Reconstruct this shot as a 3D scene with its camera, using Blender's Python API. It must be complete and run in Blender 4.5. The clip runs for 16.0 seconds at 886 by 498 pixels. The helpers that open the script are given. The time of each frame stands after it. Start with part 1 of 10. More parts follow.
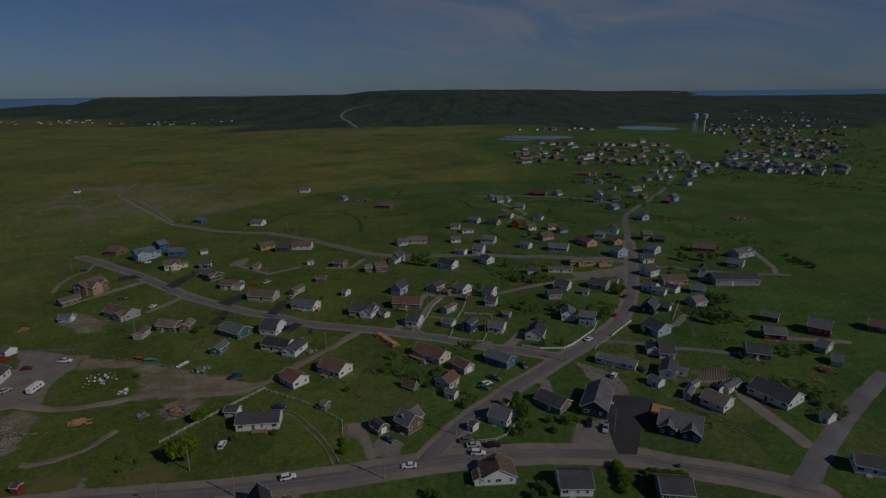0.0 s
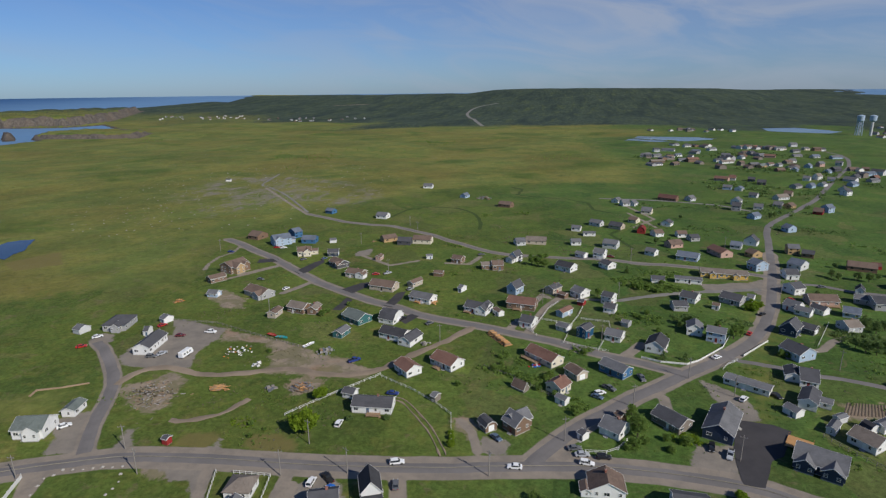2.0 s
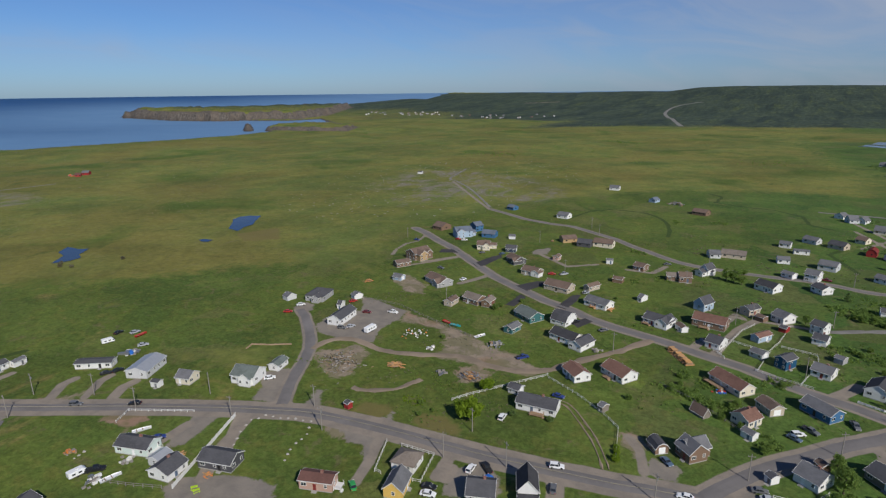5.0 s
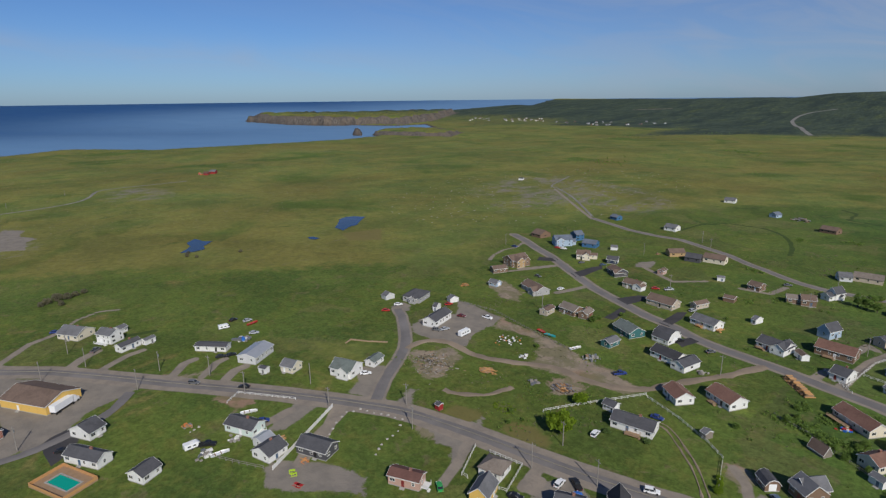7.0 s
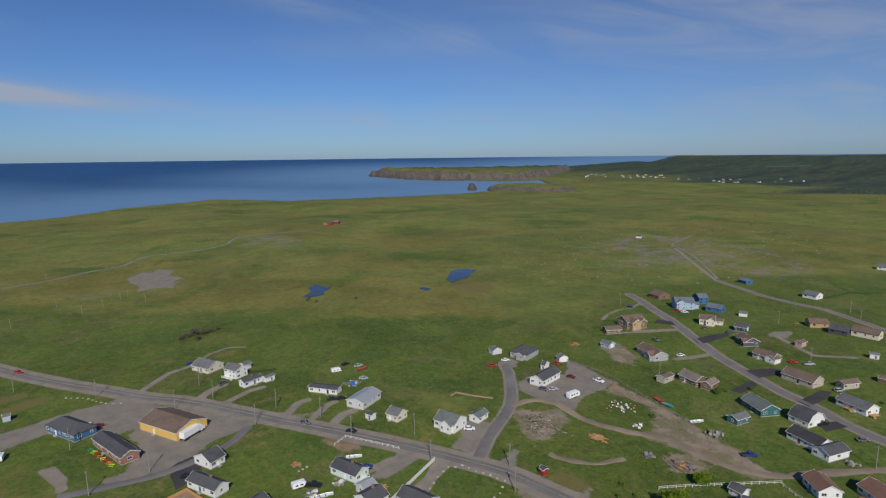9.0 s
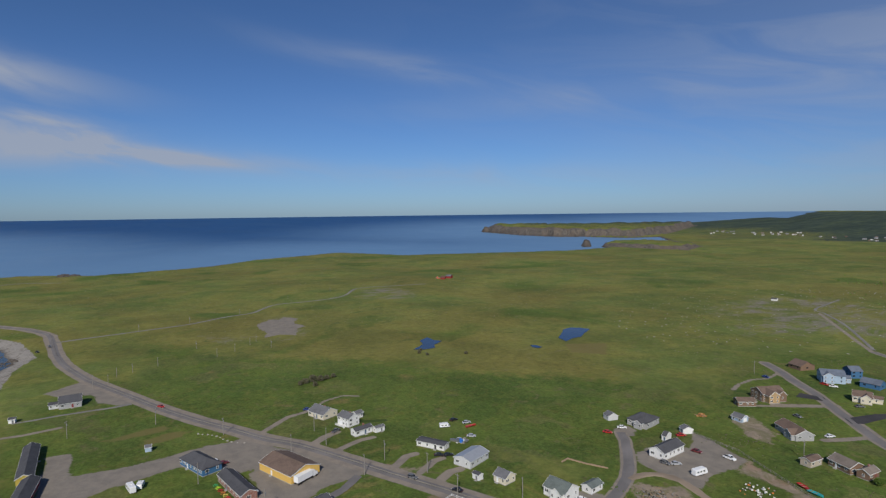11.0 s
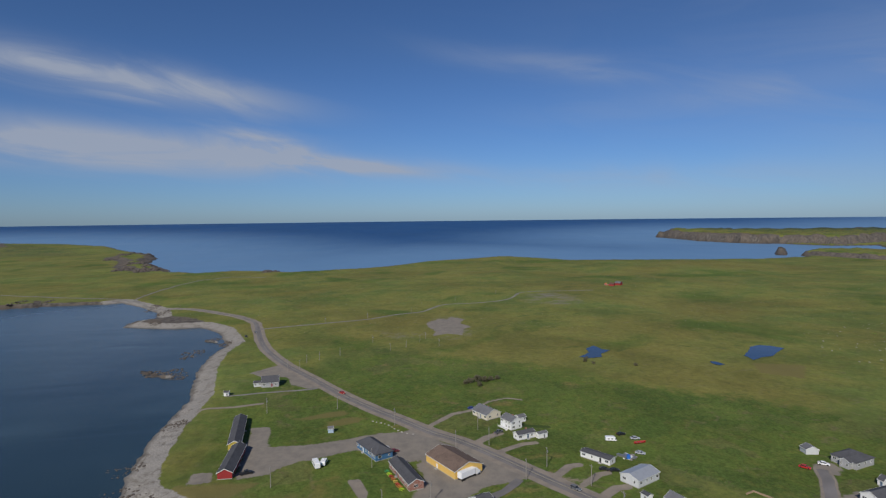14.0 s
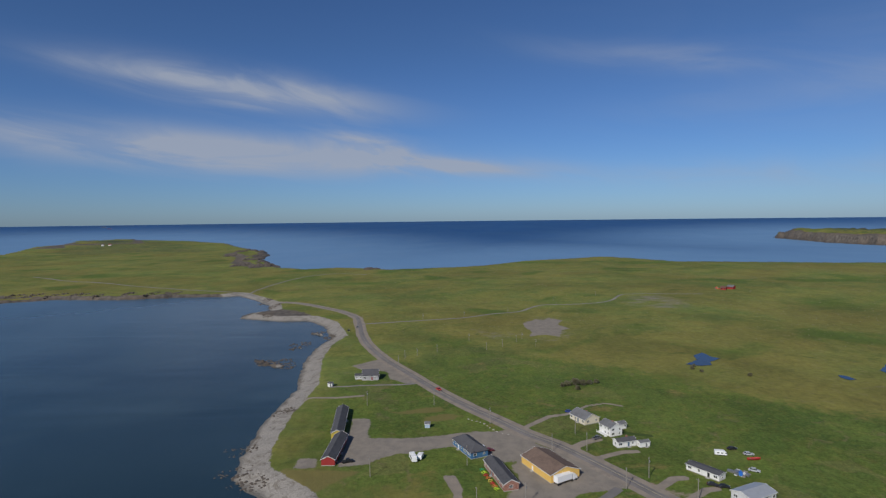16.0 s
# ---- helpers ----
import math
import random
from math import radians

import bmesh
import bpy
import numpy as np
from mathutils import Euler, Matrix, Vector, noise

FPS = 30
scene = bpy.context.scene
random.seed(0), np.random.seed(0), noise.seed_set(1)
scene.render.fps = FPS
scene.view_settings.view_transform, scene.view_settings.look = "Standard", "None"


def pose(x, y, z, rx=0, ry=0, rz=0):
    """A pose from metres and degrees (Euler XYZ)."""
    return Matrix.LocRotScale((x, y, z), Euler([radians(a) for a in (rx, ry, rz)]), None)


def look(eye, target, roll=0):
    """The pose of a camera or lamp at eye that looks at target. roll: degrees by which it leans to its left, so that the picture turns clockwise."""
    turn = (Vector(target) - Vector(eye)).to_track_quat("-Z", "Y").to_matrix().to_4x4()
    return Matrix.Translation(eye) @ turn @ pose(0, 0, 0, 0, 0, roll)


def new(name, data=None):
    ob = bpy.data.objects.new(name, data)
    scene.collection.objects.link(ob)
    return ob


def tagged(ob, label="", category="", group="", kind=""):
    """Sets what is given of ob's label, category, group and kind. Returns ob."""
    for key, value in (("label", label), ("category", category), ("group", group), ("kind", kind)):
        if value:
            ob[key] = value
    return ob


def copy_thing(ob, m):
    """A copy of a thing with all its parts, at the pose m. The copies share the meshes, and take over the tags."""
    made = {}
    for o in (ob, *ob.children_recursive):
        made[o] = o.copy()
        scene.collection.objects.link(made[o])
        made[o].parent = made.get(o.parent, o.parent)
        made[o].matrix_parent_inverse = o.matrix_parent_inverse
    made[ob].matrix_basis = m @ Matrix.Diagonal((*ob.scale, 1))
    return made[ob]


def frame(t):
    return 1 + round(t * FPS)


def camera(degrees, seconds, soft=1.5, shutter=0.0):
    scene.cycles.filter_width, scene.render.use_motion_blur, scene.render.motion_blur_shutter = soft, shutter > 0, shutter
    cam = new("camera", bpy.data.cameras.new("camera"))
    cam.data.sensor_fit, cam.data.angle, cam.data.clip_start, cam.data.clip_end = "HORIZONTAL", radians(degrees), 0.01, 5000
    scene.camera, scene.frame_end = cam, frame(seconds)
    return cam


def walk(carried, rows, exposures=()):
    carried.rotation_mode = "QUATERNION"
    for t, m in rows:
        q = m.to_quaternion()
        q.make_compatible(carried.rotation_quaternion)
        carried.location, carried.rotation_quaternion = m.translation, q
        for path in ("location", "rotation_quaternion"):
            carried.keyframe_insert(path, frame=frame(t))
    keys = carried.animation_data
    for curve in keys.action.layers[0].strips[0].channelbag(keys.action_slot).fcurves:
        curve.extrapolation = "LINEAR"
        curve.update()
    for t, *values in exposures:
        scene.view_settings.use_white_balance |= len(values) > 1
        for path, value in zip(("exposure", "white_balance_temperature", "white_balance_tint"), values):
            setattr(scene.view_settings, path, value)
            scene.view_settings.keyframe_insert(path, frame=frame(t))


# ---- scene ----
# A coastal village on green moorland seen from a hovering aircraft that turns to its left.
EYE = 110.0
cam = camera(75.71, 16.0, soft=1.3)


def aim(yaw, pitch):
    return pose(0, 0, EYE, 0, 0, yaw) @ pose(0, 0, 0, 90 + pitch) @ pose(0, 0, 0, 0, 0, -0.65)


walk(cam, [
    (0, aim(0.01, -15.56)),
    (0.5, aim(2.68, -15.56)),
    (1, aim(5.76, -15.55)),
    (1.5, aim(8.99, -15.54)),
    (2, aim(12.26, -15.56)),
    (2.5, aim(15.45, -15.56)),
    (3, aim(18.71, -15.54)),
    (3.5, aim(21.92, -15.55)),
    (4, aim(25.12, -15.59)),
    (4.2, aim(26.38, -15.59)),
    (6.3, aim(36.85, -15.67)),
    (6.5, aim(37.94, -15.67)),
    (6.8, aim(39.64, -15.35)),
    (7, aim(40.78, -14.90)),
    (7.5, aim(43.62, -13.57)),
    (8, aim(46.47, -12.16)),
    (8.5, aim(49.24, -10.75)),
    (9, aim(52.01, -9.36)),
    (10, aim(57.58, -6.62)),
    (11.2, aim(64.25, -3.28)),
    (11.5, aim(65.91, -3.12)),
    (12, aim(68.69, -3.08)),
    (12.5, aim(71.49, -3.07)),
    (13, aim(74.25, -3.10)),
    (13.5, aim(77.02, -3.08)),
    (14, aim(79.77, -3.09)),
    (14.5, aim(82.45, -3.07)),
    (15, aim(84.98, -3.07)),
    (15.5, aim(87.29, -3.07)),
    (16, aim(89.51, -3.06)),
], exposures=[(0.0, -1.68), (0.1, -1.44), (0.2, -1.2), (0.3, -0.97), (0.4, -0.75), (0.5, -0.55), (0.6, -0.38), (0.7, -0.22), (0.8, -0.09), (0.9, 0.0), (1.0, 0.08), (1.2, 0.12), (4.0, 0.10), (7.0, 0.04), (9.0, 0.0), (16.0, 0.0)])

# ---- light ----
SUN_AZ, SUN_EL = radians(-32), radians(36)
world = bpy.data.worlds.new("sky")
scene.world = world
world.use_nodes = True
wn, wl = world.node_tree.nodes, world.node_tree.links
wn.clear()


def wmath(op, a, b=None, c=None):
    n = wn.new("ShaderNodeMath")
    n.operation = op
    for i, v in enumerate((a, b, c)):
        if v is None:
            continue
        if isinstance(v, (int, float)):
            n.inputs[i].default_value = v
        else:
            wl.new(v, n.inputs[i])
    return n.outputs[0]


def build_sky():
    out = wn.new("ShaderNodeOutputWorld")
    bg = wn.new("ShaderNodeBackground")
    sky = wn.new("ShaderNodeTexSky")
    sky.sky_type = "NISHITA"
    sky.sun_disc = False
    sky.sun_elevation = SUN_EL
    sky.sun_rotation = radians(90) - SUN_AZ
    sky.altitude, sky.air_density, sky.dust_density, sky.ozone_density = 100, 1.0, 0.25, 4.0
    co = wn.new("ShaderNodeTexCoord")
    sep = wn.new("ShaderNodeSeparateXYZ")
    wl.new(co.outputs["Generated"], sep.inputs[0])
    x, y, z = sep.outputs
    up = wmath("MAXIMUM", z, 0.015)
    # cirrus: a streaky layer on a flat sheet far overhead
    az = wmath("ARCTAN2", wmath("MULTIPLY", x, -1), y)          # radians to the left of +y
    el = wmath("ARCSINE", z)
    comb = wn.new("ShaderNodeCombineXYZ")
    wl.new(az, comb.inputs[0])
    wl.new(wmath("SUBTRACT", el, wmath("MULTIPLY", az, 0.14)), comb.inputs[1])
    mp = wn.new("ShaderNodeMapping")
    mp.inputs[3].default_value = (3.0, 13.0, 1)
    wl.new(comb.outputs[0], mp.inputs[0])
    nz = wn.new("ShaderNodeTexNoise")
    nz.inputs["Scale"].default_value, nz.inputs["Detail"].default_value = 1.3, 9
    nz.inputs["Roughness"].default_value, nz.inputs["Distortion"].default_value = 0.55, 0.9
    wl.new(mp.outputs[0], nz.inputs[0])

    def bank(a0, e0, wa, we, tilt):
        # a soft elongated bank of cloud round one direction
        da = wmath("SUBTRACT", az, radians(a0))
        de = wmath("SUBTRACT", wmath("SUBTRACT", el, radians(e0)), wmath("MULTIPLY", da, tilt))
        d = wmath("ADD", wmath("POWER", wmath("DIVIDE", da, radians(wa)), 2), wmath("POWER", wmath("DIVIDE", de, radians(we)), 2))
        return wmath("POWER", 2.718, wmath("MULTIPLY", d, -1))

    # bearing, height, half width, half depth, slant and strength of each bank
    banks = 0.0
    for a0, e0, wa, we, tilt, k in ((107, 11.9, 10.5, 1.5, 0.09, 1.3), (117, 13.0, 6, 0.8, 0.05, 0.5), (111, 6.4, 18, 1.7, 0.05, 1.35), (96.5, 7.0, 4.8, 1.15, 0.20, 1.15), (88, 5.3, 9, 0.8, 0.07, 1.0),
                                    (69, 14.4, 9, 1.1, 0.16, 0.45), (60, 3.6, 14, 1.2, 0.02, 0.35), (48, 11, 18, 1.6, -0.05, 0.25), (-8, 14, 40, 18, 0.0, 0.85)):
        banks = wmath("ADD", wmath("MULTIPLY", bank(a0, e0, wa, we, tilt), k), banks)
    streak = wn.new("ShaderNodeMapRange")
    streak.inputs[1].default_value, streak.inputs[2].default_value = 0.40, 0.60
    wl.new(nz.outputs[0], streak.inputs[0])
    amount = wmath("MINIMUM", wmath("MULTIPLY", wmath("ADD", wmath("MULTIPLY", streak.outputs[0], 0.60), 0.40), banks), 0.85)
    # the clear air near the horizon is bluer than the model's
    tint = wn.new("ShaderNodeMix")
    tint.data_type = "RGBA"
    wl.new(wmath("MINIMUM", wmath("MULTIPLY", up, 3.5), 1.0), tint.inputs[0])
    tint.inputs[6].default_value = (0.61, 0.90, 1.46, 1)
    tint.inputs[7].default_value = (0.62, 0.85, 1.20, 1)
    base = wn.new("ShaderNodeVectorMath")
    base.operation = "MULTIPLY"
    wl.new(sky.outputs[0], base.inputs[0])
    wl.new(tint.outputs[2], base.inputs[1])
    mix = wn.new("ShaderNodeMix")
    mix.data_type = "RGBA"
    wl.new(amount, mix.inputs[0])
    wl.new(base.outputs[0], mix.inputs[6])
    mix.inputs[7].default_value = (6.1, 6.8, 8.3, 1)
    wl.new(mix.outputs[2], bg.inputs[0])
    bg.inputs[1].default_value = 0.0545
    wl.new(bg.outputs[0], out.inputs[0])


build_sky()
sun = new("sun", bpy.data.lights.new("sun", "SUN"))
sun.data.energy, sun.data.angle, sun.data.color = 3.85, radians(0.53), (1.0, 0.94, 0.84)
sun.matrix_world = look((0, 0, 300), (-math.cos(SUN_AZ) * math.cos(SUN_EL), -math.sin(SUN_AZ) * math.cos(SUN_EL), 300 - math.sin(SUN_EL)))


# ---- materials ----
class Nodes:
    """A small writer of node trees."""

    def __init__(self, name):
        self.mat = bpy.data.materials.new(name)
        self.mat.use_nodes = True
        self.n, self.l = self.mat.node_tree.nodes, self.mat.node_tree.links
        self.shader = self.n["Principled BSDF"]

    def put(self, socket, value):
        if isinstance(value, (int, float)):
            socket.default_value = value
        elif isinstance(value, tuple):
            socket.default_value = (*value, 1) if len(value) == 3 and len(socket.default_value) == 4 else value
        else:
            self.l.new(value, socket)

    def coords(self, which="Object"):
        return self.n.new("ShaderNodeTexCoord").outputs[which]

    def place(self):
        return self.n.new("ShaderNodeNewGeometry").outputs["Position"]

    def noise(self, vec, scale, detail=4, rough=0.55, distort=0.0):
        t = self.n.new("ShaderNodeTexNoise")
        self.l.new(vec, t.inputs["Vector"])
        for k, v in (("Scale", scale), ("Detail", detail), ("Roughness", rough), ("Distortion", distort)):
            t.inputs[k].default_value = v
        return t.outputs[0]

    def math(self, op, a, b=0.5):
        m = self.n.new("ShaderNodeMath")
        m.operation = op
        self.put(m.inputs[0], a)
        self.put(m.inputs[1], b)
        return m.outputs[0]

    def ramp(self, fac, lo, hi, a=0.0, b=1.0):
        m = self.n.new("ShaderNodeMapRange")
        m.interpolation_type = "SMOOTHSTEP"
        self.put(m.inputs[0], fac)
        for i, v in enumerate((lo, hi, a, b)):
            m.inputs[i + 1].default_value = v
        return m.outputs[0]

    def mix(self, fac, a, b, blend="MIX"):
        m = self.n.new("ShaderNodeMix")
        m.data_type, m.blend_type = "RGBA", blend
        self.put(m.inputs[0], fac)
        self.put(m.inputs[6], a)
        self.put(m.inputs[7], b)
        return m.outputs[2]

    def mask(self, name):
        a = self.n.new("ShaderNodeAttribute")
        a.attribute_name = name
        return a.outputs["Fac"]

    def stretch(self, vec, x, y, z):
        m = self.n.new("ShaderNodeMapping")
        m.inputs[3].default_value = (x, y, z)
        self.l.new(vec, m.inputs[0])
        return m.outputs[0]

    def random(self):
        return self.n.new("ShaderNodeObjectInfo").outputs["Random"]

    def done(self, color, rough=0.8, metal=0.0, bump=None, strength=0.3, distance=0.05, specular=0.5):
        self.put(self.shader.inputs["Base Color"], color)
        self.put(self.shader.inputs["Roughness"], rough)
        self.shader.inputs["Metallic"].default_value = metal
        self.shader.inputs["Specular IOR Level"].default_value = specular
        if bump is not None:
            b = self.n.new("ShaderNodeBump")
            b.inputs["Strength"].default_value, b.inputs["Distance"].default_value = strength, distance
            self.l.new(bump, b.inputs["Height"])
            self.l.new(b.outputs[0], self.shader.inputs["Normal"])
        return self.mat


def shade(c, k):
    return tuple(min(1.0, v * k) for v in c)


def ground_material():
    m = Nodes("moor_and_turf")
    p = m.place()
    flat = m.stretch(p, 1, 1, 0)
    big = m.noise(flat, 0.004, 5, 0.6, 0.6)
    mid = m.noise(flat, 0.022, 5, 0.6, 0.3)
    small = m.noise(flat, 0.16, 5, 0.65)
    fine = m.noise(flat, 1.3, 4, 0.7)
    speck = m.noise(flat, 0.45, 3, 0.7)
    # heath: olive and straw coloured with green hollows
    moor = m.mix(m.ramp(mid, 0.34, 0.64), (0.156, 0.160, 0.040), (0.106, 0.138, 0.034))
    moor = m.mix(m.math("MULTIPLY", m.ramp(big, 0.42, 0.66), 0.7), moor, (0.168, 0.146, 0.040))
    moor = m.mix(m.math("MULTIPLY", m.ramp(small, 0.5, 0.72), 0.45), moor, (0.160, 0.145, 0.070))
    moor = m.mix(m.math("MULTIPLY", m.ramp(m.noise(flat, 0.009, 4, 0.55, 0.4), 0.54, 0.68), 0.8), moor, (0.066, 0.108, 0.020))
    moor = m.mix(m.math("MULTIPLY", m.ramp(speck, 0.60, 0.74), 0.55), moor, (0.030, 0.048, 0.014))
    # turf round the houses
    turf = m.mix(m.ramp(mid, 0.35, 0.68), (0.098, 0.134, 0.026), (0.064, 0.100, 0.022))
    turf = m.mix(m.math("MULTIPLY", m.ramp(small, 0.46, 0.70), 0.7), turf, (0.140, 0.142, 0.034))
    turf = m.mix(m.math("MULTIPLY", m.ramp(speck, 0.58, 0.75), 0.55), turf, (0.046, 0.078, 0.018))
    turf = m.mix(m.math("MULTIPLY", m.ramp(m.noise(flat, 0.05, 3, 0.6, 0.5), 0.60, 0.74), 0.75), turf, (0.190, 0.155, 0.055))
    turf = m.mix(m.math("MULTIPLY", m.ramp(m.noise(flat, 0.016, 4, 0.6, 0.8), 0.52, 0.64), 0.5), turf, (0.080, 0.126, 0.025))
    lush = m.mix(m.ramp(mid, 0.35, 0.68), (0.076, 0.134, 0.028), (0.050, 0.098, 0.024))
    lush = m.mix(m.math("MULTIPLY", m.ramp(small, 0.48, 0.70), 0.6), lush, (0.096, 0.124, 0.032))
    lush = m.mix(m.math("MULTIPLY", m.ramp(speck, 0.56, 0.72), 0.6), lush, (0.028, 0.056, 0.018))
    turf = m.mix(m.mask("lush"), turf, lush)
    # plots mown or left to grow, each in its own tone
    plots = m.n.new("ShaderNodeTexVoronoi")
    plots.inputs["Scale"].default_value = 0.034
    wander = m.n.new("ShaderNodeVectorMath")
    wander.operation = "ADD"
    m.l.new(flat, wander.inputs[0])
    drift = m.n.new("ShaderNodeTexNoise")
    drift.inputs["Scale"].default_value, drift.inputs["Detail"].default_value = 0.06, 5
    m.l.new(flat, drift.inputs["Vector"])
    swing = m.n.new("ShaderNodeVectorMath")
    swing.operation = "SCALE"
    swing.inputs["Scale"].default_value = 22.0
    m.l.new(drift.outputs["Color"], swing.inputs[0])
    m.l.new(swing.outputs[0], wander.inputs[1])
    m.l.new(wander.outputs[0], plots.inputs["Vector"])
    tone = m.n.new("ShaderNodeSeparateColor")
    m.l.new(plots.outputs["Color"], tone.inputs[0])
    turf = m.mix(m.ramp(tone.outputs[0], 0.45, 0.95, 0.0, 0.34), turf, (0.118, 0.152, 0.034))
    turf = m.mix(m.ramp(tone.outputs[1], 0.55, 1.0, 0.0, 0.34), turf, (0.042, 0.078, 0.018))
    turf = m.mix(m.ramp(tone.outputs[2], 0.70, 1.0, 0.0, 0.36), turf, (0.150, 0.132, 0.058))
    rough_grass = m.ramp(m.noise(flat, 0.22, 6, 0.78, 0.3), 0.34, 0.66, 0.62, 1.38)
    turf = m.mix(0.42, turf, rough_grass, "MULTIPLY")
    broad_patches = m.ramp(m.noise(flat, 0.011, 4, 0.6, 0.9), 0.36, 0.64, 0.90, 1.20)
    turf = m.mix(0.7, turf, broad_patches, "MULTIPLY")
    turf = m.mix(m.math("MULTIPLY", m.ramp(m.noise(flat, 0.10, 6, 0.7, 1.0), 0.57, 0.66), 0.5), turf, (0.160, 0.130, 0.072))
    moor = m.mix(0.34, moor, m.ramp(m.noise(flat, 0.06, 7, 0.78, 0.3), 0.34, 0.66, 0.68, 1.32), "MULTIPLY")
    moor = m.mix(0.5, moor, m.ramp(m.noise(flat, 0.006, 5, 0.62, 0.9), 0.36, 0.64, 0.84, 1.40), "MULTIPLY")
    # the grain of the sward: clumps of a metre or two, and blades
    clumps = m.ramp(m.noise(flat, 0.62, 5, 0.72, 0.4), 0.36, 0.66, 0.66, 1.36)
    blades = m.ramp(m.noise(flat, 2.6, 3, 0.7), 0.32, 0.68, 0.78, 1.22)
    turf = m.mix(0.55, turf, clumps, "MULTIPLY")
    turf = m.mix(0.5, turf, blades, "MULTIPLY")
    tracks = m.ramp(m.noise(m.stretch(flat, 1.0, 0.35, 0), 0.045, 6, 0.72, 1.6), 0.62, 0.70)
    moor = m.mix(m.math("MULTIPLY", tracks, 0.45), moor, (0.170, 0.150, 0.090))
    hollows = m.ramp(m.noise(flat, 0.020, 6, 0.7, 1.4), 0.58, 0.70)
    moor = m.mix(m.math("MULTIPLY", hollows, 0.55), moor, (0.052, 0.088, 0.022))
    moor = m.mix(0.45, moor, m.ramp(m.noise(flat, 0.24, 6, 0.78, 0.5), 0.34, 0.66, 0.70, 1.34), "MULTIPLY")
    fray = m.math("MULTIPLY", m.math("SUBTRACT", m.noise(flat, 0.09, 6, 0.75, 0.4), 0.5), 1.35)

    def zone(name, lo=0.42, hi=0.58):
        return m.ramp(m.math("ADD", m.mask(name), fray), lo, hi)

    col = m.mix(zone("turf", 0.3, 0.7), moor, turf)
    # conifer green, blued so that the colour stands in for distance haze
    wood = m.mix(m.ramp(mid, 0.35, 0.65), (0.038, 0.056, 0.042), (0.058, 0.080, 0.050))
    slope = m.stretch(p, 1, 0.16, 0)
    wood = m.mix(m.math("MULTIPLY", m.ramp(m.noise(slope, 0.011, 7, 0.7, 0.6), 0.44, 0.60), 0.8), wood, (0.022, 0.036, 0.031))
    wood = m.mix(m.math("MULTIPLY", m.ramp(m.noise(slope, 0.028, 6, 0.75, 0.4), 0.50, 0.66), 0.75), wood, (0.076, 0.098, 0.040))
    wood = m.mix(0.6, wood, m.ramp(m.noise(slope, 0.09, 4, 0.8), 0.34, 0.66, 0.55, 1.5), "MULTIPLY")
    col = m.mix(zone("wood", 0.3, 0.7), col, wood)
    straw = m.mix(fine, (0.20, 0.155, 0.060), (0.135, 0.125, 0.045))
    col = m.mix(m.math("MULTIPLY", zone("straw", 0.35, 0.75), 0.8), col, straw)
    dirt = m.mix(m.ramp(small, 0.35, 0.65), (0.310, 0.250, 0.185), (0.230, 0.190, 0.145))
    dirt = m.mix(m.math("MULTIPLY", m.ramp(mid, 0.50, 0.62), 0.65), dirt, (0.290, 0.170, 0.110))
    dirt = m.mix(m.math("MULTIPLY", m.ramp(speck, 0.58, 0.70), 0.5), dirt, (0.070, 0.090, 0.030))
    grown = m.ramp(m.noise(flat, 0.075, 6, 0.72, 0.8), 0.45, 0.56)
    dirt = m.mix(m.math("MULTIPLY", grown, 0.50), dirt, m.mix(speck, (0.085, 0.110, 0.028), (0.150, 0.140, 0.060)))
    col = m.mix(zone("dirt"), col, dirt)
    gravel = m.mix(m.ramp(small, 0.35, 0.7), (0.256, 0.222, 0.184), (0.182, 0.160, 0.138))
    gravel = m.mix(m.math("MULTIPLY", fine, 0.5), gravel, (0.235, 0.220, 0.195))
    col = m.mix(zone("gravel"), col, gravel)
    bare = m.mix(m.ramp(small, 0.35, 0.65), (0.245, 0.216, 0.184), (0.180, 0.164, 0.132))
    col = m.mix(m.math("MULTIPLY", m.math("MULTIPLY", zone("bare", 0.45, 0.85), m.ramp(m.noise(m.stretch(flat, 1.0, 0.6, 0), 0.034, 8, 0.8, 1.2), 0.45, 0.60)), 0.9), col, bare)
    drive = m.mix(m.ramp(small, 0.35, 0.7), (0.300, 0.252, 0.204), (0.214, 0.184, 0.154))
    drive = m.mix(m.math("MULTIPLY", fine, 0.5), drive, (0.220, 0.200, 0.172))
    col = m.mix(m.ramp(m.math("ADD", m.mask("drive"), m.math("MULTIPLY", fray, 0.45)), 0.36, 0.62), col, drive)
    ditch = m.mix(fine, (0.030, 0.052, 0.016), (0.050, 0.082, 0.022))
    col = m.mix(m.math("MULTIPLY", m.ramp(m.math("ADD", m.mask("ditch"), m.math("MULTIPLY", fray, 0.6)), 0.30, 0.60), 0.8), col, ditch)
    rock = m.mix(m.ramp(small, 0.35, 0.65), (0.142, 0.126, 0.110), (0.060, 0.054, 0.049))
    rock = m.mix(m.math("MULTIPLY", m.ramp(mid, 0.45, 0.6), 0.5), rock, (0.155, 0.124, 0.096))
    col = m.mix(zone("rock"), col, rock)
    shingle = m.mix(m.ramp(fine, 0.3, 0.7), (0.335, 0.315, 0.285), (0.210, 0.195, 0.176))
    shingle = m.mix(m.math("MULTIPLY", m.ramp(small, 0.55, 0.7), 0.5), shingle, (0.11, 0.098, 0.085))
    drift_line = m.ramp(m.noise(flat, 0.12, 6, 0.75, 1.2), 0.50, 0.62)
    shingle = m.mix(m.math("MULTIPLY", drift_line, 0.55), shingle, (0.092, 0.075, 0.052))
    col = m.mix(zone("shingle"), col, shingle)
    wet = m.mask("wet")
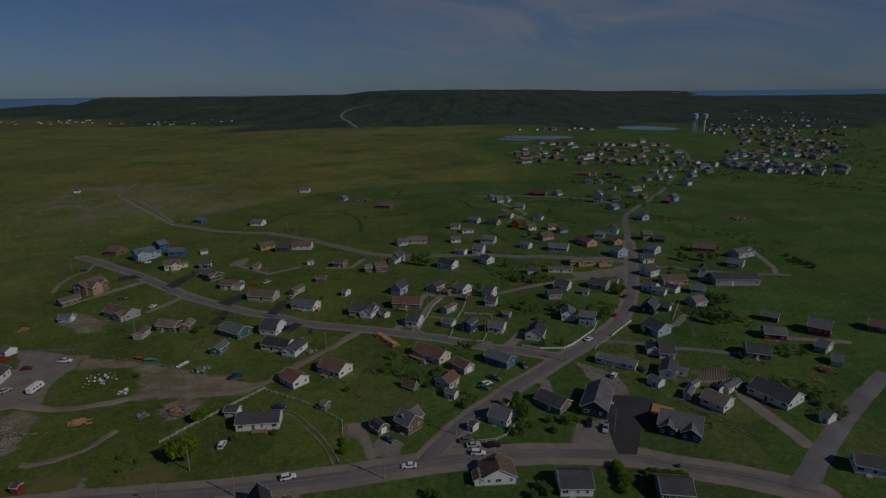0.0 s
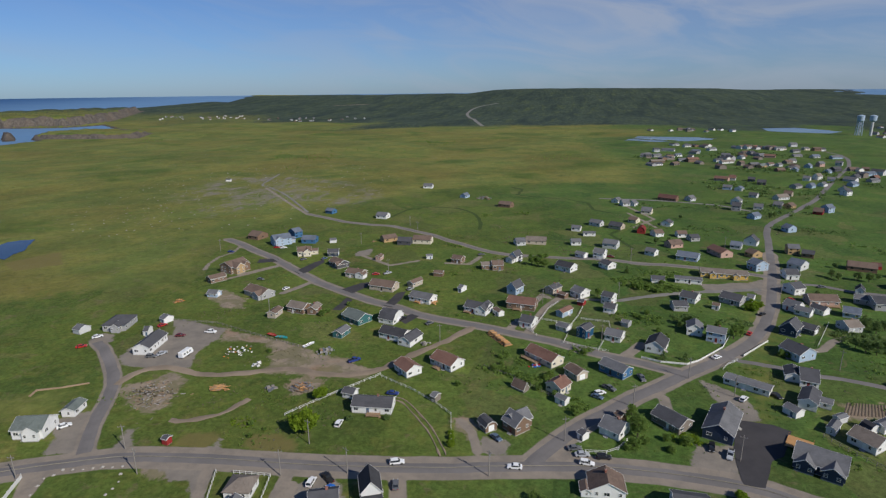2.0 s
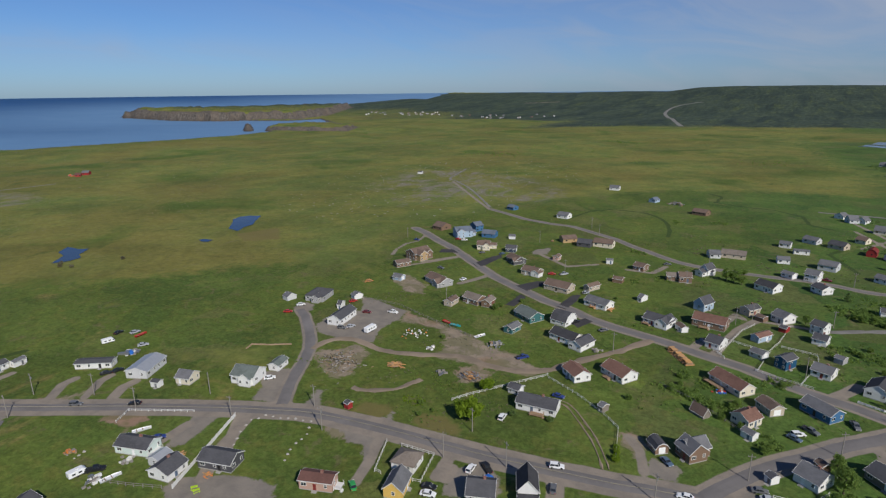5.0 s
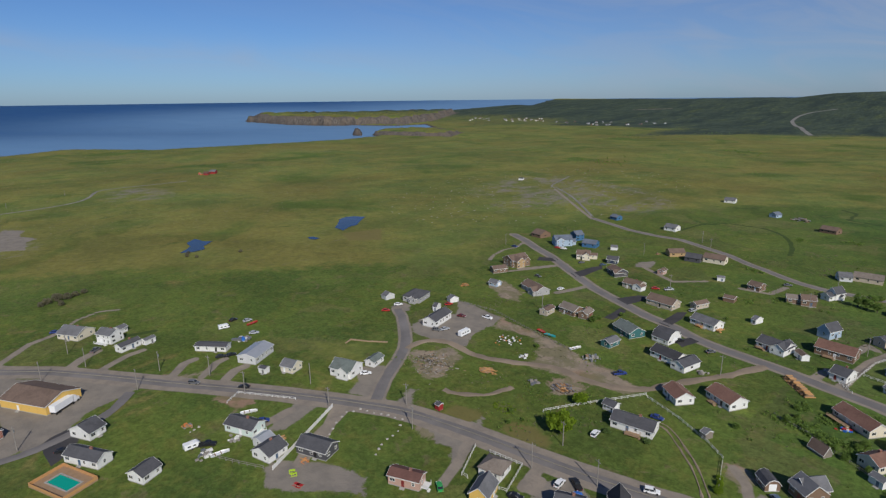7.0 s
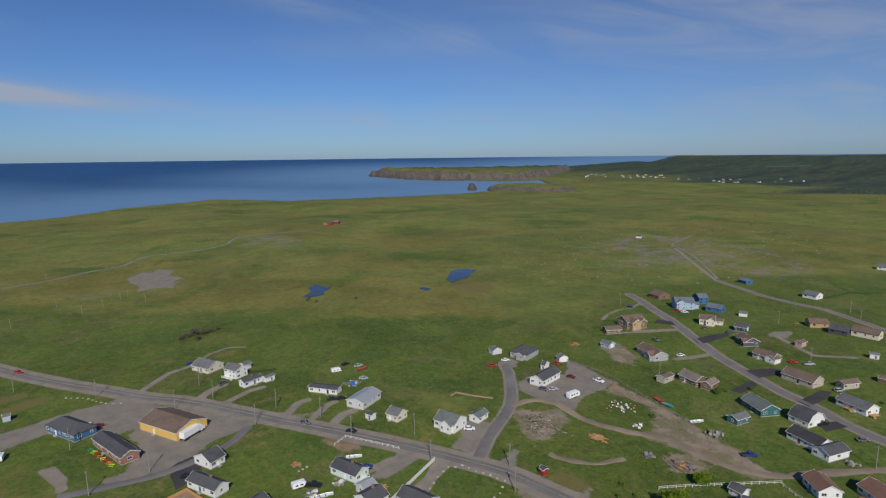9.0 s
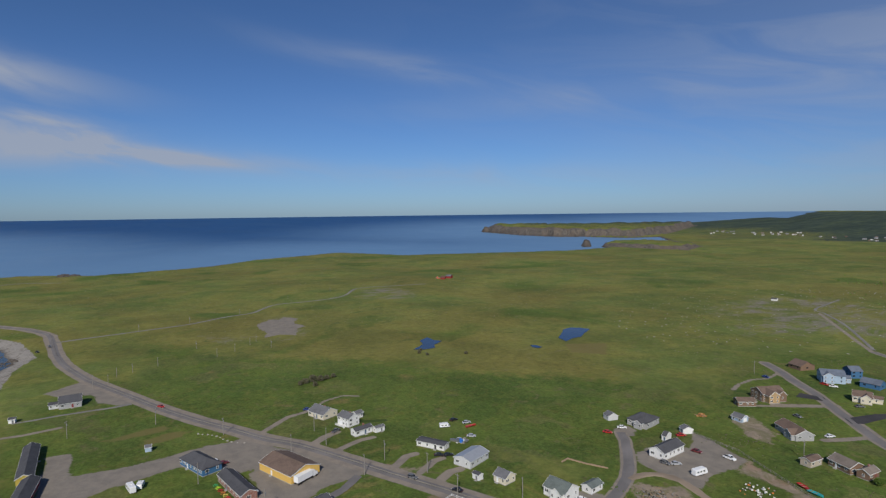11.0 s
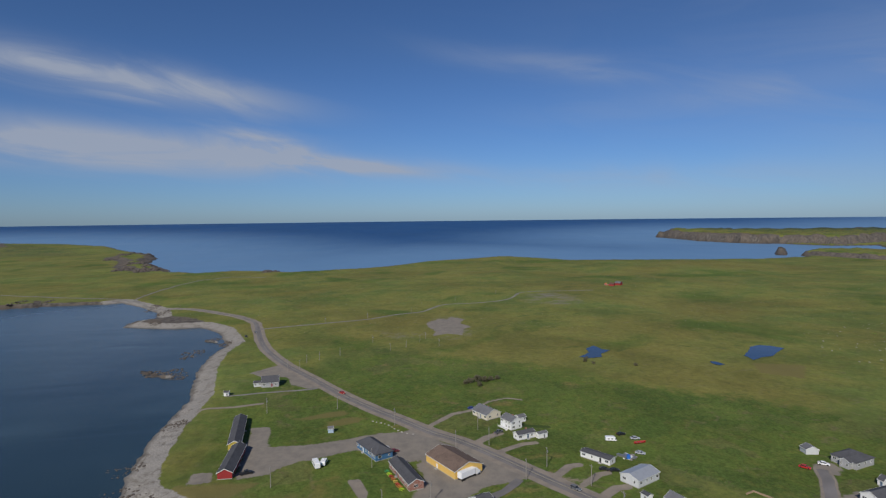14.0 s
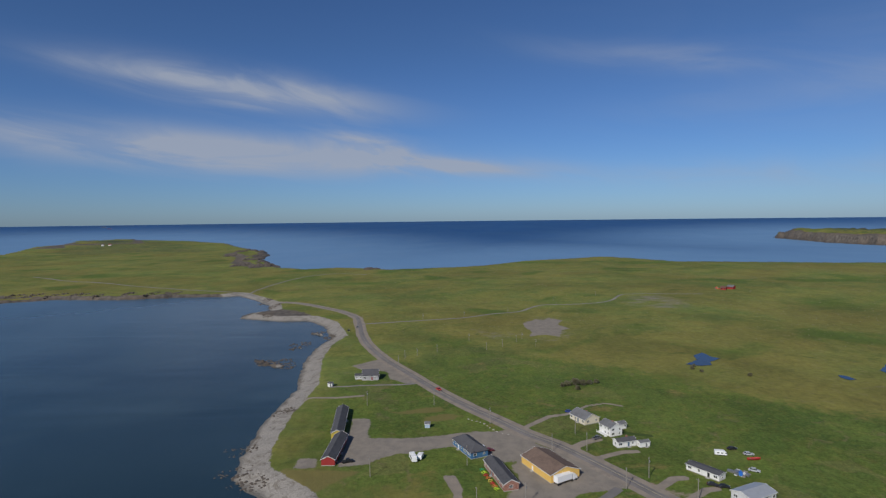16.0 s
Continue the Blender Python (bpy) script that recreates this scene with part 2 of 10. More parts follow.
    col = m.mix(wet, col, m.mix(0.62, col, (0.030, 0.028, 0.026)))
    height = m.math("ADD", m.math("MULTIPLY", small, 1.0), m.math("MULTIPLY", fine, 0.35))
    return m.done(col, 0.95, 0, height, 0.7, 0.5, 0.15)


def water_material(name, deep, rough, wave, gloss=0.5, calm=False):
    m = Nodes(name)
    p = m.place()
    long = m.noise(m.stretch(p, 0.012, 0.045, 0.0), 1.0, 4, 0.6, 0.8)
    short = m.noise(m.stretch(p, 0.25, 0.5, 0), 1.0, 3, 0.6)
    broad = m.noise(m.stretch(p, 0.0016, 0.0030, 0), 1.0, 3, 0.5, 0.6)
    h = m.math("ADD", m.math("MULTIPLY", long, 1.0), m.math("MULTIPLY", short, 0.22))
    col = m.mix(m.ramp(broad, 0.35, 0.65), deep, shade(deep, 1.2))
    r = m.ramp(broad, 0.3, 0.7, rough, rough + 0.10)
    mat = m.done(col, r, 0, h, wave, 1.0, gloss)
    if calm:                                   # sheltered water is smoother
        sky_sheen = m.mask("sky_sheen")
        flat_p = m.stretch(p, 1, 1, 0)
        # outside the bay, sky reflected near the coast is painted into the base colour
        m.put(m.shader.inputs["Base Color"], m.mix(m.mask("bay"), m.mix(m.math("MULTIPLY", sky_sheen, 0.85), col, (0.145, 0.270, 0.440)), m.mix(m.ramp(m.noise(flat_p, 0.006, 4, 0.6, 1.0), 0.35, 0.65), (0.017, 0.037, 0.046), (0.030, 0.056, 0.066))))
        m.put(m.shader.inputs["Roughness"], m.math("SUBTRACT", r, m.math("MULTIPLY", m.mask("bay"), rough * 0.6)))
        m.put(m.shader.inputs["Specular IOR Level"], m.ramp(m.mask("bay"), 0.0, 1.0, gloss, 0.5))
        bump = m.n["Bump"]
        turned = m.n.new("ShaderNodeMapping")
        turned.inputs[2].default_value, turned.inputs[3].default_value = (0, 0, radians(-14)), (0.017, 0.0042, 0)
        m.l.new(p, turned.inputs[0])
        swell = m.noise(turned.outputs[0], 1.0, 3, 0.45, 1.6)
        m.put(bump.inputs["Height"], m.math("ADD", h, m.math("MULTIPLY", swell, m.math("MULTIPLY", m.mask("bay"), 2.6))))
        m.put(bump.inputs["Strength"], m.ramp(m.mask("bay"), 0.0, 1.0, wave, wave * 1.0))
    return mat


def paved(name, tone, patch):
    m = Nodes(name)
    p = m.place()
    n1, n2, n3 = m.noise(p, 0.12, 5, 0.6), m.noise(p, 2.0, 4, 0.7), m.noise(p, 0.035, 3, 0.5)
    col = m.mix(m.ramp(n1, 0.35, 0.65), tone, patch)
    col = m.mix(m.math("MULTIPLY", n2, 0.35), col, shade(tone, 0.6))
    col = m.mix(m.math("MULTIPLY", m.ramp(n3, 0.5, 0.7), 0.4), col, shade(tone, 1.35))
    return m.done(col, 0.9, 0, n2, 0.3, 0.03, 0.25)


def siding(name, tone, gap=0.12):
    m = Nodes(name)
    o = m.place()
    sep = m.n.new("ShaderNodeSeparateXYZ")
    m.l.new(o, sep.inputs[0])
    board = m.math("FRACT", m.math("DIVIDE", sep.outputs[2], gap * 1.6), 0)
    line = m.ramp(board, 0.0, 0.18, 1.0, 0.0)
    dirt = m.noise(m.stretch(o, 1, 1, 0.35), 0.55, 4, 0.65)
    grain = m.noise(o, 3.5, 3, 0.6)
    col = m.mix(m.math("MULTIPLY", m.ramp(dirt, 0.46, 0.75), 0.30), tone, shade(tone, 0.62))
    col = m.mix(m.math("MULTIPLY", grain, 0.18), col, shade(tone, 0.75))
    col = m.mix(m.math("MULTIPLY", m.random(), 0.16), col, shade(tone, 0.72))
    col = m.mix(m.math("MULTIPLY", line, 0.35), col, shade(tone, 0.45))
    return m.done(col, 0.62, 0, board, 0.4, 0.02, 0.3)


def shingled(name, tone):
    m = Nodes(name)
    o = m.place()
    big, row, fine = m.noise(o, 0.28, 4, 0.6), m.noise(m.stretch(o, 1, 1, 5.0), 1.2, 4, 0.7), m.noise(o, 5.0, 3, 0.7)
    col = m.mix(m.ramp(big, 0.38, 0.66), tone, shade(tone, 0.72))
    col = m.mix(m.math("MULTIPLY", m.ramp(row, 0.45, 0.7), 0.5), col, shade(tone, 1.45))
    col = m.mix(m.math("MULTIPLY", fine, 0.35), col, shade(tone, 0.6))
    col = m.mix(m.math("MULTIPLY", m.random(), 0.25), col, shade(tone, 1.3))
    return m.done(col, 0.9, 0, row, 0.5, 0.03, 0.25)


def plain(name, tone, rough=0.6, metal=0.0, wear=0.25):
    m = Nodes(name)
    o = m.place()
    n1, n2 = m.noise(o, 0.8, 4, 0.6), m.noise(o, 6.0, 3, 0.6)
    col = m.mix(m.math("MULTIPLY", m.ramp(n1, 0.4, 0.7), wear), tone, shade(tone, 0.6))
    col = m.mix(m.math("MULTIPLY", n2, wear * 0.6), col, shade(tone, 1.3))
    return m.done(col, rough, metal, n2, 0.12, 0.02)


def leafy(name, tone, second):
    m = Nodes(name)
    g = m.n.new("ShaderNodeNewGeometry").outputs["Random Per Island"]
    col = m.mix(g, tone, second)
    col = m.mix(m.math("MULTIPLY", m.random(), 0.3), col, shade(tone, 0.7))
    m.done(col, 0.75, 0, None, specular=0.25)
    thin = m.n.new("ShaderNodeBsdfTranslucent")          # light passes through the leaves
    m.put(thin.inputs[0], col)
    both = m.n.new("ShaderNodeMixShader")
    both.inputs[0].default_value = 0.5
    m.l.new(m.shader.outputs[0], both.inputs[1])
    m.l.new(thin.outputs[0], both.inputs[2])
    m.l.new(both.outputs[0], m.n["Material Output"].inputs[0])
    return m.mat


def brick_wall(name, tone, mortar):
    m = Nodes(name)
    o = m.place()
    n = m.noise(o, 2.5, 3, 0.7)
    b = m.n.new("ShaderNodeTexBrick")
    b.inputs["Scale"].default_value = 3.0
    for i, c in ((1, tone), (2, shade(tone, 0.7)), (3, mortar)):
        b.inputs[i].default_value = (*c, 1)
    m.l.new(o, b.inputs[0])
    return m.done(m.mix(m.math("MULTIPLY", n, 0.4), b.outputs[0], shade(tone, 0.6)), 0.9, 0, n, 0.2, 0.02)


GROUND = ground_material()
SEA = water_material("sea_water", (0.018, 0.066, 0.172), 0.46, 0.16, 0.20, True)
POND = water_material("pond_water", (0.010, 0.022, 0.045), 0.05, 0.06)
ASPHALT = paved("worn_asphalt", (0.200, 0.186, 0.180), (0.162, 0.152, 0.148))
FRESH = paved("dark_asphalt", (0.050, 0.048, 0.052), (0.066, 0.062, 0.066))
TRACK = paved("gravel_track", (0.290, 0.228, 0.168), (0.215, 0.172, 0.128))
PALE = paved("pale_gravel", (0.235, 0.225, 0.205), (0.180, 0.172, 0.158))
WALLS = {k: siding("siding_" + k, c) for k, c in dict(
    white=(0.74, 0.74, 0.73), cream=(0.68, 0.62, 0.50), beige=(0.48, 0.41, 0.33), grey=(0.36, 0.36, 0.37), lightgrey=(0.56, 0.57, 0.58),
    charcoal=(0.085, 0.085, 0.095), navy=(0.030, 0.048, 0.085), blue=(0.055, 0.150, 0.290), lightblue=(0.36, 0.46, 0.58), deepblue=(0.018, 0.085, 0.170),
    teal=(0.045, 0.145, 0.150), mint=(0.60, 0.70, 0.66), brown=(0.200, 0.130, 0.090), tan=(0.42, 0.29, 0.15), pink=(0.50, 0.33, 0.27), red=(0.290, 0.030, 0.030),
    yellow=(0.72, 0.47, 0.13), mustard=(0.46, 0.36, 0.07), weathered=(0.22, 0.19, 0.165)).items()}
WALLS["brick"] = brick_wall("red_brick", (0.30, 0.110, 0.075), (0.40, 0.36, 0.32))
ROOFS = {k: shingled("shingle_" + k, c) for k, c in dict(
    dark=(0.084, 0.085, 0.094), black=(0.054, 0.054, 0.060), grey=(0.150, 0.152, 0.162), green=(0.145, 0.170, 0.160), brown=(0.165, 0.118, 0.094),
    rust=(0.200, 0.112, 0.086), maroon=(0.140, 0.072, 0.060), taupe=(0.215, 0.182, 0.155), bluegrey=(0.140, 0.165, 0.210), red=(0.20, 0.035, 0.03)).items()}
ROOFS["metal"] = plain("sheet_metal", (0.42, 0.44, 0.47), 0.45, 0.35)
TRIM = plain("white_trim", (0.68, 0.68, 0.66), 0.55, 0, 0.12)
GLASS = plain("window_glass", (0.022, 0.027, 0.034), 0.08, 0, 0.1)
CONCRETE = plain("concrete", (0.34, 0.33, 0.31), 0.9)
TIMBER = plain("raw_timber", (0.30, 0.20, 0.12), 0.85, 0, 0.4)
NEWWOOD = plain("fresh_timber", (0.46, 0.25, 0.10), 0.8, 0, 0.35)
OLDWOOD = plain("silvered_wood", (0.24, 0.22, 0.20), 0.9, 0, 0.4)
SOIL = plain("garden_soil", (0.150, 0.112, 0.080), 0.95, 0, 0.5)
BARK = plain("bark", (0.085, 0.065, 0.048), 0.95, 0, 0.4)
RUBBER = plain("rubber", (0.018, 0.018, 0.019), 0.85)
STEEL = plain("dull_steel", (0.35, 0.36, 0.38), 0.4, 0.7)
STONE = plain("boulder_stone", (0.36, 0.34, 0.31), 0.95, 0, 0.5)
BANKSTONE = plain("tan_stone", (0.33, 0.235, 0.155), 0.95, 0, 0.5)
DARKROCK = plain("shore_rock", (0.085, 0.070, 0.058), 0.9, 0, 0.5)
PAINTS = {k: plain("paint_" + k, c, 0.35, 0, 0.08) for k, c in dict(
    white=(0.78, 0.79, 0.80), black=(0.016, 0.017, 0.020), silver=(0.40, 0.42, 0.45), grey=(0.13, 0.135, 0.145), red=(0.42, 0.025, 0.022), blue=(0.022, 0.045, 0.20),
    steelblue=(0.085, 0.13, 0.20), yellow=(0.70, 0.58, 0.12), brightblue=(0.03, 0.16, 0.55), green=(0.04, 0.30, 0.08), lime=(0.45, 0.65, 0.03), orange=(0.60, 0.20, 0.05),
    turquoise=(0.03, 0.33, 0.35), maroon=(0.14, 0.02, 0.025), burgundy=(0.2, 0.03, 0.03)).items()}
MARKING = plain("worn_road_paint", (0.250, 0.225, 0.170), 0.85, 0, 0.6)
LEAVES = {k: leafy("leaves_" + k, a, b) for k, (a, b) in dict(
    lime=((0.240, 0.345, 0.026), (0.165, 0.265, 0.022)), green=((0.230, 0.330, 0.075), (0.150, 0.250, 0.055)),
    dark=((0.150, 0.230, 0.074), (0.205, 0.300, 0.092)), heath=((0.270, 0.245, 0.160), (0.205, 0.200, 0.125))).items()}
POOL = water_material("pool_water", (0.004, 0.30, 0.22), 0.05, 0.05)


# ---- land and sea ----
def smooth(a, lo, hi):
    s = np.clip((a - lo) / (hi - lo), 0, 1)
    return s * s * (3 - 2 * s)


def inside(px, py, poly):
    """Signed distance to a closed outline, positive inside."""
    best, odd = np.full(px.shape, 1e18), np.zeros(px.shape, bool)
    n = len(poly)
    for i in range(n):
        (ax, ay), (bx, by) = poly[i], poly[(i + 1) % n]
        dx, dy = bx - ax, by - ay
        k = np.clip(((px - ax) * dx + (py - ay) * dy) / (dx * dx + dy * dy + 1e-9), 0, 1)
        best = np.minimum(best, (px - ax - k * dx) ** 2 + (py - ay - k * dy) ** 2)
        if dy:
            odd ^= ((ay > py) != (by > py)) & (px < (py - ay) * dx / dy + ax)
    return np.where(odd, 1, -1) * np.sqrt(best)


def off_line(px, py, line):
    """Distance to an open line."""
    best = np.full(px.shape, 1e18)
    for (ax, ay), (bx, by) in zip(line, line[1:]):
        dx, dy = bx - ax, by - ay
        k = np.clip(((px - ax) * dx + (py - ay) * dy) / (dx * dx + dy * dy + 1e-9), 0, 1)
        best = np.minimum(best, (px - ax - k * dx) ** 2 + (py - ay - k * dy) ** 2)
    return np.sqrt(best)


def wobble(px, py, scale, seed):
    """Cheap smooth noise in -1..1: crossed sines of uneven length."""
    r = np.random.RandomState(seed)
    out = np.zeros(np.shape(px))
    for i in range(7):
        a, f, ph = r.uniform(0, 6.28), scale * r.uniform(0.5, 2.2), r.uniform(0, 6.28)
        out = out + np.sin((px * math.cos(a) + py * math.sin(a)) * f + ph + 1.3 * np.sin((px * math.sin(a) - py * math.cos(a)) * f * 0.7 + ph * 2)) / 7
    return out * 1.7


SEA_Z = -4.0


def lift(r):
    """The far land and sea rise a little, so that their edge lies at the true horizon."""
    return 88 * np.clip((r - 2500) / 2450, 0, 1.02) ** 1.5


BAY_SHORE = [(-60, -400), (-130, -150), (-175, -20), (-246.1, -90.1), (-270, -94.7), (-291.1, -96.6), (-320.1, -97.9), (-349.8, -96.2), (-379.1, -95.2), (-414, -100.8), (-446.8, -106.4), (-499.8, -108.7), (-542, -101.4), (-609.8, -122.9), (-642.3, -148.5), (-640.7, -176.8), (-654.2, -213), (-663, -232.3), (-694.4, -229.3), (-709.8, -209.7), (-762.3, -226.5), (-807.1, -258), (-864.5, -301.8), (-853.5, -319.2), (-854.3, -395.6), (-837.9, -479.1), (-845.6, -567), (-811.2, -624), (-753.7, -692.3)]
FAR_POINT = [(-774, -817.5), (-890.6, -1122.4), (-1055.5, -1430), (-1741.9, -1905.6), (-2010.6, -1537.6), (-2464.3, -1738.4), (-2601.9, -1707.6), (-2915.6, -1827), (-2975.3, -1557.5), (-2899, -1275.3), (-2702.3, -1002.6), (-2244.1, -744.7), (-1919.1, -565.3), (-1595.7, -495.8), (-1340.3, -379.8), (-1284.7, -300.6)]
MOOR_CLIFFS = [(-1319.3, -230.1), (-1278.9, -153.4), (-1244.3, -106.1), (-1279.4, -14), (-1323.3, 109.7), (-1456.6, 216.2), (-1507.6, 332), (-1577.2, 454.3), (-1560.6, 481.1), (-1383.7, 582), (-1343.2, 726.7), (-1302.2, 872.9), (-1269.6, 1027.5), (-1289.4, 1198.8), (-1410.7, 1291), (-1526.5, 1447.2), (-1530.6, 1599.4)]
NORTH_COAST = [(-1456.6, 1659.9), (-1713.6, 1878.7), (-1748.1, 1723.2), (-1882.9, 1682.9), (-2054.7, 1662.2), (-2214.2, 1584.6), (-2335.5, 1536.7), (-2598.9, 1610.6), (-2747.1, 1770.3), (-2810.5, 1930.3), (-2456.5, 2239.1), (-2337, 2536.2), (-2489.1, 2779.5), (-2512.2, 3056.6), (-2469.7, 3304.6), (-2363.8, 3546), (-2433.3, 3755.7), (-2777.7, 4277.2), (3000, 5600), (6000, 0), (3000, -5000)]
COAST = BAY_SHORE + FAR_POINT + MOOR_CLIFFS + NORTH_COAST
BEACH_AREA = [(-100, -200), (-217.7, -88.4), (-302.4, -115.4), (-400.6, -123.7), (-509.7, -120.9), (-668.3, -250.6), (-952.5, -355.7), (-857.9, -116.4), (-530.2, -62.1), (-413, -73.7), (-300.3, -60.2), (-216.6, -52.9), (-130, 60)]
# where the skyline lies: degrees to the left of the first view, degrees above level
SKYLINE = [(-180, -0.3), (-60, -0.3), (-28, -0.57), (-21.7, -0.64), (-17.5, -0.64), (-15.2, -0.28), (-12.8, -0.11), (-9.5, -0.03), (-2.8, 0.05), (4.1, 0.07), (7.1, 0), (9.6, -0.34), (13.4, -0.3), (18.8, -0.39), (23, -0.29), (27.6, -0.38), (29.5, -0.35), (30.9, -0.46), (32, -0.61), (33.2, -0.5), (40, -0.6), (180, -0.6)]
HEADS = [
    ([(-2540.3, 1542.1), (-2203.1, 1535.8), (-2001, 1590.2), (-1926, 1699.7), (-1765.8, 1776.8), (-1811.2, 1999.8), (-1978.8, 2319.1), (-2103.5, 2575.2), (-2260.2, 2419.7), (-2420.5, 2099.4), (-2675.7, 1865.1), (-2740.7, 1692.1)], 34, 25),
    ([(-2554.7, 1521.2), (-2537.1, 1546.7), (-2663.9, 1624), (-2682.7, 1597.5)], 26, 12),
    ([(-1396.7, 1197.7), (-1385.9, 1217.2), (-1474.2, 1294.7), (-1485.9, 1274.1)], 20, 10),
    ([(-1349.6, 1228.1), (-1224.8, 1252.7), (-1098.1, 1307.5), (-1169.3, 1454.2), (-1379, 1523.3), (-1476.9, 1416.6)], 14, 14),
    ([(-1869.9, -694.9), (-2135.9, -709), (-1937.6, -576.5), (-1682.7, -526), (-1368.8, -387.8), (-1362.3, -453.4), (-1474.6, -526.9), (-1693.3, -587.8)], 9, 20),
    ([(-2333.8, -1646.3), (-2366.6, -1553.3), (-2577.6, -1691.2), (-2659.3, -1379.1), (-2995.3, -1567.1), (-2987.4, -1695), (-2729.7, -1736.9)], 6, 22),
    ([(-887.5, -419.5), (-875.5, -500.4), (-884, -592.4), (-865.4, -665.2), (-833.6, -641), (-844.5, -566.1), (-830.5, -474.9), (-847.6, -400.9)], 5, 5),
    ([(-664, -234), (-690, -222), (-697, -205), (-672, -176), (-640, -150), (-632, -165), (-636, -200)], 1.6, 24),
    ([(-474, -162), (-462, -140), (-440, -118), (-431, -126), (-450, -150)], 0.7, 6),
    ([(-576, -128), (-560, -110), (-554, -117), (-566, -132)], 0.9, 5),
    ([(-508, -124), (-497, -112), (-492, -118), (-503, -128)], 0.7, 4),
]
TURF = [
    [(-331.1, -8.7), (-546.1, -6.6), (-452.1, 56), (-412.5, 130.3), (-342.6, 185.1), (-281.7, 256.9), (-213.1, 279.5), (-154.9, 204.6), (-245.2, 95.3)],
    [(-331.6, -72.9), (-437.2, -55.9), (-436, -34), (-370.1, 82.7), (-344.7, 111.9), (-261.5, 58.4), (-221.2, -40.5)],
    [(-164.6, 141.9), (-202.4, 182.1), (-204.5, 246.5), (-276.6, 399.1), (-250.9, 431.1), (-224.6, 522.8), (-114.1, 669.7), (8.9, 709.4), (215.7, 737.1), (63.4, 169.4), (250, 60), (120, 20), (-120, 60), (-235.4, -9.7), (-331.1, -8.7), (-348.2, 69.6), (-293, 135.6)],
    [(40, 118), (62, 172), (96, 262), (118, 330), (230, 330), (420, 300), (330, 60), (200, 20)],
    [(602.5, 772.7), (390.2, 790.8), (161.7, 504.3), (38, 565.2), (15.9, 428.7), (111.3, 339), (218.6, 261.9)],
]
WOODS = [
    [(-627.7, 1622.4), (-426.5, 1773.7), (-72.6, 1713.6), (228.3, 1812.4), (426.6, 1532.5), (532.1, 1532.6), (594.3, 1856.8), (131.7, 2561.6), (-963.9, 2502.7)],
]
DIRT = [
    [(-157.3, 227.5), (-140, 223.4), (-125.4, 220.4), (-113.6, 216.5), (-99.9, 209.8), (-86, 207.6), (-76.6, 202.5), (-71.3, 201.1), (-76.3, 194.7), (-84.5, 191.3), (-101.3, 190.9), (-115.8, 190), (-120.6, 194.1), (-118.5, 199.7), (-123.4, 209.9), (-133.1, 216.4), (-144.7, 216.7), (-151.8, 214.1)],
    [(-161.8, 162.9), (-163.9, 171.3), (-158.8, 174.6), (-154.6, 182.5), (-146.5, 180.2), (-141.6, 171.1), (-140.3, 165), (-139.1, 157.2), (-141.9, 154), (-149.1, 156.4), (-156.2, 159.8)],
    [(-103.5, 180.7), (-104.1, 186.5), (-98.2, 189.5), (-89.7, 189.3), (-89.5, 183.4), (-93, 178.4), (-96.6, 176.4)],
    [(-34.5, 170.3), (-32.3, 174.4), (-29.1, 173.2), (-25.1, 166.9), (-25.7, 158.7), (-29.8, 161.1)],
    [(-196.9, 270.4), (-190.1, 279.4), (-169.6, 266.2), (-164.2, 254.2), (-174.7, 252.3)],
    [(-218, 101.5), (-231.5, 80.5), (-227.9, 74.1), (-216.4, 90.3)],
    [(96.1, 197.8), (101.2, 206.4), (115.8, 209.2), (112.5, 199.3)],
    [(-192.8, 91.5), (-194.4, 97.9), (-180.6, 98.7), (-179.7, 90.7)],
    [(-114.8, 133.3), (-112.1, 124.1), (-123.1, 126.1)],
]
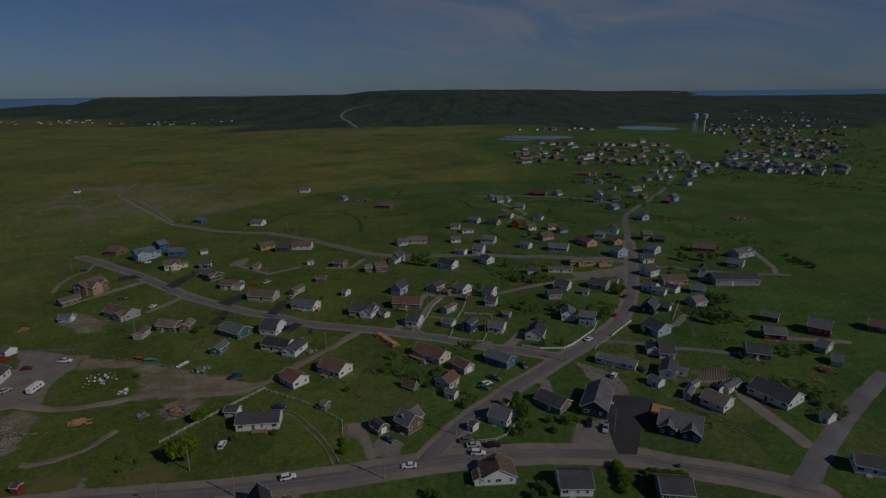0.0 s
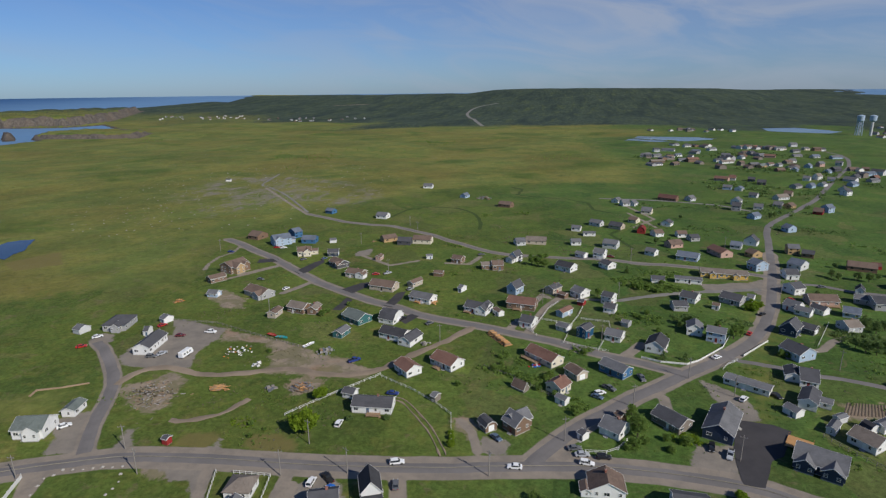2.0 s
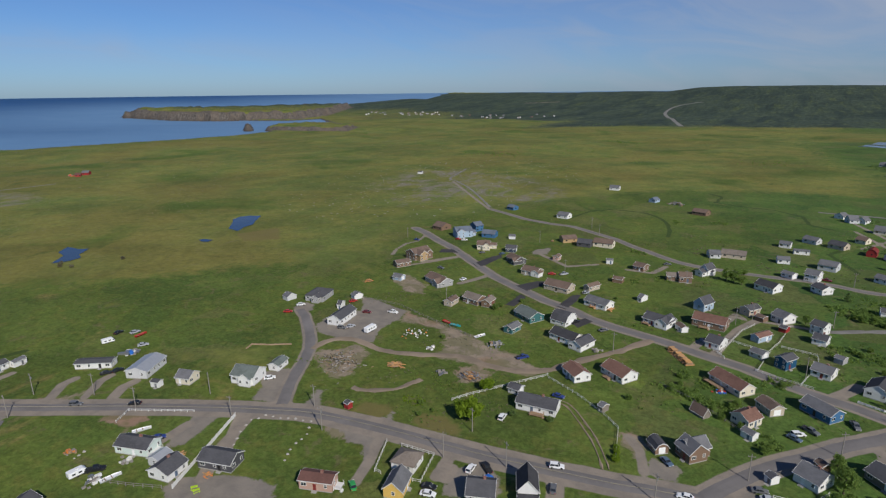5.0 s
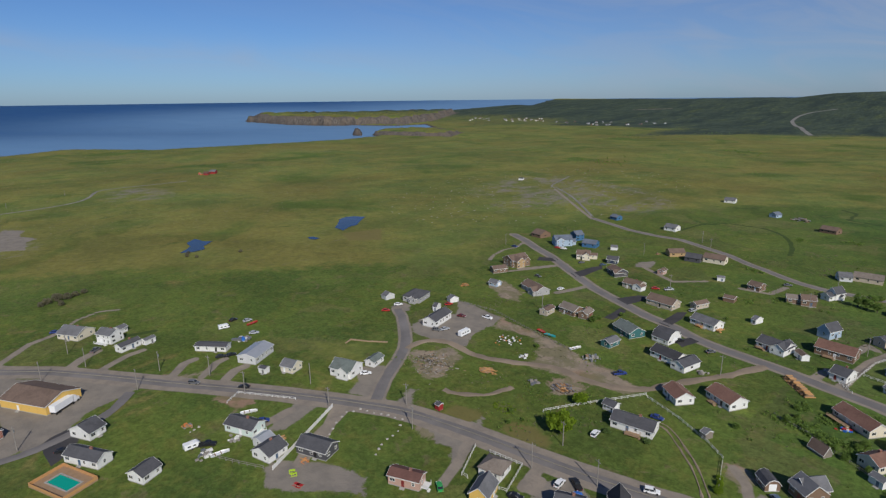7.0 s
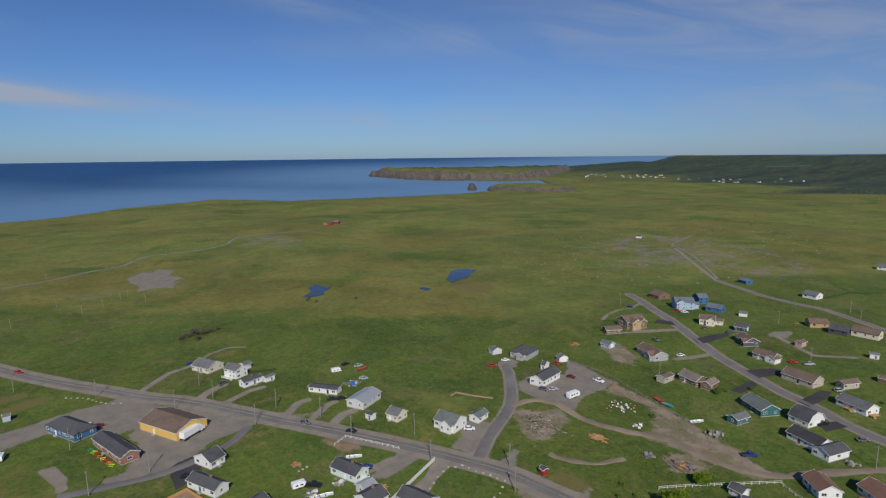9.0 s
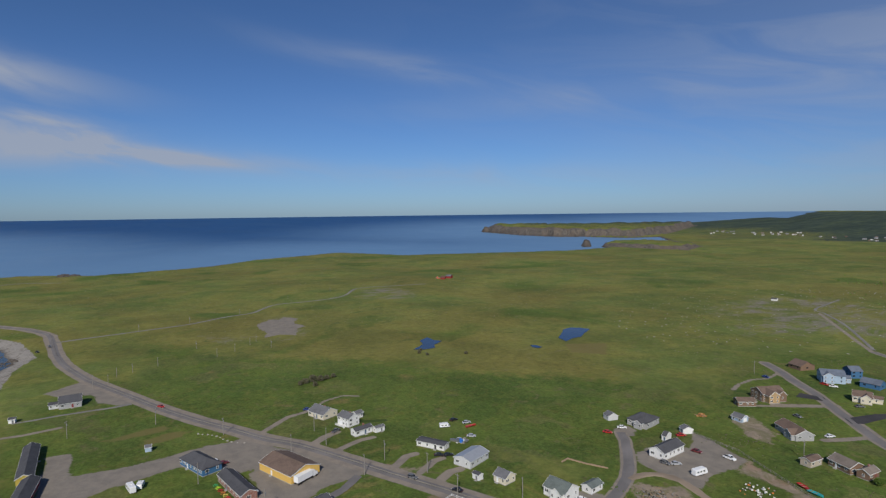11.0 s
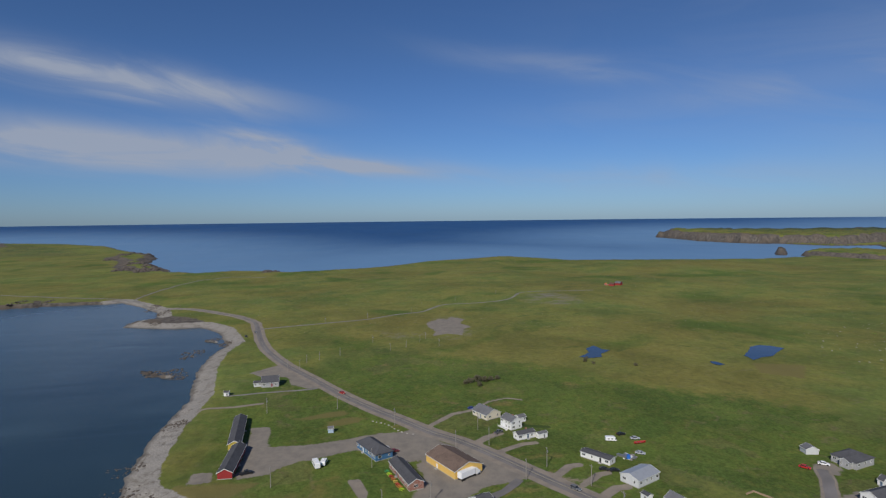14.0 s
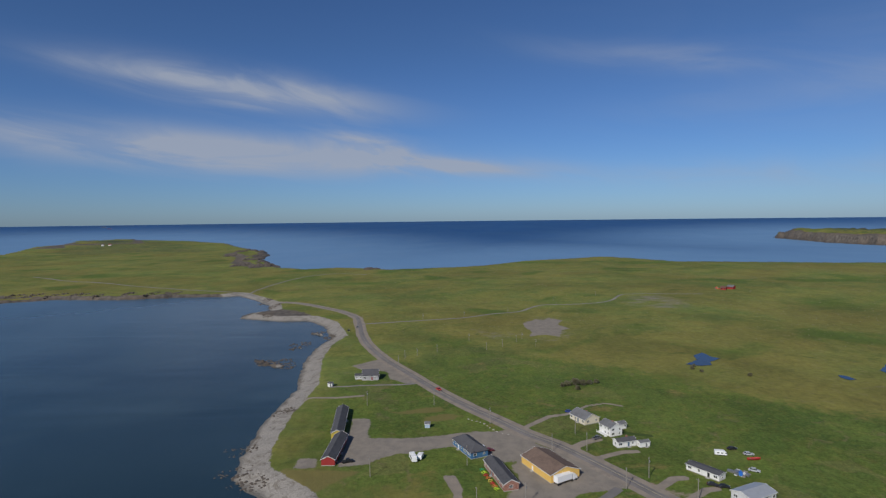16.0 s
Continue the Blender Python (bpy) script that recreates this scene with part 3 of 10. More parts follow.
GRAVEL = [
    [(-568.9, 86), (-590, 88), (-612, 104), (-606, 112), (-622, 120), (-604, 132), (-580, 122), (-557, 130), (-548, 118), (-520, 112), (-530, 98), (-522, 84), (-545, 90)],
    [(-282.5, 29.6), (-278.2, 37.5), (-272.1, 47.2), (-251.8, 62.8), (-228.9, 76.9), (-224.3, 74), (-222.8, 63.9), (-219.7, 53.9), (-214.2, 48.5), (-211.3, 41.5), (-209.6, 37.6), (-211.1, 32.2), (-210.7, 26.6), (-210.8, 17.7), (-217, 18.7), (-218.4, 28.2), (-219.4, 34.1), (-237.7, 32.1), (-244.1, 30), (-252.1, 35.5), (-251.9, 24.5)],
    [(-249.3, -45.4), (-279.1, -47.1), (-310.6, -48.1), (-309.3, -38.6), (-281.6, -35.9), (-280.8, -14), (-286.1, 6), (-288, 14.8), (-289.5, 36.8), (-267.1, 50.2), (-252.1, 58.9), (-235, 64.5), (-222, 49.6), (-217.5, 45.3), (-214.7, 23.9), (-244.1, 35.9), (-254.8, 33.7), (-255.2, 23.3), (-270.1, 5.6), (-264, -10.6), (-262.5, -21.1), (-251.2, -33)],
    [(-247.6, -65.1), (-258.4, -65.2), (-258.1, -57.3), (-248.5, -56.3)],
    [(-134.1, 73.6), (-142.2, 77.6), (-142.7, 85), (-132.3, 90.6), (-123.6, 94.8), (-114.4, 95.9), (-108.8, 90.9)],
    [(-70.3, 116.7), (-73.5, 127.5), (-68.3, 134.2), (-59.8, 132.2), (-55.9, 123.2)],
    [(-158.1, 126.1), (-162.8, 133.9), (-171.3, 144.5), (-167.6, 146.8), (-164.5, 152.3), (-159.1, 149.5), (-154.9, 142.4), (-144.7, 128.8)],
    [(-185.7, 191.2), (-188.4, 200.5), (-179.2, 194.7), (-178.3, 218.1), (-190.8, 232.8), (-183.7, 234.1), (-169.8, 230.1), (-157.3, 227.5), (-154.5, 216.1), (-155.5, 206.7), (-152.3, 196), (-148, 187.8), (-157.9, 186.9), (-165.4, 184.5), (-173.2, 184), (-179.7, 185.9)],
    [(-137.9, 131.9), (-141.2, 139.1), (-143.1, 144.4), (-138.2, 146.1), (-137.2, 141.5), (-132.4, 133)],
    [(-110.5, 136.8), (-108.3, 140.8), (-107.2, 144.8), (-102.3, 139)],
    [(-117.8, 128.5), (-110.3, 123.8), (-104.2, 124.3), (-98.1, 116.3), (-95.6, 117.5), (-98.2, 127.4), (-101.9, 132.8)],
    [(-169.9, 110.4), (-159.1, 114.5), (-157.7, 106.8), (-155.9, 95.5), (-158.7, 91), (-163.5, 96.3), (-164.5, 104.2)],
    [(44.6, 171.9), (55.3, 173.1), (53.9, 160.6), (52, 155.9), (40.6, 160.1)],
    [(53.7, 218.2), (61, 212.9), (66, 207.3), (69.5, 200.2), (69.4, 189.4), (61.4, 189.5), (58.3, 196.9), (56.5, 208)],
    [(-22.6, 163.1), (-16.7, 163), (-13, 159.7), (-14.1, 154.7), (-23.6, 153.7)],
    [(79.5, 337.5), (91.3, 339.6), (106.7, 345.5), (119.5, 354.1), (109.2, 319.2), (104.9, 331.3), (88.4, 323.5), (79.5, 322.8)],
    [(-6.3, 152.8), (-3.2, 160.1), (3.7, 167.7), (5.9, 160.4), (8.9, 157.5), (3.8, 153.7)],
    [(-424.1, -65.8), (-448.3, -43.6), (-433.5, -37.2), (-395.3, -19.3), (-378.4, -14.8), (-376.7, -22.2), (-387.5, -34.2), (-409.5, -38.1), (-411.9, -56.4)],
    [(-211.5, 202.8), (-214.6, 211.3), (-205.5, 211.7), (-201.4, 203.5)],
    [(-140.7, 355.6), (-141.9, 369.9), (-134.3, 378.8), (-130.5, 361.6)],
    [(-66.6, 125.3), (-68.7, 133.1), (-63.4, 134.9), (-59.7, 126.6)],
]
STRAW = [
    [(-120.5, 138.4), (-120.4, 145.5), (-112, 148.8), (-106.9, 144.3), (-109.2, 138.5)],
    [(-97.9, 142.9), (-98.8, 149.7), (-89, 152.7), (-80.6, 147.9), (-80.3, 143.3), (-94.5, 140.5)],
    [(-319.2, -27), (-324.5, -16.2), (-328.4, -0), (-322, 3.8), (-318.1, -3.2), (-315.4, -18.9)],
    [(-370.9, 299), (-356.8, 332), (-326.7, 304), (-347.3, 285.9)],
    [(-222.8, -90.3), (-247.8, -70.1), (-243.8, -34.5), (-226.2, -50.5), (-217.3, -61.9)],
    [(-311.6, -8.9), (-316.7, 3.7), (-312, 14.4), (-305.4, 3.2), (-300.9, -9)],
]
BARE = [
    [(-537.9, 23.6), (-562, 45.8), (-540, 81.1), (-520, 112), (-477.2, 112), (-500, 92), (-525, 60)],
    [(-711.9, 219.4), (-753.4, 255.8), (-731.6, 287), (-692.3, 278.9), (-679.1, 244.9)],
    [(-580, 80), (-640, 104), (-636, 140), (-545, 136), (-490, 114), (-500, 76)],
    [(-745.1, 227), (-661.1, 254), (-659.6, 300.8), (-727.7, 336.6), (-794.2, 306.5), (-793.1, 265.4)],
    [(-440, 540), (-470, 690), (-412, 740), (-255, 690), (-180, 590), (-200, 515), (-278, 520), (-318, 440)],
    [(-374.8, 527), (-299.4, 513.9), (-291.3, 481), (-343, 464.4)],
    [(-564.8, 27.2), (-547.4, 78.6), (-496.3, 78.2), (-521.6, 35.2)],
]
PONDS = [
    [(117.5, 1295.9), (164.9, 1456.9), (235.3, 1439.9), (330.8, 1407.2), (304.5, 1344), (185.3, 1269.7)],
    [(523.9, 1752.1), (614.2, 1775.3), (676, 1633.2), (624.8, 1571.5), (504.3, 1613.4)],
    [(-394.5, 310.6), (-405.1, 323.1), (-419.7, 337.1), (-423.2, 347.7), (-418.3, 354.8), (-408.4, 359.1), (-398, 344.1), (-387.4, 330.8), (-385.9, 320.2), (-380.2, 307.7)],
    [(-383.9, 273.6), (-381.8, 277.7), (-372.6, 278.3), (-371.8, 272.6), (-376.5, 271)],
    [(-417.6, 182.8), (-430.1, 197.5), (-443.2, 200.6), (-453.8, 212.2), (-439.6, 212.7), (-433.1, 217.1), (-423.6, 204.6), (-415, 201.8), (-412.7, 193.1)],
]
MAIN_ROAD = [(-777.7, -237), (-748.6, -182.2), (-706.1, -144.4), (-676.9, -117.2), (-651.1, -100.3), (-628, -90.1), (-587.7, -82.2), (-541.4, -73.8), (-501.5, -64.2), (-470.5, -53.5), (-441, -41.7), (-396.8, -19.7), (-356.6, 0.1), (-327.4, 16.8), (-304.8, 31.6), (-284.3, 44.3), (-269.1, 57), (-244.6, 71.5), (-220.3, 84.8), (-198.2, 97.8), (-176.4, 109.7), (-155.1, 120.4), (-144.5, 125.2), (-135, 129.3), (-126.5, 131.5), (-117.4, 133), (-99.3, 135.5), (-81, 137.1), (-63.4, 139.2), (-46.4, 142), (-29.5, 145.1), (-21.2, 147.3), (-4.5, 150.9), (12.2, 154), (28.5, 154.8), (44.1, 154.5), (58.6, 152.7), (70.2, 147.9), (85.1, 143.7), (98.4, 138.1), (104.5, 134.9)]
VILLAGE_STREET = [(-6.3, 151.7), (-2.3, 158.8), (3.7, 168.3), (11.2, 178.6), (19.3, 187.4), (28.8, 198.7), (39, 208.8), (49.5, 219.9), (61.4, 231.6), (73.5, 244), (86.8, 261.2), (97.4, 282.3), (107.9, 308.7), (118.8, 342.6), (129.4, 377.4), (138.4, 411.5), (147.2, 443.3), (155.8, 476), (166, 503.2), (180.3, 527.1), (199.6, 556.1), (243.3, 626.3), (277.6, 691.5), (351.2, 833.1), (402.5, 937.1), (439.3, 1058.5), (430.5, 1201.7)]
SIDE_STREET = [(48.7, 221.7), (43, 223.5), (33.4, 227.8), (23.4, 230.6), (12.8, 234.7), (-2.6, 242.4), (-14.5, 245.8), (-27.1, 250), (-39.9, 253.8), (-58.8, 258.1), (-71.9, 262.5), (-83.7, 270), (-100.3, 276.3), (-119.7, 287.4), (-140.6, 299.7), (-168.4, 321.9), (-197.1, 345.7), (-218, 359.7), (-238.7, 375.4), (-254.6, 384.7)]
FIELD_LANE = [(-233.9, 483.8), (-212.1, 472.4), (-186.8, 457.9), (-160.6, 451.2), (-142.1, 450), (-123.2, 438.8), (-99.9, 424.5), (-84.7, 410.2), (-73.2, 402.2), (-62, 392.9), (-49.7, 384.4), (-36.5, 379.5), (-18.7, 378.4), (2.1, 377.9), (20.7, 379.8), (36.9, 377.3), (49.3, 373), (65.3, 373.3), (83.5, 370.4), (104.5, 364.7), (121.2, 358.7)]
HOUSE_LANE = [(-145.8, 129.5), (-154.7, 142.5), (-160.1, 152), (-164.1, 159.9), (-170, 169.2), (-176.5, 176.9), (-186.8, 186.6), (-198.7, 196.7), (-207.6, 202.3)]
YARD_TRACK = [(-168.9, 169.4), (-169.2, 172.1), (-168.2, 178), (-165.1, 184), (-157.4, 186.5), (-149.4, 185), (-138.1, 183.8), (-131.7, 186), (-122.2, 188.8), (-113.4, 193), (-103.7, 195.3), (-96.5, 193.7), (-86.7, 193.7), (-77.2, 196.5), (-71.3, 201.1), (-67.6, 206.3), (-63.1, 214.1), (-56.8, 223.7), (-49.9, 233.4), (-44.4, 243.4), (-40.1, 251.6)]
VERGES = [(11.2, MAIN_ROAD), (9.0, VILLAGE_STREET[:16]), (8.2, SIDE_STREET), (6.6, HOUSE_LANE), (6.4, FIELD_LANE)]
DITCHES = [
    [(-99.5, 531.9), (-90.1, 522.5), (-81.8, 510.9), (-74.2, 492.5), (-69, 470.7), (-66.9, 450.2)],
    [(-153.5, 482), (-147.1, 516.1), (-129.5, 535.6), (-99.5, 531.9)],
    [(-62.1, 669.6), (-47.5, 651.6), (-50.6, 614.1), (-22.9, 601.3), (0.5, 598.3), (22.7, 576.9), (26.9, 543.8), (43.9, 531.1)],
    [(49.2, 410.6), (36.2, 450.3), (43.7, 464.8)],
    [(-284.8, 90.8), (-279.5, 105.2)],
]
DRIVES = [
    (3.5, [(-95.1, 108.7), (-98.2, 120.8), (-101.6, 128.5)]),
    (4.5, [(-149.5, 116.4), (-145.6, 106.4), (-142.3, 97.9), (-135.6, 87.6)]),
    (4, [(-164.6, 104.2), (-163.9, 92)]),
    (4, [(-75.7, 122.5), (-77, 131.8)]),
    (3.5, [(-15.9, 280.3), (-9.5, 302.8), (-6.2, 298.7)]),
    (3, [(-237.3, 4.9), (-226, 7.4), (-218.4, 6)]),
    (4, [(154.7, 238.2), (179.7, 233)]),
    (3, [(56.2, 476.6), (76.9, 511.7), (55.6, 575.5)]),
    (3, [(74.7, 478.5), (57.1, 534.2)]),
    (3, [(-197.1, 306.6), (-178.2, 334.4)]),
    (3.2, [(-292.7, 43.8), (-300.6, 51.8), (-309.4, 60.4), (-312.3, 69.9), (-315.1, 74.2)]),
    (2.2, [(-315.1, 74.2), (-326.4, 86.1), (-330.3, 97.6), (-325.5, 105.4)]),
    (4.5, [(-265.2, 62), (-272.1, 70.3), (-276, 78.2)]),
    (3.5, [(-253.3, 70.6), (-257.2, 78.3), (-260.3, 85), (-260.7, 92)]),
    (4, [(-225.1, 89.1), (-232.6, 97.5), (-233.1, 102.4)]),
    (3.5, [(-214.8, 96.4), (-222.4, 106.7), (-223.1, 111.4)]),
    (4.5, [(-205.3, 101.7), (-209.5, 108.2), (-209.7, 113.1)]),
    (3.2, [(-180.8, 328.4), (-191.1, 310.6), (-200.1, 296.5)]),
    (2.6, [(-233.4, 366.4), (-229.8, 350.1), (-233.1, 339.3), (-230.5, 323.5), (-225.1, 310.5)]),
    (4, [(-145.9, 300.8), (-151, 286.6), (-154.3, 279.2)]),
    (3.2, [(-232.8, 481.4), (-257.9, 509.6), (-295.4, 553), (-351.6, 619.1)]),
    (4, [(-23.7, 248.6), (-19.7, 264)]),
    (4, [(-0.3, 299.1), (-7.3, 283.3), (-10.8, 267.1), (-14.2, 247.8)]),
    (3, [(-0.3, 299.1), (14.7, 300.1), (29.5, 300.2)]),
    (5, [(27.7, 232), (36.6, 246.2)]),
    (4, [(38.9, 192), (39.1, 199.9), (37.4, 201.6)]),
    (3.5, [(103.6, 251.3), (112, 254.4), (119.9, 264.8), (127.2, 270.2)]),
    (3.5, [(214.6, 377.9), (211.6, 359.5), (208.6, 342.8), (203.1, 330.2)]),
    (5, [(110.2, 187.5), (111.1, 180.9), (113, 171.1), (114.8, 162), (115.4, 158)]),
    (3, [(-136.4, 360.6), (-109.8, 341), (-94.1, 354.2)]),
    (3.5, [(-74.4, 352.4), (-59.3, 352.5), (-54.5, 370.7)]),
    (3, [(-338.9, -86.1), (-348.8, -81.9), (-347.8, -64.6), (-351.2, -48.1)]),
    (3, [(-237.6, 2.4), (-229.2, 4.6), (-219.3, 7.2)]),
    (3.2, [(-31.6, 170.9), (-26.7, 164.9), (-23.2, 154.6)]),
    (5, [(-45.3, 139.6), (-43.3, 134.3), (-41.9, 129.3)]),
    (4, [(-73.8, 128.2), (-72.9, 123.1)]),
    (4.5, [(-151.3, 114.7), (-146, 107.4), (-140.6, 99.5)]),
]



def height(px, py):
    """Height of the land (the sea bed is below SEA_Z)."""
    px, py = np.asarray(px, float), np.asarray(py, float)
    r = np.hypot(px, py)
    az = np.degrees(np.arctan2(-px, py))
    d = inside(px, py, COAST) + 5 * wobble(px, py, 0.06, 3) * smooth(r, 700, 1200) + 1.2 * wobble(px, py, 0.25, 4)
    shore = inside(px, py, BEACH_AREA)
    soft = 4 + 17 * smooth(shore, -20, 20)
    z = SEA_Z - 6 + 10 * smooth(d, -soft * 1.5, soft)
    z = z + wobble(px, py, 0.012, 5) * 2.2 * smooth(r, 480, 900) * smooth(d, 0, 60)
    z = z + wobble(px, py, 0.05, 6) * 0.5 * smooth(r, 480, 900) * smooth(d, 0, 40)
    crest = np.interp(az, [a for a, e in SKYLINE], [e for a, e in SKYLINE])
    top = EYE + 4200 * np.tan(np.radians(crest)) - lift(4200.0)
    hills = np.maximum(top, 0) * smooth(r, 2450, 4150) * smooth(d, 0, 250)
    hills = hills * (1 + 0.10 * wobble(px, py, 0.006, 8) * (1 - smooth(r, 3500, 4000))) + hills * 0.03 * wobble(px, py, 0.02, 9) * (1 - smooth(r, 3700, 4100))
    hills = np.maximum(hills - np.maximum(lift(r) - lift(4150.0), 0), 0)
    z = z + hills + lift(r) * (d > -30) * (1 - 0.21 * (1 - smooth(az, -29, -20)) - 0.2 * smooth(az, 29, 33) * smooth(r, 2900, 4000))
    for poly, high, ramp in HEADS:
        e = inside(px, py, poly) + ramp * 0.5 * wobble(px, py, 2.5 / ramp, 11)
        z = np.maximum(z, SEA_Z - 4 + lift(r) + (high + 4) * smooth(e, -ramp * 0.4, ramp) * (1 + 0.14 * wobble(px, py, 1.6 / ramp, 12)))
    return z


def ground_z(x, y):
    if math.hypot(x, y) < 470 and x > -200:      # the level village
        return 0.0
    return float(height(np.array([x]), np.array([y]))[0])


def sheet(name, px, py, pz, material, masks=(), wrap=True):
    """A grid of rings (rows) and spokes (columns) as one mesh."""
    rows, cols = px.shape
    me = bpy.data.meshes.new(name)
    i = np.arange(rows * cols).reshape(rows, cols)
    nxt = np.roll(i, -1, 1)
    a, b, c, e = i[:-1], nxt[:-1], nxt[1:], i[1:]
    if not wrap:
        a, b, c, e = (q[:, :-1] for q in (a, b, c, e))
    quads = np.stack([a, e, c, b], -1).reshape(-1, 4)
    me.vertices.add(rows * cols)
    me.vertices.foreach_set("co", np.stack([px, py, pz], -1).ravel())
    me.loops.add(quads.size)
    me.loops.foreach_set("vertex_index", quads.ravel())
    me.polygons.add(len(quads))
    me.polygons.foreach_set("loop_start", np.arange(len(quads)) * 4)
    me.polygons.foreach_set("loop_total", np.full(len(quads), 4))
    me.polygons.foreach_set("use_smooth", np.ones(len(quads), bool))
    for key, v in masks:
        at = me.attributes.new(key, "FLOAT", "POINT")
        at.data.foreach_set("value", v.ravel().astype(np.float32))
    me.update()
    me.validate()
    me.materials.append(material)
    return new(name, me)


def rings(fine, lo, hi, coarse, ratio):
    spokes = np.radians(np.concatenate([np.arange(lo, hi, fine), np.arange(hi, lo + 360, coarse)]))
    radii = np.concatenate([[0.02], np.arange(4, 110, 9), 110 * ratio ** np.arange(0, int(math.log(4970 / 110) / math.log(ratio)) + 1), [4985]])
    r, a = np.meshgrid(radii, spokes, indexing="ij")
    return r, a


def build_land():
    r, a = rings(0.25, -45, 135, 3, 1.0065)
    px, py = -r * np.sin(a), r * np.cos(a)
    pz = height(px, py)
    d, shore = inside(px, py, COAST), inside(px, py, BEACH_AREA)
    masks = {}
    turf = np.zeros(px.shape)
    for poly in TURF:
        turf = np.maximum(turf, smooth(inside(px, py, poly), -25 - 0.03 * r, 25 + 0.03 * r))
    bearing = np.degrees(np.arctan2(-px, py)) + 7 * wobble(px, py, 0.006, 18)
    turf = np.maximum(turf, (1 - smooth(bearing, -14, 4)) * smooth(r, 300, 420))
    masks["turf"] = turf
    masks["lush"] = 1 - smooth(np.degrees(np.arctan2(-px, py)) + 6 * wobble(px, py, 0.01, 17), -6, 14)
    az = np.degrees(a)
    az = np.where(az > 180, az - 360, az)
    edge = r + 330 * wobble(px, py, 0.0035, 21) + 130 * wobble(px, py, 0.012, 22) - 320 * smooth(az, 10, 35)
    wood = smooth(edge, 1950, 2250) * smooth(d, 10, 200)
    for poly in WOODS:
        wood = np.maximum(wood, 0.8 * smooth(inside(px, py, poly) + 120 * wobble(px, py, 0.008, 31), -120, 160))
    masks["wood"] = wood * 0.95 * (1 - 0.55 * smooth(az + 5 * wobble(px, py, 0.004, 33), 24, 36) * (1 - smooth(r, 2900, 3500)))
    for key, areas in (("dirt", DIRT), ("gravel", GRAVEL), ("straw", STRAW), ("bare", BARE)):
        m = np.zeros(px.shape)
        for poly in areas:
            xs, ys = [p[0] for p in poly], [p[1] for p in poly]
            near = (px > min(xs) - 12) & (px < max(xs) + 12) & (py > min(ys) - 12) & (py < max(ys) + 12)
            m[near] = np.maximum(m[near], np.clip(0.5 + inside(px[near], py[near], poly) / dict(dirt=12.0, bare=60.0).get(key, 7.0), 0, 1))
        masks[key] = m * (0.82 if key == 'bare' else 1)
    masks["drive"], masks["ditch"] = np.zeros(px.shape), np.zeros(px.shape)
    for key, lines in (("drive", VERGES), ("drive", DRIVES), ("ditch", [(3.0, line) for line in DITCHES])):
        for width, line in lines:
            xs, ys = [p[0] for p in line], [p[1] for p in line]
            near = (px > min(xs) - 15) & (px < max(xs) + 15) & (py > min(ys) - 15) & (py < max(ys) + 15)
            masks[key][near] = np.maximum(masks[key][near], np.clip(0.5 + (width / 2 - off_line(px[near], py[near], line)) / 2.4, 0, 1))
    rock = smooth(-d, -9, -3) * (1 - smooth(shore, -15, 15)) * (1 - smooth(r, 2700, 3300))
    for poly, high, ramp in HEADS:
        e = inside(px, py, poly)
        rock = np.maximum(rock, smooth(e, -ramp, 0) * (1 - smooth(e + 0.5 * ramp * wobble(px, py, 0.03, 24), ramp * 0.9, ramp * 1.7)))
    masks["rock"] = rock
    masks["shingle"] = smooth(shore, -15, 5) * (1 - smooth(d, 10, 17)) * smooth(d, -25, -20)
    masks["wet"] = (1 - smooth(pz - SEA_Z - lift(r), 0.1, 1.0))
    for poly in PONDS:
        e = inside(px, py, poly)
        pz = np.where(e > -8, pz - 0.9 * smooth(e, -6, 4), pz)
    tagged(sheet("ground", px, py, pz, GROUND, masks.items()), "open green moorland, village turf and stony shore", "ground", kind="structure")
    r, a = rings(0.8, -45, 135, 4, 1.03)
    px, py = -r * np.sin(a), r * np.cos(a)
    # share of painted sky reflection, fading out to sea from the coast
    sky_sheen = 1 - smooth(-inside(px, py, COAST), 60, 1500)
    tagged(sheet("water", px, py, SEA_Z + lift(r), SEA, [("sky_sheen", sky_sheen), ("bay", smooth(a, radians(78), radians(92)) * (1 - smooth(r, 700, 1300)))]), "calm deep blue sea with light swell", "sea", kind="structure")


build_land()


ROAD_LINES, LOTS = [], []


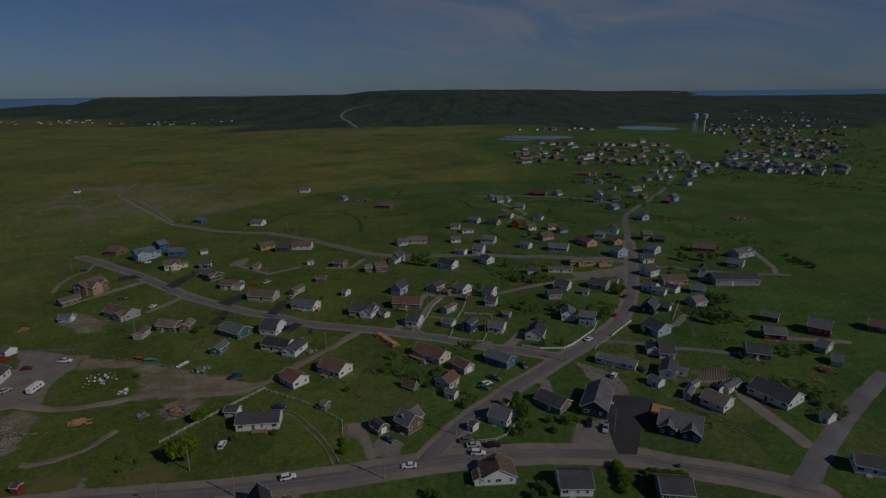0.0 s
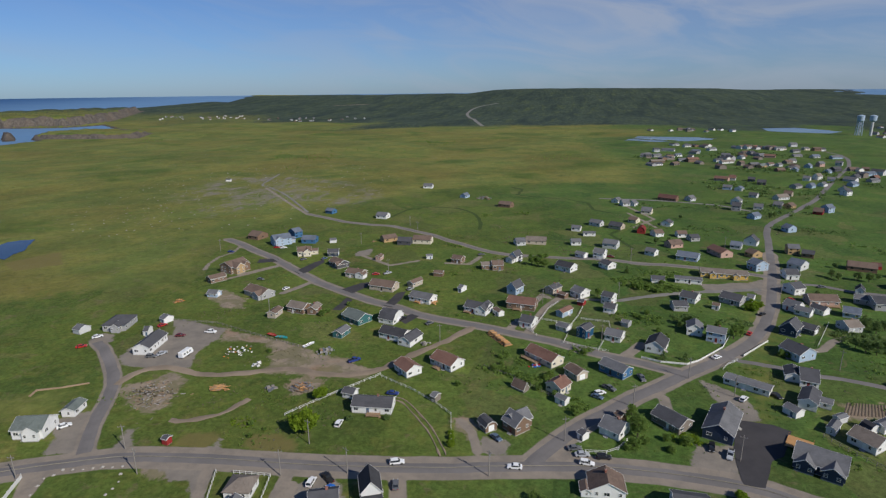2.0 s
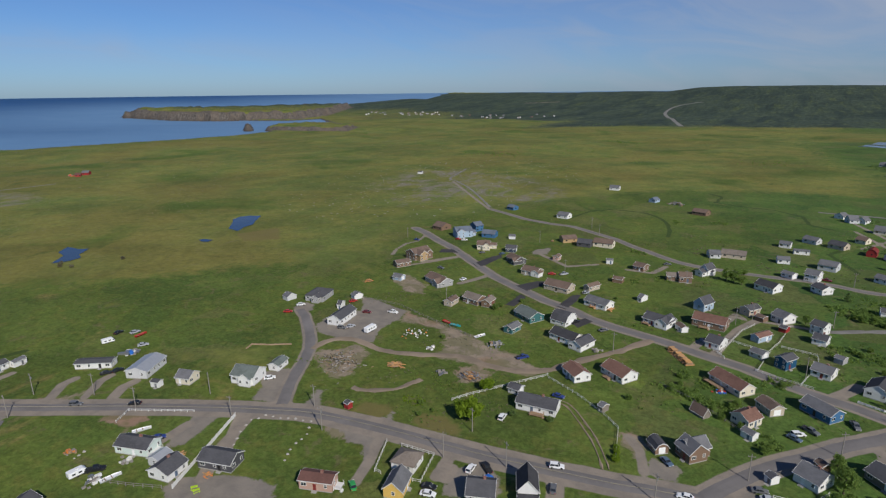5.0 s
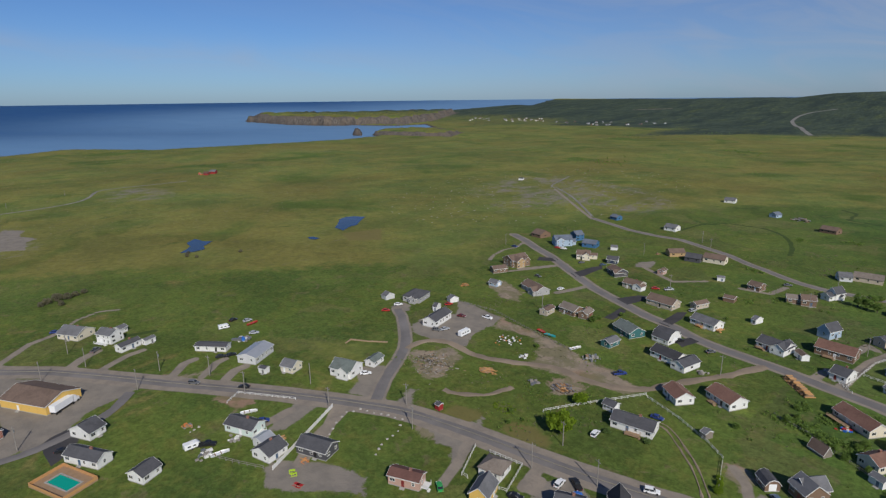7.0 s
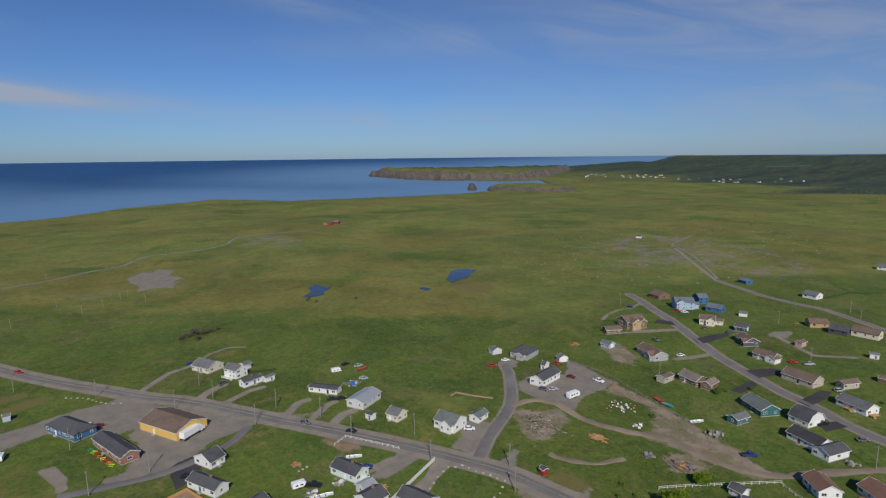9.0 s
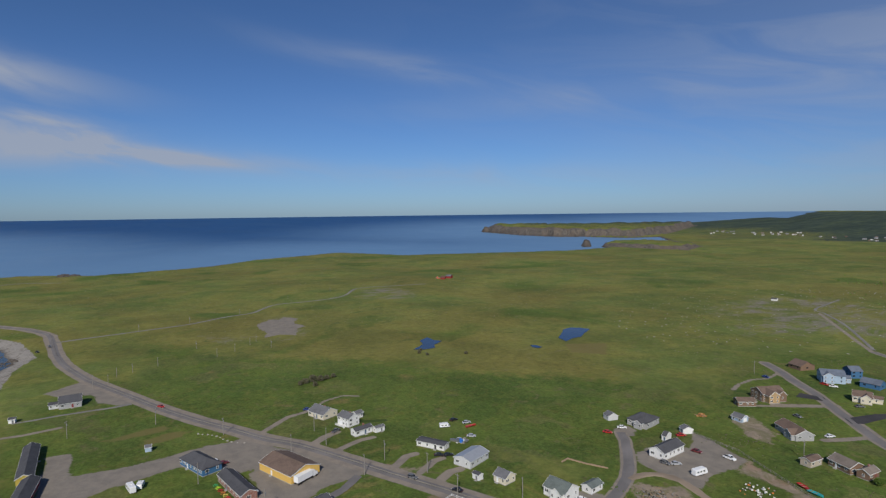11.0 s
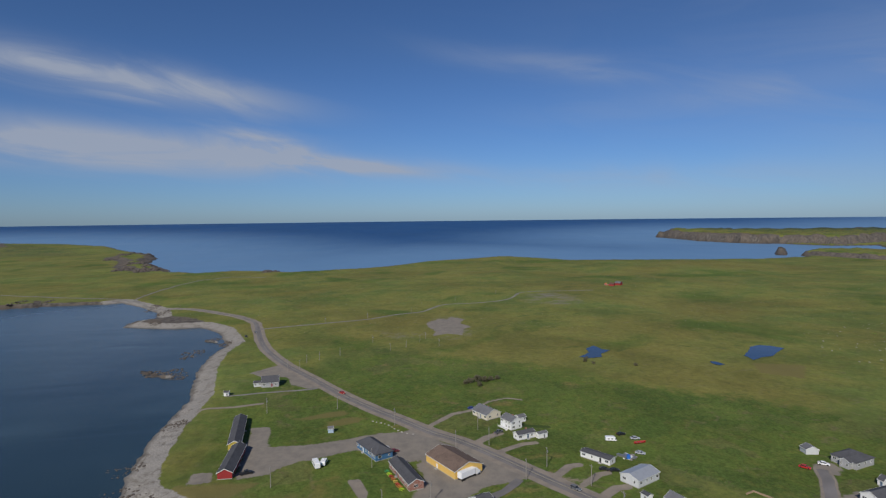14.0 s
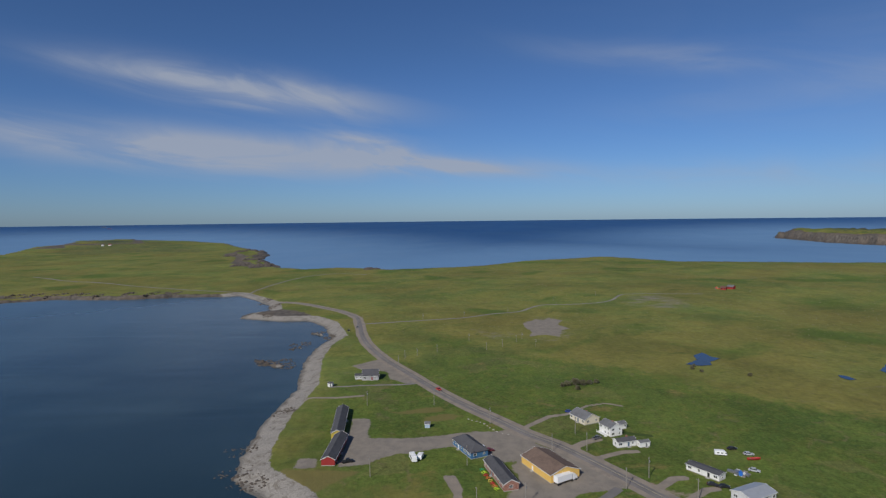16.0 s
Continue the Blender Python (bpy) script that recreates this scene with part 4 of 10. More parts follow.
def ribbon(name, line, width, material, label, category, raise_by=0.07, kind="structure", edge=0.25):
    """A road along a line: smooth curve, slightly uneven edges, laid on the land."""
    ROAD_LINES.append((line, width))
    pts = [Vector((x, y)) for x, y in line]
    pts = [pts[0] * 2 - pts[1]] + pts + [pts[-1] * 2 - pts[-2]]
    run = []
    for i in range(1, len(pts) - 2):
        p0, p1, p2, p3 = pts[i - 1:i + 3]
        n = max(2, int((p2 - p1).length / 3.5))
        for k in range(n):
            t = k / n
            run.append(0.5 * ((2 * p1) + (p2 - p0) * t + (2 * p0 - 5 * p1 + 4 * p2 - p3) * t * t + (3 * p1 - p0 - 3 * p2 + p3) * t ** 3))
    run.append(pts[-2])
    verts = []
    for i, p in enumerate(run):
        d = (run[min(i + 1, len(run) - 1)] - run[max(i - 1, 0)]).normalized()
        side = Vector((-d.y, d.x))
        for s in (-1, -0.33, 0.33, 1):
            off = s * width / 2 + (random.uniform(-edge, edge) if abs(s) == 1 else 0)
            verts.append(p + side * off)
    raise_by += 0.012 * len(ROAD_LINES)          # crossing roads never share a plane
    zs = height(np.array([v.x for v in verts]), np.array([v.y for v in verts])) + raise_by
    me = bpy.data.meshes.new(name)
    faces = [(i * 4 + j, i * 4 + j + 1, i * 4 + j + 5, i * 4 + j + 4) for i in range(len(run) - 1) for j in range(3)]
    me.from_pydata([(v.x, v.y, z - (0.16 if i % 4 in (0, 3) else 0)) for i, (v, z) in enumerate(zip(verts, zs))], [], [f[::-1] for f in faces])
    me.materials.append(material)
    return tagged(new(name, me), label, category, kind=kind)


def flat_area(name, outline, material, label, category, raise_by=0.06, frays=0.5, kind="structure"):
    """A level surface inside an outline, with a slightly uneven edge."""
    pts = []
    n = len(outline)
    LOTS.append(outline)
    for i in range(n):
        a, b = Vector(outline[i]), Vector(outline[(i + 1) % n])
        k = max(1, int((b - a).length / 2.5))
        for j in range(k):
            pts.append(a.lerp(b, j / k) + Vector((random.uniform(-frays, frays), random.uniform(-frays, frays))) * (0.4 if j == 0 else 1))
    bm = bmesh.new()
    bm.faces.new([bm.verts.new((p.x, p.y, ground_z(p.x, p.y) + raise_by)) for p in pts])
    bmesh.ops.triangulate(bm, faces=bm.faces[:])
    bmesh.ops.recalc_face_normals(bm, faces=bm.faces[:])
    if sum(f.normal.z for f in bm.faces) < 0:
        bmesh.ops.reverse_faces(bm, faces=bm.faces[:])
    me = bpy.data.meshes.new(name)
    bm.to_mesh(me)
    bm.free()
    me.materials.append(material)
    return tagged(new(name, me), label, category, kind=kind)


ribbon("road", MAIN_ROAD, 6.9, ASPHALT, "worn grey two-lane asphalt road with gravel shoulders", "road")
ribbon("road", VILLAGE_STREET, 6.8, ASPHALT, "worn grey asphalt village street", "road")
ribbon("road", SIDE_STREET, 6.4, ASPHALT, "narrow grey asphalt side street", "road")
ribbon("road", FIELD_LANE, 4.6, ASPHALT, "narrow pale asphalt lane across the fields", "road")
ribbon("lane", HOUSE_LANE, 5.0, ASPHALT, "narrow grey asphalt lane", "road")
ribbon("track", YARD_TRACK, 4.2, TRACK, "pale sandy dirt track", "road", edge=0.7)
ribbon("lane", [(69.3, 246.9), (72.2, 238.3), (79.7, 236), (90.3, 232.9), (102, 228.5), (108.5, 227.9), (117.9, 225.1), (127, 221.4)], 3.6, ASPHALT, "narrow grey asphalt lane", "road")
ribbon("road", [(98.7, 137.1), (105, 141.4), (114.9, 151.3), (127, 163), (139.5, 174.5), (152.3, 185.5), (175.4, 204.4)], 6.4, ASPHALT, "worn grey asphalt side road", "road")
ribbon("lane", [(119, 341), (139.9, 347), (149.6, 343.2), (159.8, 337.5), (172.7, 335.2), (181.6, 331.7), (194, 329.6), (210.2, 327.7)], 4, ASPHALT, "narrow grey asphalt lane", "road")
ribbon("track", [(-593.8, -81.9), (-604.4, -45.6), (-615.6, -8.9), (-627.9, 26.6), (-652.8, 61.8), (-668.2, 94.3), (-695.9, 113.2), (-716.5, 131.9), (-720.1, 170.3), (-729.7, 204.3), (-752.1, 230.9), (-794.7, 256.5), (-797.7, 275), (-790.1, 318.3), (-787.7, 367.7)], 4, PALE, "pale gravel track across the moor", "road")
ribbon("lane", [(109.8, 333.1), (94.2, 328.4), (79.7, 323.8), (65.3, 319.3), (42.2, 307.8), (29.5, 300.2)], 4, PALE, "pale gravel lane between gardens", "road", edge=0.5)
ribbon("track", [(-370.4, -71.8), (-371.6, -61.6), (-373.3, -45.5), (-373.7, -29), (-375.9, -16.2)], 3, PALE, "pale gravel lane to the beach", "road", edge=0.6)
ribbon("track", [(-131.2, 151.3), (-125.3, 152.5), (-119, 156.3), (-114.8, 160.1), (-113.3, 165), (-111.8, 170.1)], 2.6, TRACK, "bare earth path through rough grass", "road", edge=0.7)
ribbon("track", [(-58.2, 179.7), (-54.9, 178.6), (-49.8, 173.1), (-42, 163.5), (-36.6, 154.7), (-34.3, 149.9)], 0.65, TRACK, "worn wheel rut across a lawn", "road", edge=0.22)
ribbon("track", [(-57.6, 181.5), (-53.7, 180), (-48.4, 174.3), (-40.4, 164.7), (-35, 155.7), (-32.5, 150.7)], 0.65, TRACK, "worn wheel rut across a lawn", "road", edge=0.22)
ribbon("track", [(-390.3, 727.8), (-368.4, 642.8), (-346.3, 620.9), (-305.5, 578.1), (-266.3, 528.8), (-236.2, 489.4)],
       2.6, PALE, "pale gravel track across the moor", "road")
ribbon("track", [(-777.7, -237), (-858.9, -287), (-883, -330), (-937.4, -442.8), (-1050.8, -640.9), (-1151.5, -815.2)],
       5, PALE, "pale gravel track along the headland", "road")
ribbon("track", [(-858.9, -287), (-993.6, -282.3), (-1096.2, -256.8), (-1144.7, -200), (-1125.9, -140.9)],
       4, PALE, "pale gravel track along the cliffs", "road")
ribbon("lane", [(-214.4, 4.9), (-210.7, 20.7), (-208.1, 36.1), (-213.6, 59.4), (-224.3, 72)],
       4, ASPHALT, "narrow grey asphalt lane", "road")
ribbon("lane", [(34.9, 604.8), (91.7, 600.5), (143.4, 584.1), (167.9, 558.5)],
       5, PALE, "pale gravel lane between fields", "road")
ribbon("road", [(-263, 1818), (-340, 2154), (-446, 2601), (-473, 2876), (-457, 3054), (-421, 3123), (-379, 3208)],
       13, PALE, "pale dirt road climbing the wooded hill", "road")
ribbon("track", [(-1274, 3051), (-1201, 3130), (-1117, 3192)],
       14, TRACK, "pale scar of bare earth on the wooded hill", "road")
ribbon("lane_marking", MAIN_ROAD, 0.12, MARKING, "faint worn centre line painted on the road", "road marking", 0.16, edge=0.02)
for outline in PONDS:
    flat_area("pond", outline, POND, "still blue moorland pond with grassy edges", "pond", -0.35)
flat_area("driveway", [(61.4, 189.5), (72.3, 188.5), (77, 185.6), (69.8, 170.4), (65.4, 167.2), (59.6, 153.6), (54, 153.7), (54.3, 160.7), (55.8, 172.1)], FRESH, "fresh dark asphalt driveway", "driveway", 0.1, 0.15)
flat_area("driveway", [(-165.8, 317.5), (-161.7, 338.3), (-158.4, 345.5), (-155.1, 340.7), (-156.8, 317.9), (-160, 312.7)], FRESH, "fresh dark asphalt driveway", "driveway", 0.1, 0.15)
flat_area("driveway", [(-116.1, 259.9), (-115.3, 278.9), (-111, 276.1), (-111.1, 260)], FRESH, "fresh dark asphalt driveway", "driveway", 0.1, 0.15)
flat_area("driveway", [(-124.3, 289.5), (-115.9, 304.1), (-111.3, 306), (-110.2, 298), (-114.8, 284.5)], FRESH, "fresh dark asphalt driveway", "driveway", 0.1, 0.15)
flat_area("driveway", [(-91.8, 271), (-89.9, 290.9), (-86, 294.5), (-84.8, 283.6), (-86.1, 268.7)], FRESH, "fresh dark asphalt driveway", "driveway", 0.1, 0.15)
flat_area("driveway", [(-78.3, 253.8), (-73.9, 262.2), (-69.2, 260), (-73.2, 248.9)], FRESH, "fresh dark asphalt driveway", "driveway", 0.1, 0.15)
flat_area("driveway", [(-185.2, 336.8), (-199.1, 330.3), (-202, 339.2), (-190.4, 342.7)], FRESH, "fresh dark asphalt driveway", "driveway", 0.1, 0.15)
flat_area("driveway", [(-209.9, 38.2), (-212.5, 41.8), (-213.7, 47.4), (-207.2, 50), (-199.9, 45.1), (-195.6, 39.7), (-194.2, 36.8), (-201.5, 37.2)], FRESH, "fresh dark asphalt driveway", "driveway", 0.1, 0.15)


# ---- how things are made ----
def mesh_of(bm, name, material):
    bmesh.ops.recalc_face_normals(bm, faces=bm.faces[:])
    me = bpy.data.meshes.new(name)
    bm.to_mesh(me)
    bm.free()
    me.materials.append(material)
    return me


def part(name, bm, material, parent, label=""):
    """One mesh object under a thing or a part."""
    ob = new(name, bm if isinstance(bm, bpy.types.Mesh) else mesh_of(bm, name, material))
    ob.parent = parent
    if label:
        ob["label"] = label
    return ob


def thing(name, x, y, turn, label, category, group="", z=None):
    e = new(name)
    e.empty_display_size = 0.5
    e.matrix_basis = pose(x, y, ground_z(x, y) - 0.03 if z is None else z, 0, 0, turn)
    return tagged(e, label, category, group)


def box(bm, x0, x1, y0, y1, z0, z1):
    v = [bm.verts.new(p) for p in ((x0, y0, z0), (x1, y0, z0), (x1, y1, z0), (x0, y1, z0), (x0, y0, z1), (x1, y0, z1), (x1, y1, z1), (x0, y1, z1))]
    for f in ((0, 3, 2, 1), (4, 5, 6, 7), (0, 1, 5, 4), (1, 2, 6, 5), (2, 3, 7, 6), (3, 0, 4, 7)):
        bm.faces.new([v[i] for i in f])
    return v


def extrude(bm, outline, x0, x1):
    """A prism along x from an outline in (y, z)."""
    a, b = ([bm.verts.new((x, y, z)) for y, z in outline] for x in (x0, x1))
    n = len(outline)
    for i in range(n):
        bm.faces.new((a[i], a[(i + 1) % n], b[(i + 1) % n], b[i]))
    bm.faces.new(a[::-1])
    bm.faces.new(b)


def extrude_y(bm, outline, y0, y1):
    """A prism along y from an outline in (x, z)."""
    a, b = ([bm.verts.new((x, y, z)) for x, z in outline] for y in (y0, y1))
    n = len(outline)
    for i in range(n):
        bm.faces.new((a[i], b[i], b[(i + 1) % n], a[(i + 1) % n]))
    bm.faces.new(a)
    bm.faces.new(b[::-1])


def rod(bm, a, b, r, sides=6, r2=None):
    a, b = Vector(a), Vector(b)
    q = (b - a).to_track_quat("Z", "Y")
    lo, hi = [], []
    for i in range(sides):
        c = Vector((math.cos(6.2832 * i / sides), math.sin(6.2832 * i / sides), 0))
        lo.append(bm.verts.new(a + q @ (c * r)))
        hi.append(bm.verts.new(b + q @ (c * (r if r2 is None else r2))))
    for i in range(sides):
        bm.faces.new((lo[i], lo[(i + 1) % sides], hi[(i + 1) % sides], hi[i]))
    bm.faces.new(lo[::-1])
    bm.faces.new(hi)


def window_meshes(w, h):
    """Frame and pane of a window in the xz plane that looks along -y."""
    key = (round(w, 1), round(h, 1))
    if key not in WINDOWS:
        bm = bmesh.new()
        t = 0.11
        for x0, x1, z0, z1 in ((-w / 2, w / 2, -h / 2, -h / 2 + t), (-w / 2, w / 2, h / 2 - t, h / 2), (-w / 2, -w / 2 + t, -h / 2 + t, h / 2 - t), (w / 2 - t, w / 2, -h / 2 + t, h / 2 - t)):
            box(bm, x0, x1, -0.07, 0.05, z0, z1)
        if w > 1.3:
            box(bm, -0.05, 0.05, -0.06, 0.04, -h / 2 + t, h / 2 - t)
        else:
            box(bm, -w / 2 + t, w / 2 - t, -0.06, 0.04, -0.04, 0.04)
        f = mesh_of(bm, "window", TRIM)
        bm = bmesh.new()
        box(bm, -w / 2 + t, w / 2 - t, -0.02, 0.03, -h / 2 + t, h / 2 - t)
        WINDOWS[key] = (f, mesh_of(bm, "pane", GLASS))
    return WINDOWS[key]


WINDOWS = {}


def window(parent, x, y, z, turn, w, h):
    f, p = window_meshes(w, h)
    o = part("window", f, None, parent)
    o.matrix_basis = pose(x, y, z, 0, 0, turn)
    part("pane", p, None, o)


def roof_outline(style, half, over, rise):
    """The upper line of a roof in (y, z) over the eaves, from one eave to the other."""
    drop = over * rise / half
    if style == "gambrel":
        return [(-half - over * 0.5, -0.25), (-half * 0.62, rise * 0.68), (0, rise), (half * 0.62, rise * 0.68), (half + over * 0.5, -0.25)]
    return [(-half - over, -drop), (0, rise), (half + over, -drop)]


def body(parent, L, W, hw, rise, wall, roof, ox=0.0, oy=0.0, quarter=False, style="gable", base=0.35, over=0.4, trim=True, wins=(2, 2, 1, 1), door=None, detail=2, zo=0.0):
    """A block of a building: footing, walls, roof, trim, windows and door. The ridge runs along x, or along y with quarter."""
    turn = pose(ox, oy, zo, 0, 0, 90 if quarter else 0)
    if style == "gable" and 5 < W < 12 and rise > 0.18 * W:
        rise = max(rise, 0.255 * W)
    hl, hh = L / 2, W / 2
    if base > 0 and detail > 1:
        bm = bmesh.new()
        box(bm, -hl + 0.04, hl - 0.04, -hh + 0.04, hh - 0.04, -0.4, base)
        part("footing", bm, CONCRETE, parent).matrix_basis = turn
    low = base if detail > 1 else -0.3
    bm = bmesh.new()
    line = roof_outline(style, hh, 0, rise)
    if style == "hip":
        box(bm, -hl, hl, -hh, hh, low, hw)
    elif style == "gambrel":
        extrude(bm, [(-hh, low), (hh, low), (hh, hw), (hh * 0.62, hw + rise * 0.68), (0, hw + rise), (-hh * 0.62, hw + rise * 0.68), (-hh, hw)], -hl, hl)
    else:
        extrude(bm, [(-hh, low), (hh, low), (hh, hw), (0, hw + rise), (-hh, hw)], -hl, hl)
    part("wall", bm, WALLS[wall], parent).matrix_basis = turn
    bm = bmesh.new()
    th = 0.16
    if style == "hip":
        run = max(0.3, hl - hh * 0.9)
        e = over
        d = e * rise / hh
        lo = [bm.verts.new(p) for p in ((-hl - e, -hh - e, hw - d), (hl + e, -hh - e, hw - d), (hl + e, hh + e, hw - d), (-hl - e, hh + e, hw - d))]
        up = [bm.verts.new((p.co.x, p.co.y, p.co.z + th)) for p in lo]
        r0, r1 = bm.verts.new((-run, 0, hw + rise + th)), bm.verts.new((run, 0, hw + rise + th))
        bm.faces.new(lo[::-1])
        for i in range(4):
            bm.faces.new((lo[i], lo[(i + 1) % 4], up[(i + 1) % 4], up[i]))
        for f in ((up[0], up[1], r1, r0), (up[1], up[2], r1), (up[2], up[3], r0, r1), (up[3], up[0], r0)):
            bm.faces.new(f)
    else:
        top = [(y, hw + z + th) for y, z in roof_outline(style, hh, over, rise)]
        under = [(y, z - th) for y, z in top]
        extrude(bm, top + under[::-1], -hl - over * 0.7, hl + over * 0.7)
    part("roof", bm, ROOFS[roof], parent).matrix_basis = turn
    if trim and detail > 1 and style != "hip":
        top = [(y, hw + z + th) for y, z in roof_outline(style, hh, over, rise)]
        for s in (-1, 1):
            bm = bmesh.new()
            x = s * (hl + over * 0.7)
            for (y0, z0), (y1, z1) in zip(top, top[1:]):
                extrude(bm, [(y0, z0 + 0.03), (y1, z1 + 0.03), (y1, z1 - 0.22), (y0, z0 - 0.22)], *sorted((x, x + s * 0.06)))
            part("bargeboard", bm, TRIM, parent).matrix_basis = turn
            bm = bmesh.new()
            y, z = (top[0] if s < 0 else top[-1])
            box(bm, -hl - over * 0.7, hl + over * 0.7, *sorted((y, y + s * 0.07)), z - 0.22, z - 0.02)
            part("gutter", bm, TRIM, parent).matrix_basis = turn
    # openings: sides -y, +y and ends -x, +x
    for side, n in enumerate(wins):
        length, off, ang = ((L, -hh, 0), (L, hh, 180), (W, -hl, -90), (W, hl, 90))[side]
        storeys = 2 if hw > 4.4 else 1
        for s in range(storeys):
            z = base + (hw - base) / storeys * (s + 0.56)
            for k in range(n):
                u = (k + 0.5) / n * length - length / 2 + (0.25 if k % 2 else -0.2)
                w = 1.7 if (k + side) % 3 == 0 and length > 6 else 1.0
                if min(L, W) < 4:
                    w = 0.7
                if door and door[0] == side and s == 0 and abs(u - door[1]) < w / 2 + 0.75:
                    continue
                h = min(1.2, (hw - base) / storeys - 0.9)
                p = (u, off) if side < 2 else (off, u)
                m = turn @ pose(p[0], p[1], z, 0, 0, ang)
                f, pn = window_meshes(w, max(0.6, h))
                o = part("window", f, None, parent)
                o.matrix_basis = m
                if detail > 1:
                    part("pane", pn, None, o)
                else:
                    o.data = pn
    if door:
        side, u, dw, dh, paint = door
        off, ang = ((-hh, 0), (hh, 180), (-hl, -90), (hl, 90))[side]
        p = (u, off) if side < 2 else (off, u)
        bm = bmesh.new()
        box(bm, -dw / 2, dw / 2, -0.06, 0.04, -dh / 2, dh / 2)
        if dw > 2:
            for k in range(1, 4):
                box(bm, -dw / 2 + 0.06, dw / 2 - 0.06, -0.085, -0.05, -dh / 2 + dh * k / 4 - 0.03, -dh / 2 + dh * k / 4 + 0.03)
        o = part("door", bm, PAINTS[paint], parent)
        o.matrix_basis = turn @ pose(p[0], p[1], base + dh / 2, 0, 0, ang)
        if detail > 1 and dw < 2:
            bm = bmesh.new()
            box(bm, 0.3, 0.38, -0.12, -0.05, -0.06, 0.02)
            part("handle", bm, STEEL, o, "steel door handle")
            for k in range(2 if base > 0.3 else 1):
                bm = bmesh.new()
                box(bm, -0.8, 0.8, -1.0 + 0.35 * k, -0.02, -dh / 2 - base - 0.1, -dh / 2 - base + base * (k + 1) / 2)
                part("step", bm, CONCRETE, o)


def chimney(parent, x, y, top, brick=True):
    bm = bmesh.new()
    box(bm, x - 0.35, x + 0.35, y - 0.3, y + 0.3, top - 2.0, top)
    box(bm, x - 0.42, x + 0.42, y - 0.37, y + 0.37, top, top + 0.12)
    part("chimney", bm, WALLS["brick"] if brick else CONCRETE, parent, "short brick chimney")


def deck(parent, x0, x1, y0, y1, z, wood=None, rail=True, steps=True):
    """A timber deck with boards, posts and a railing."""
    wood = wood or TIMBER
    d = part("deck", (lambda bm: (box(bm, x0, x1, y0, y1, z - 0.14, z), bm)[1])(bmesh.new()), wood, parent, "plain timber deck")
    for px in (x0 + 0.1, x1 - 0.1):
        for py in (y0 + 0.1, y1 - 0.1):
            bm = bmesh.new()
            box(bm, px - 0.06, px + 0.06, py - 0.06, py + 0.06, -0.4, z + (0.95 if rail else 0))
            part("post", bm, wood, d)
    if rail:
        for a in (0.5, 0.92):
            bm = bmesh.new()
            box(bm, x0, x1, y0 + 0.02, y0 + 0.08, z + a, z + a + 0.07)
            part("rail", bm, wood, d)
    if steps:
        for k in range(2):
            bm = bmesh.new()
            box(bm, x1, x1 + 0.6 - 0.28 * k, y0, y0 + 1.2, -0.3, z * (k + 1) / 3)
            part("step", bm, wood, d)


SITES = []


def building(name, x, y, turn, L, W, hw, rise, wall, roof, label, category="house", group="houses of the village", **kw):
    e = thing(name, x, y, turn, label, category, group)
    SITES.append((x, y, max(L, W) * 0.6))
    if kw.pop("stack", False):
        chimney(e, L * 0.12, 0.2, hw + rise + 0.75)
    body(e, L, W, hw, rise, wall, roof, **kw)
    return e



# the yard with the white garage, and the houses beyond it
building("garage", -178.7, 202.1, 100, 15.8, 7.3, 3.6, 1.53, "white", "dark", "large white metal-clad garage with dark grey roof", "garage", wins=(5, 1, 2, 2), door=(3, 0.0, 3.2, 2.2, 'white'))
b = building("house", -210.4, 220.6, 14, 10.5, 12.7, 3.4, 2.67, "grey", "dark", "grey clapboard house with dark grey hipped roof", "house", wins=(3, 1, 3, 3), door=(0, 1.9, 0.95, 2.05, 'white'), style='hip')
body(b, 10.5*0.4, 4.0, 3.2, 1.3, "grey", "dark", 5.3*0.3, -6.4, True, wins=(1, 0, 2, 0))
building("shed", -223.8, 211.2, -12, 4.8, 5.8, 2.3, 1.21, "lightgrey", "grey", "pale grey wooden shed with grey roof", "shed", group='sheds of the village', wins=(0, 0, 1, 0), base=0.12, over=0.2)
building("shed", -191.9, 230.3, -23, 4.1, 5.2, 2.3, 1.08, "white", "grey", "white wooden shed with grey roof", "shed", group='sheds of the village', wins=(0, 0, 1, 0), door=(0, 0.6, 0.85, 1.7, 'steelblue'), base=0.12, over=0.2)
building("shed", -190.7, 215.4, 15, 2.2, 5.3, 2.3, 1.53, "white", "dark", "white wooden shed with dark grey roof", "shed", group='sheds of the village', wins=(0, 0, 1, 0), door=(0, 0.3, 0.85, 1.7, 'steelblue'), base=0.12, over=0.2)
building("house", -98.4, 249.2, -30, 12.6, 8.8, 3, 2.1, "teal", "green", "teal clapboard house with grey-green roof", "house", wins=(3, 1, 2, 2), door=(0, 1.5, 0.95, 2.05, 'black'))
building("garage", -99.2, 230.9, 78, 7.6, 4.6, 2.7, 1.16, "teal", "grey", "teal clapboard garage with grey roof", "garage", wins=(2, 1, 1, 1), door=(3, 0.0, 2.3, 2.2, 'white'))
building("garage", -81.5, 252.1, -15, 8.4, 10.0, 2.6, 3.51, "white", "dark", "white clapboard garage with dark grey gambrel roof", "garage", wins=(2, 1, 3, 3), door=(3, 0.0, 3.2, 2.2, 'white'), style='gambrel')
b = building("house", -73.7, 233.3, -18, 12.9, 8.0, 3, 2, "white", "black", "white clapboard house with black roof", "house", wins=(4, 1, 2, 2), door=(0, -1.2, 0.95, 2.05, 'burgundy'))
body(b, 8.0+2.5, 6.5, 3.0, 1.5, "white", "dark", 6.4+2.6, -1.2, True, wins=(1, 0, 2, 1))
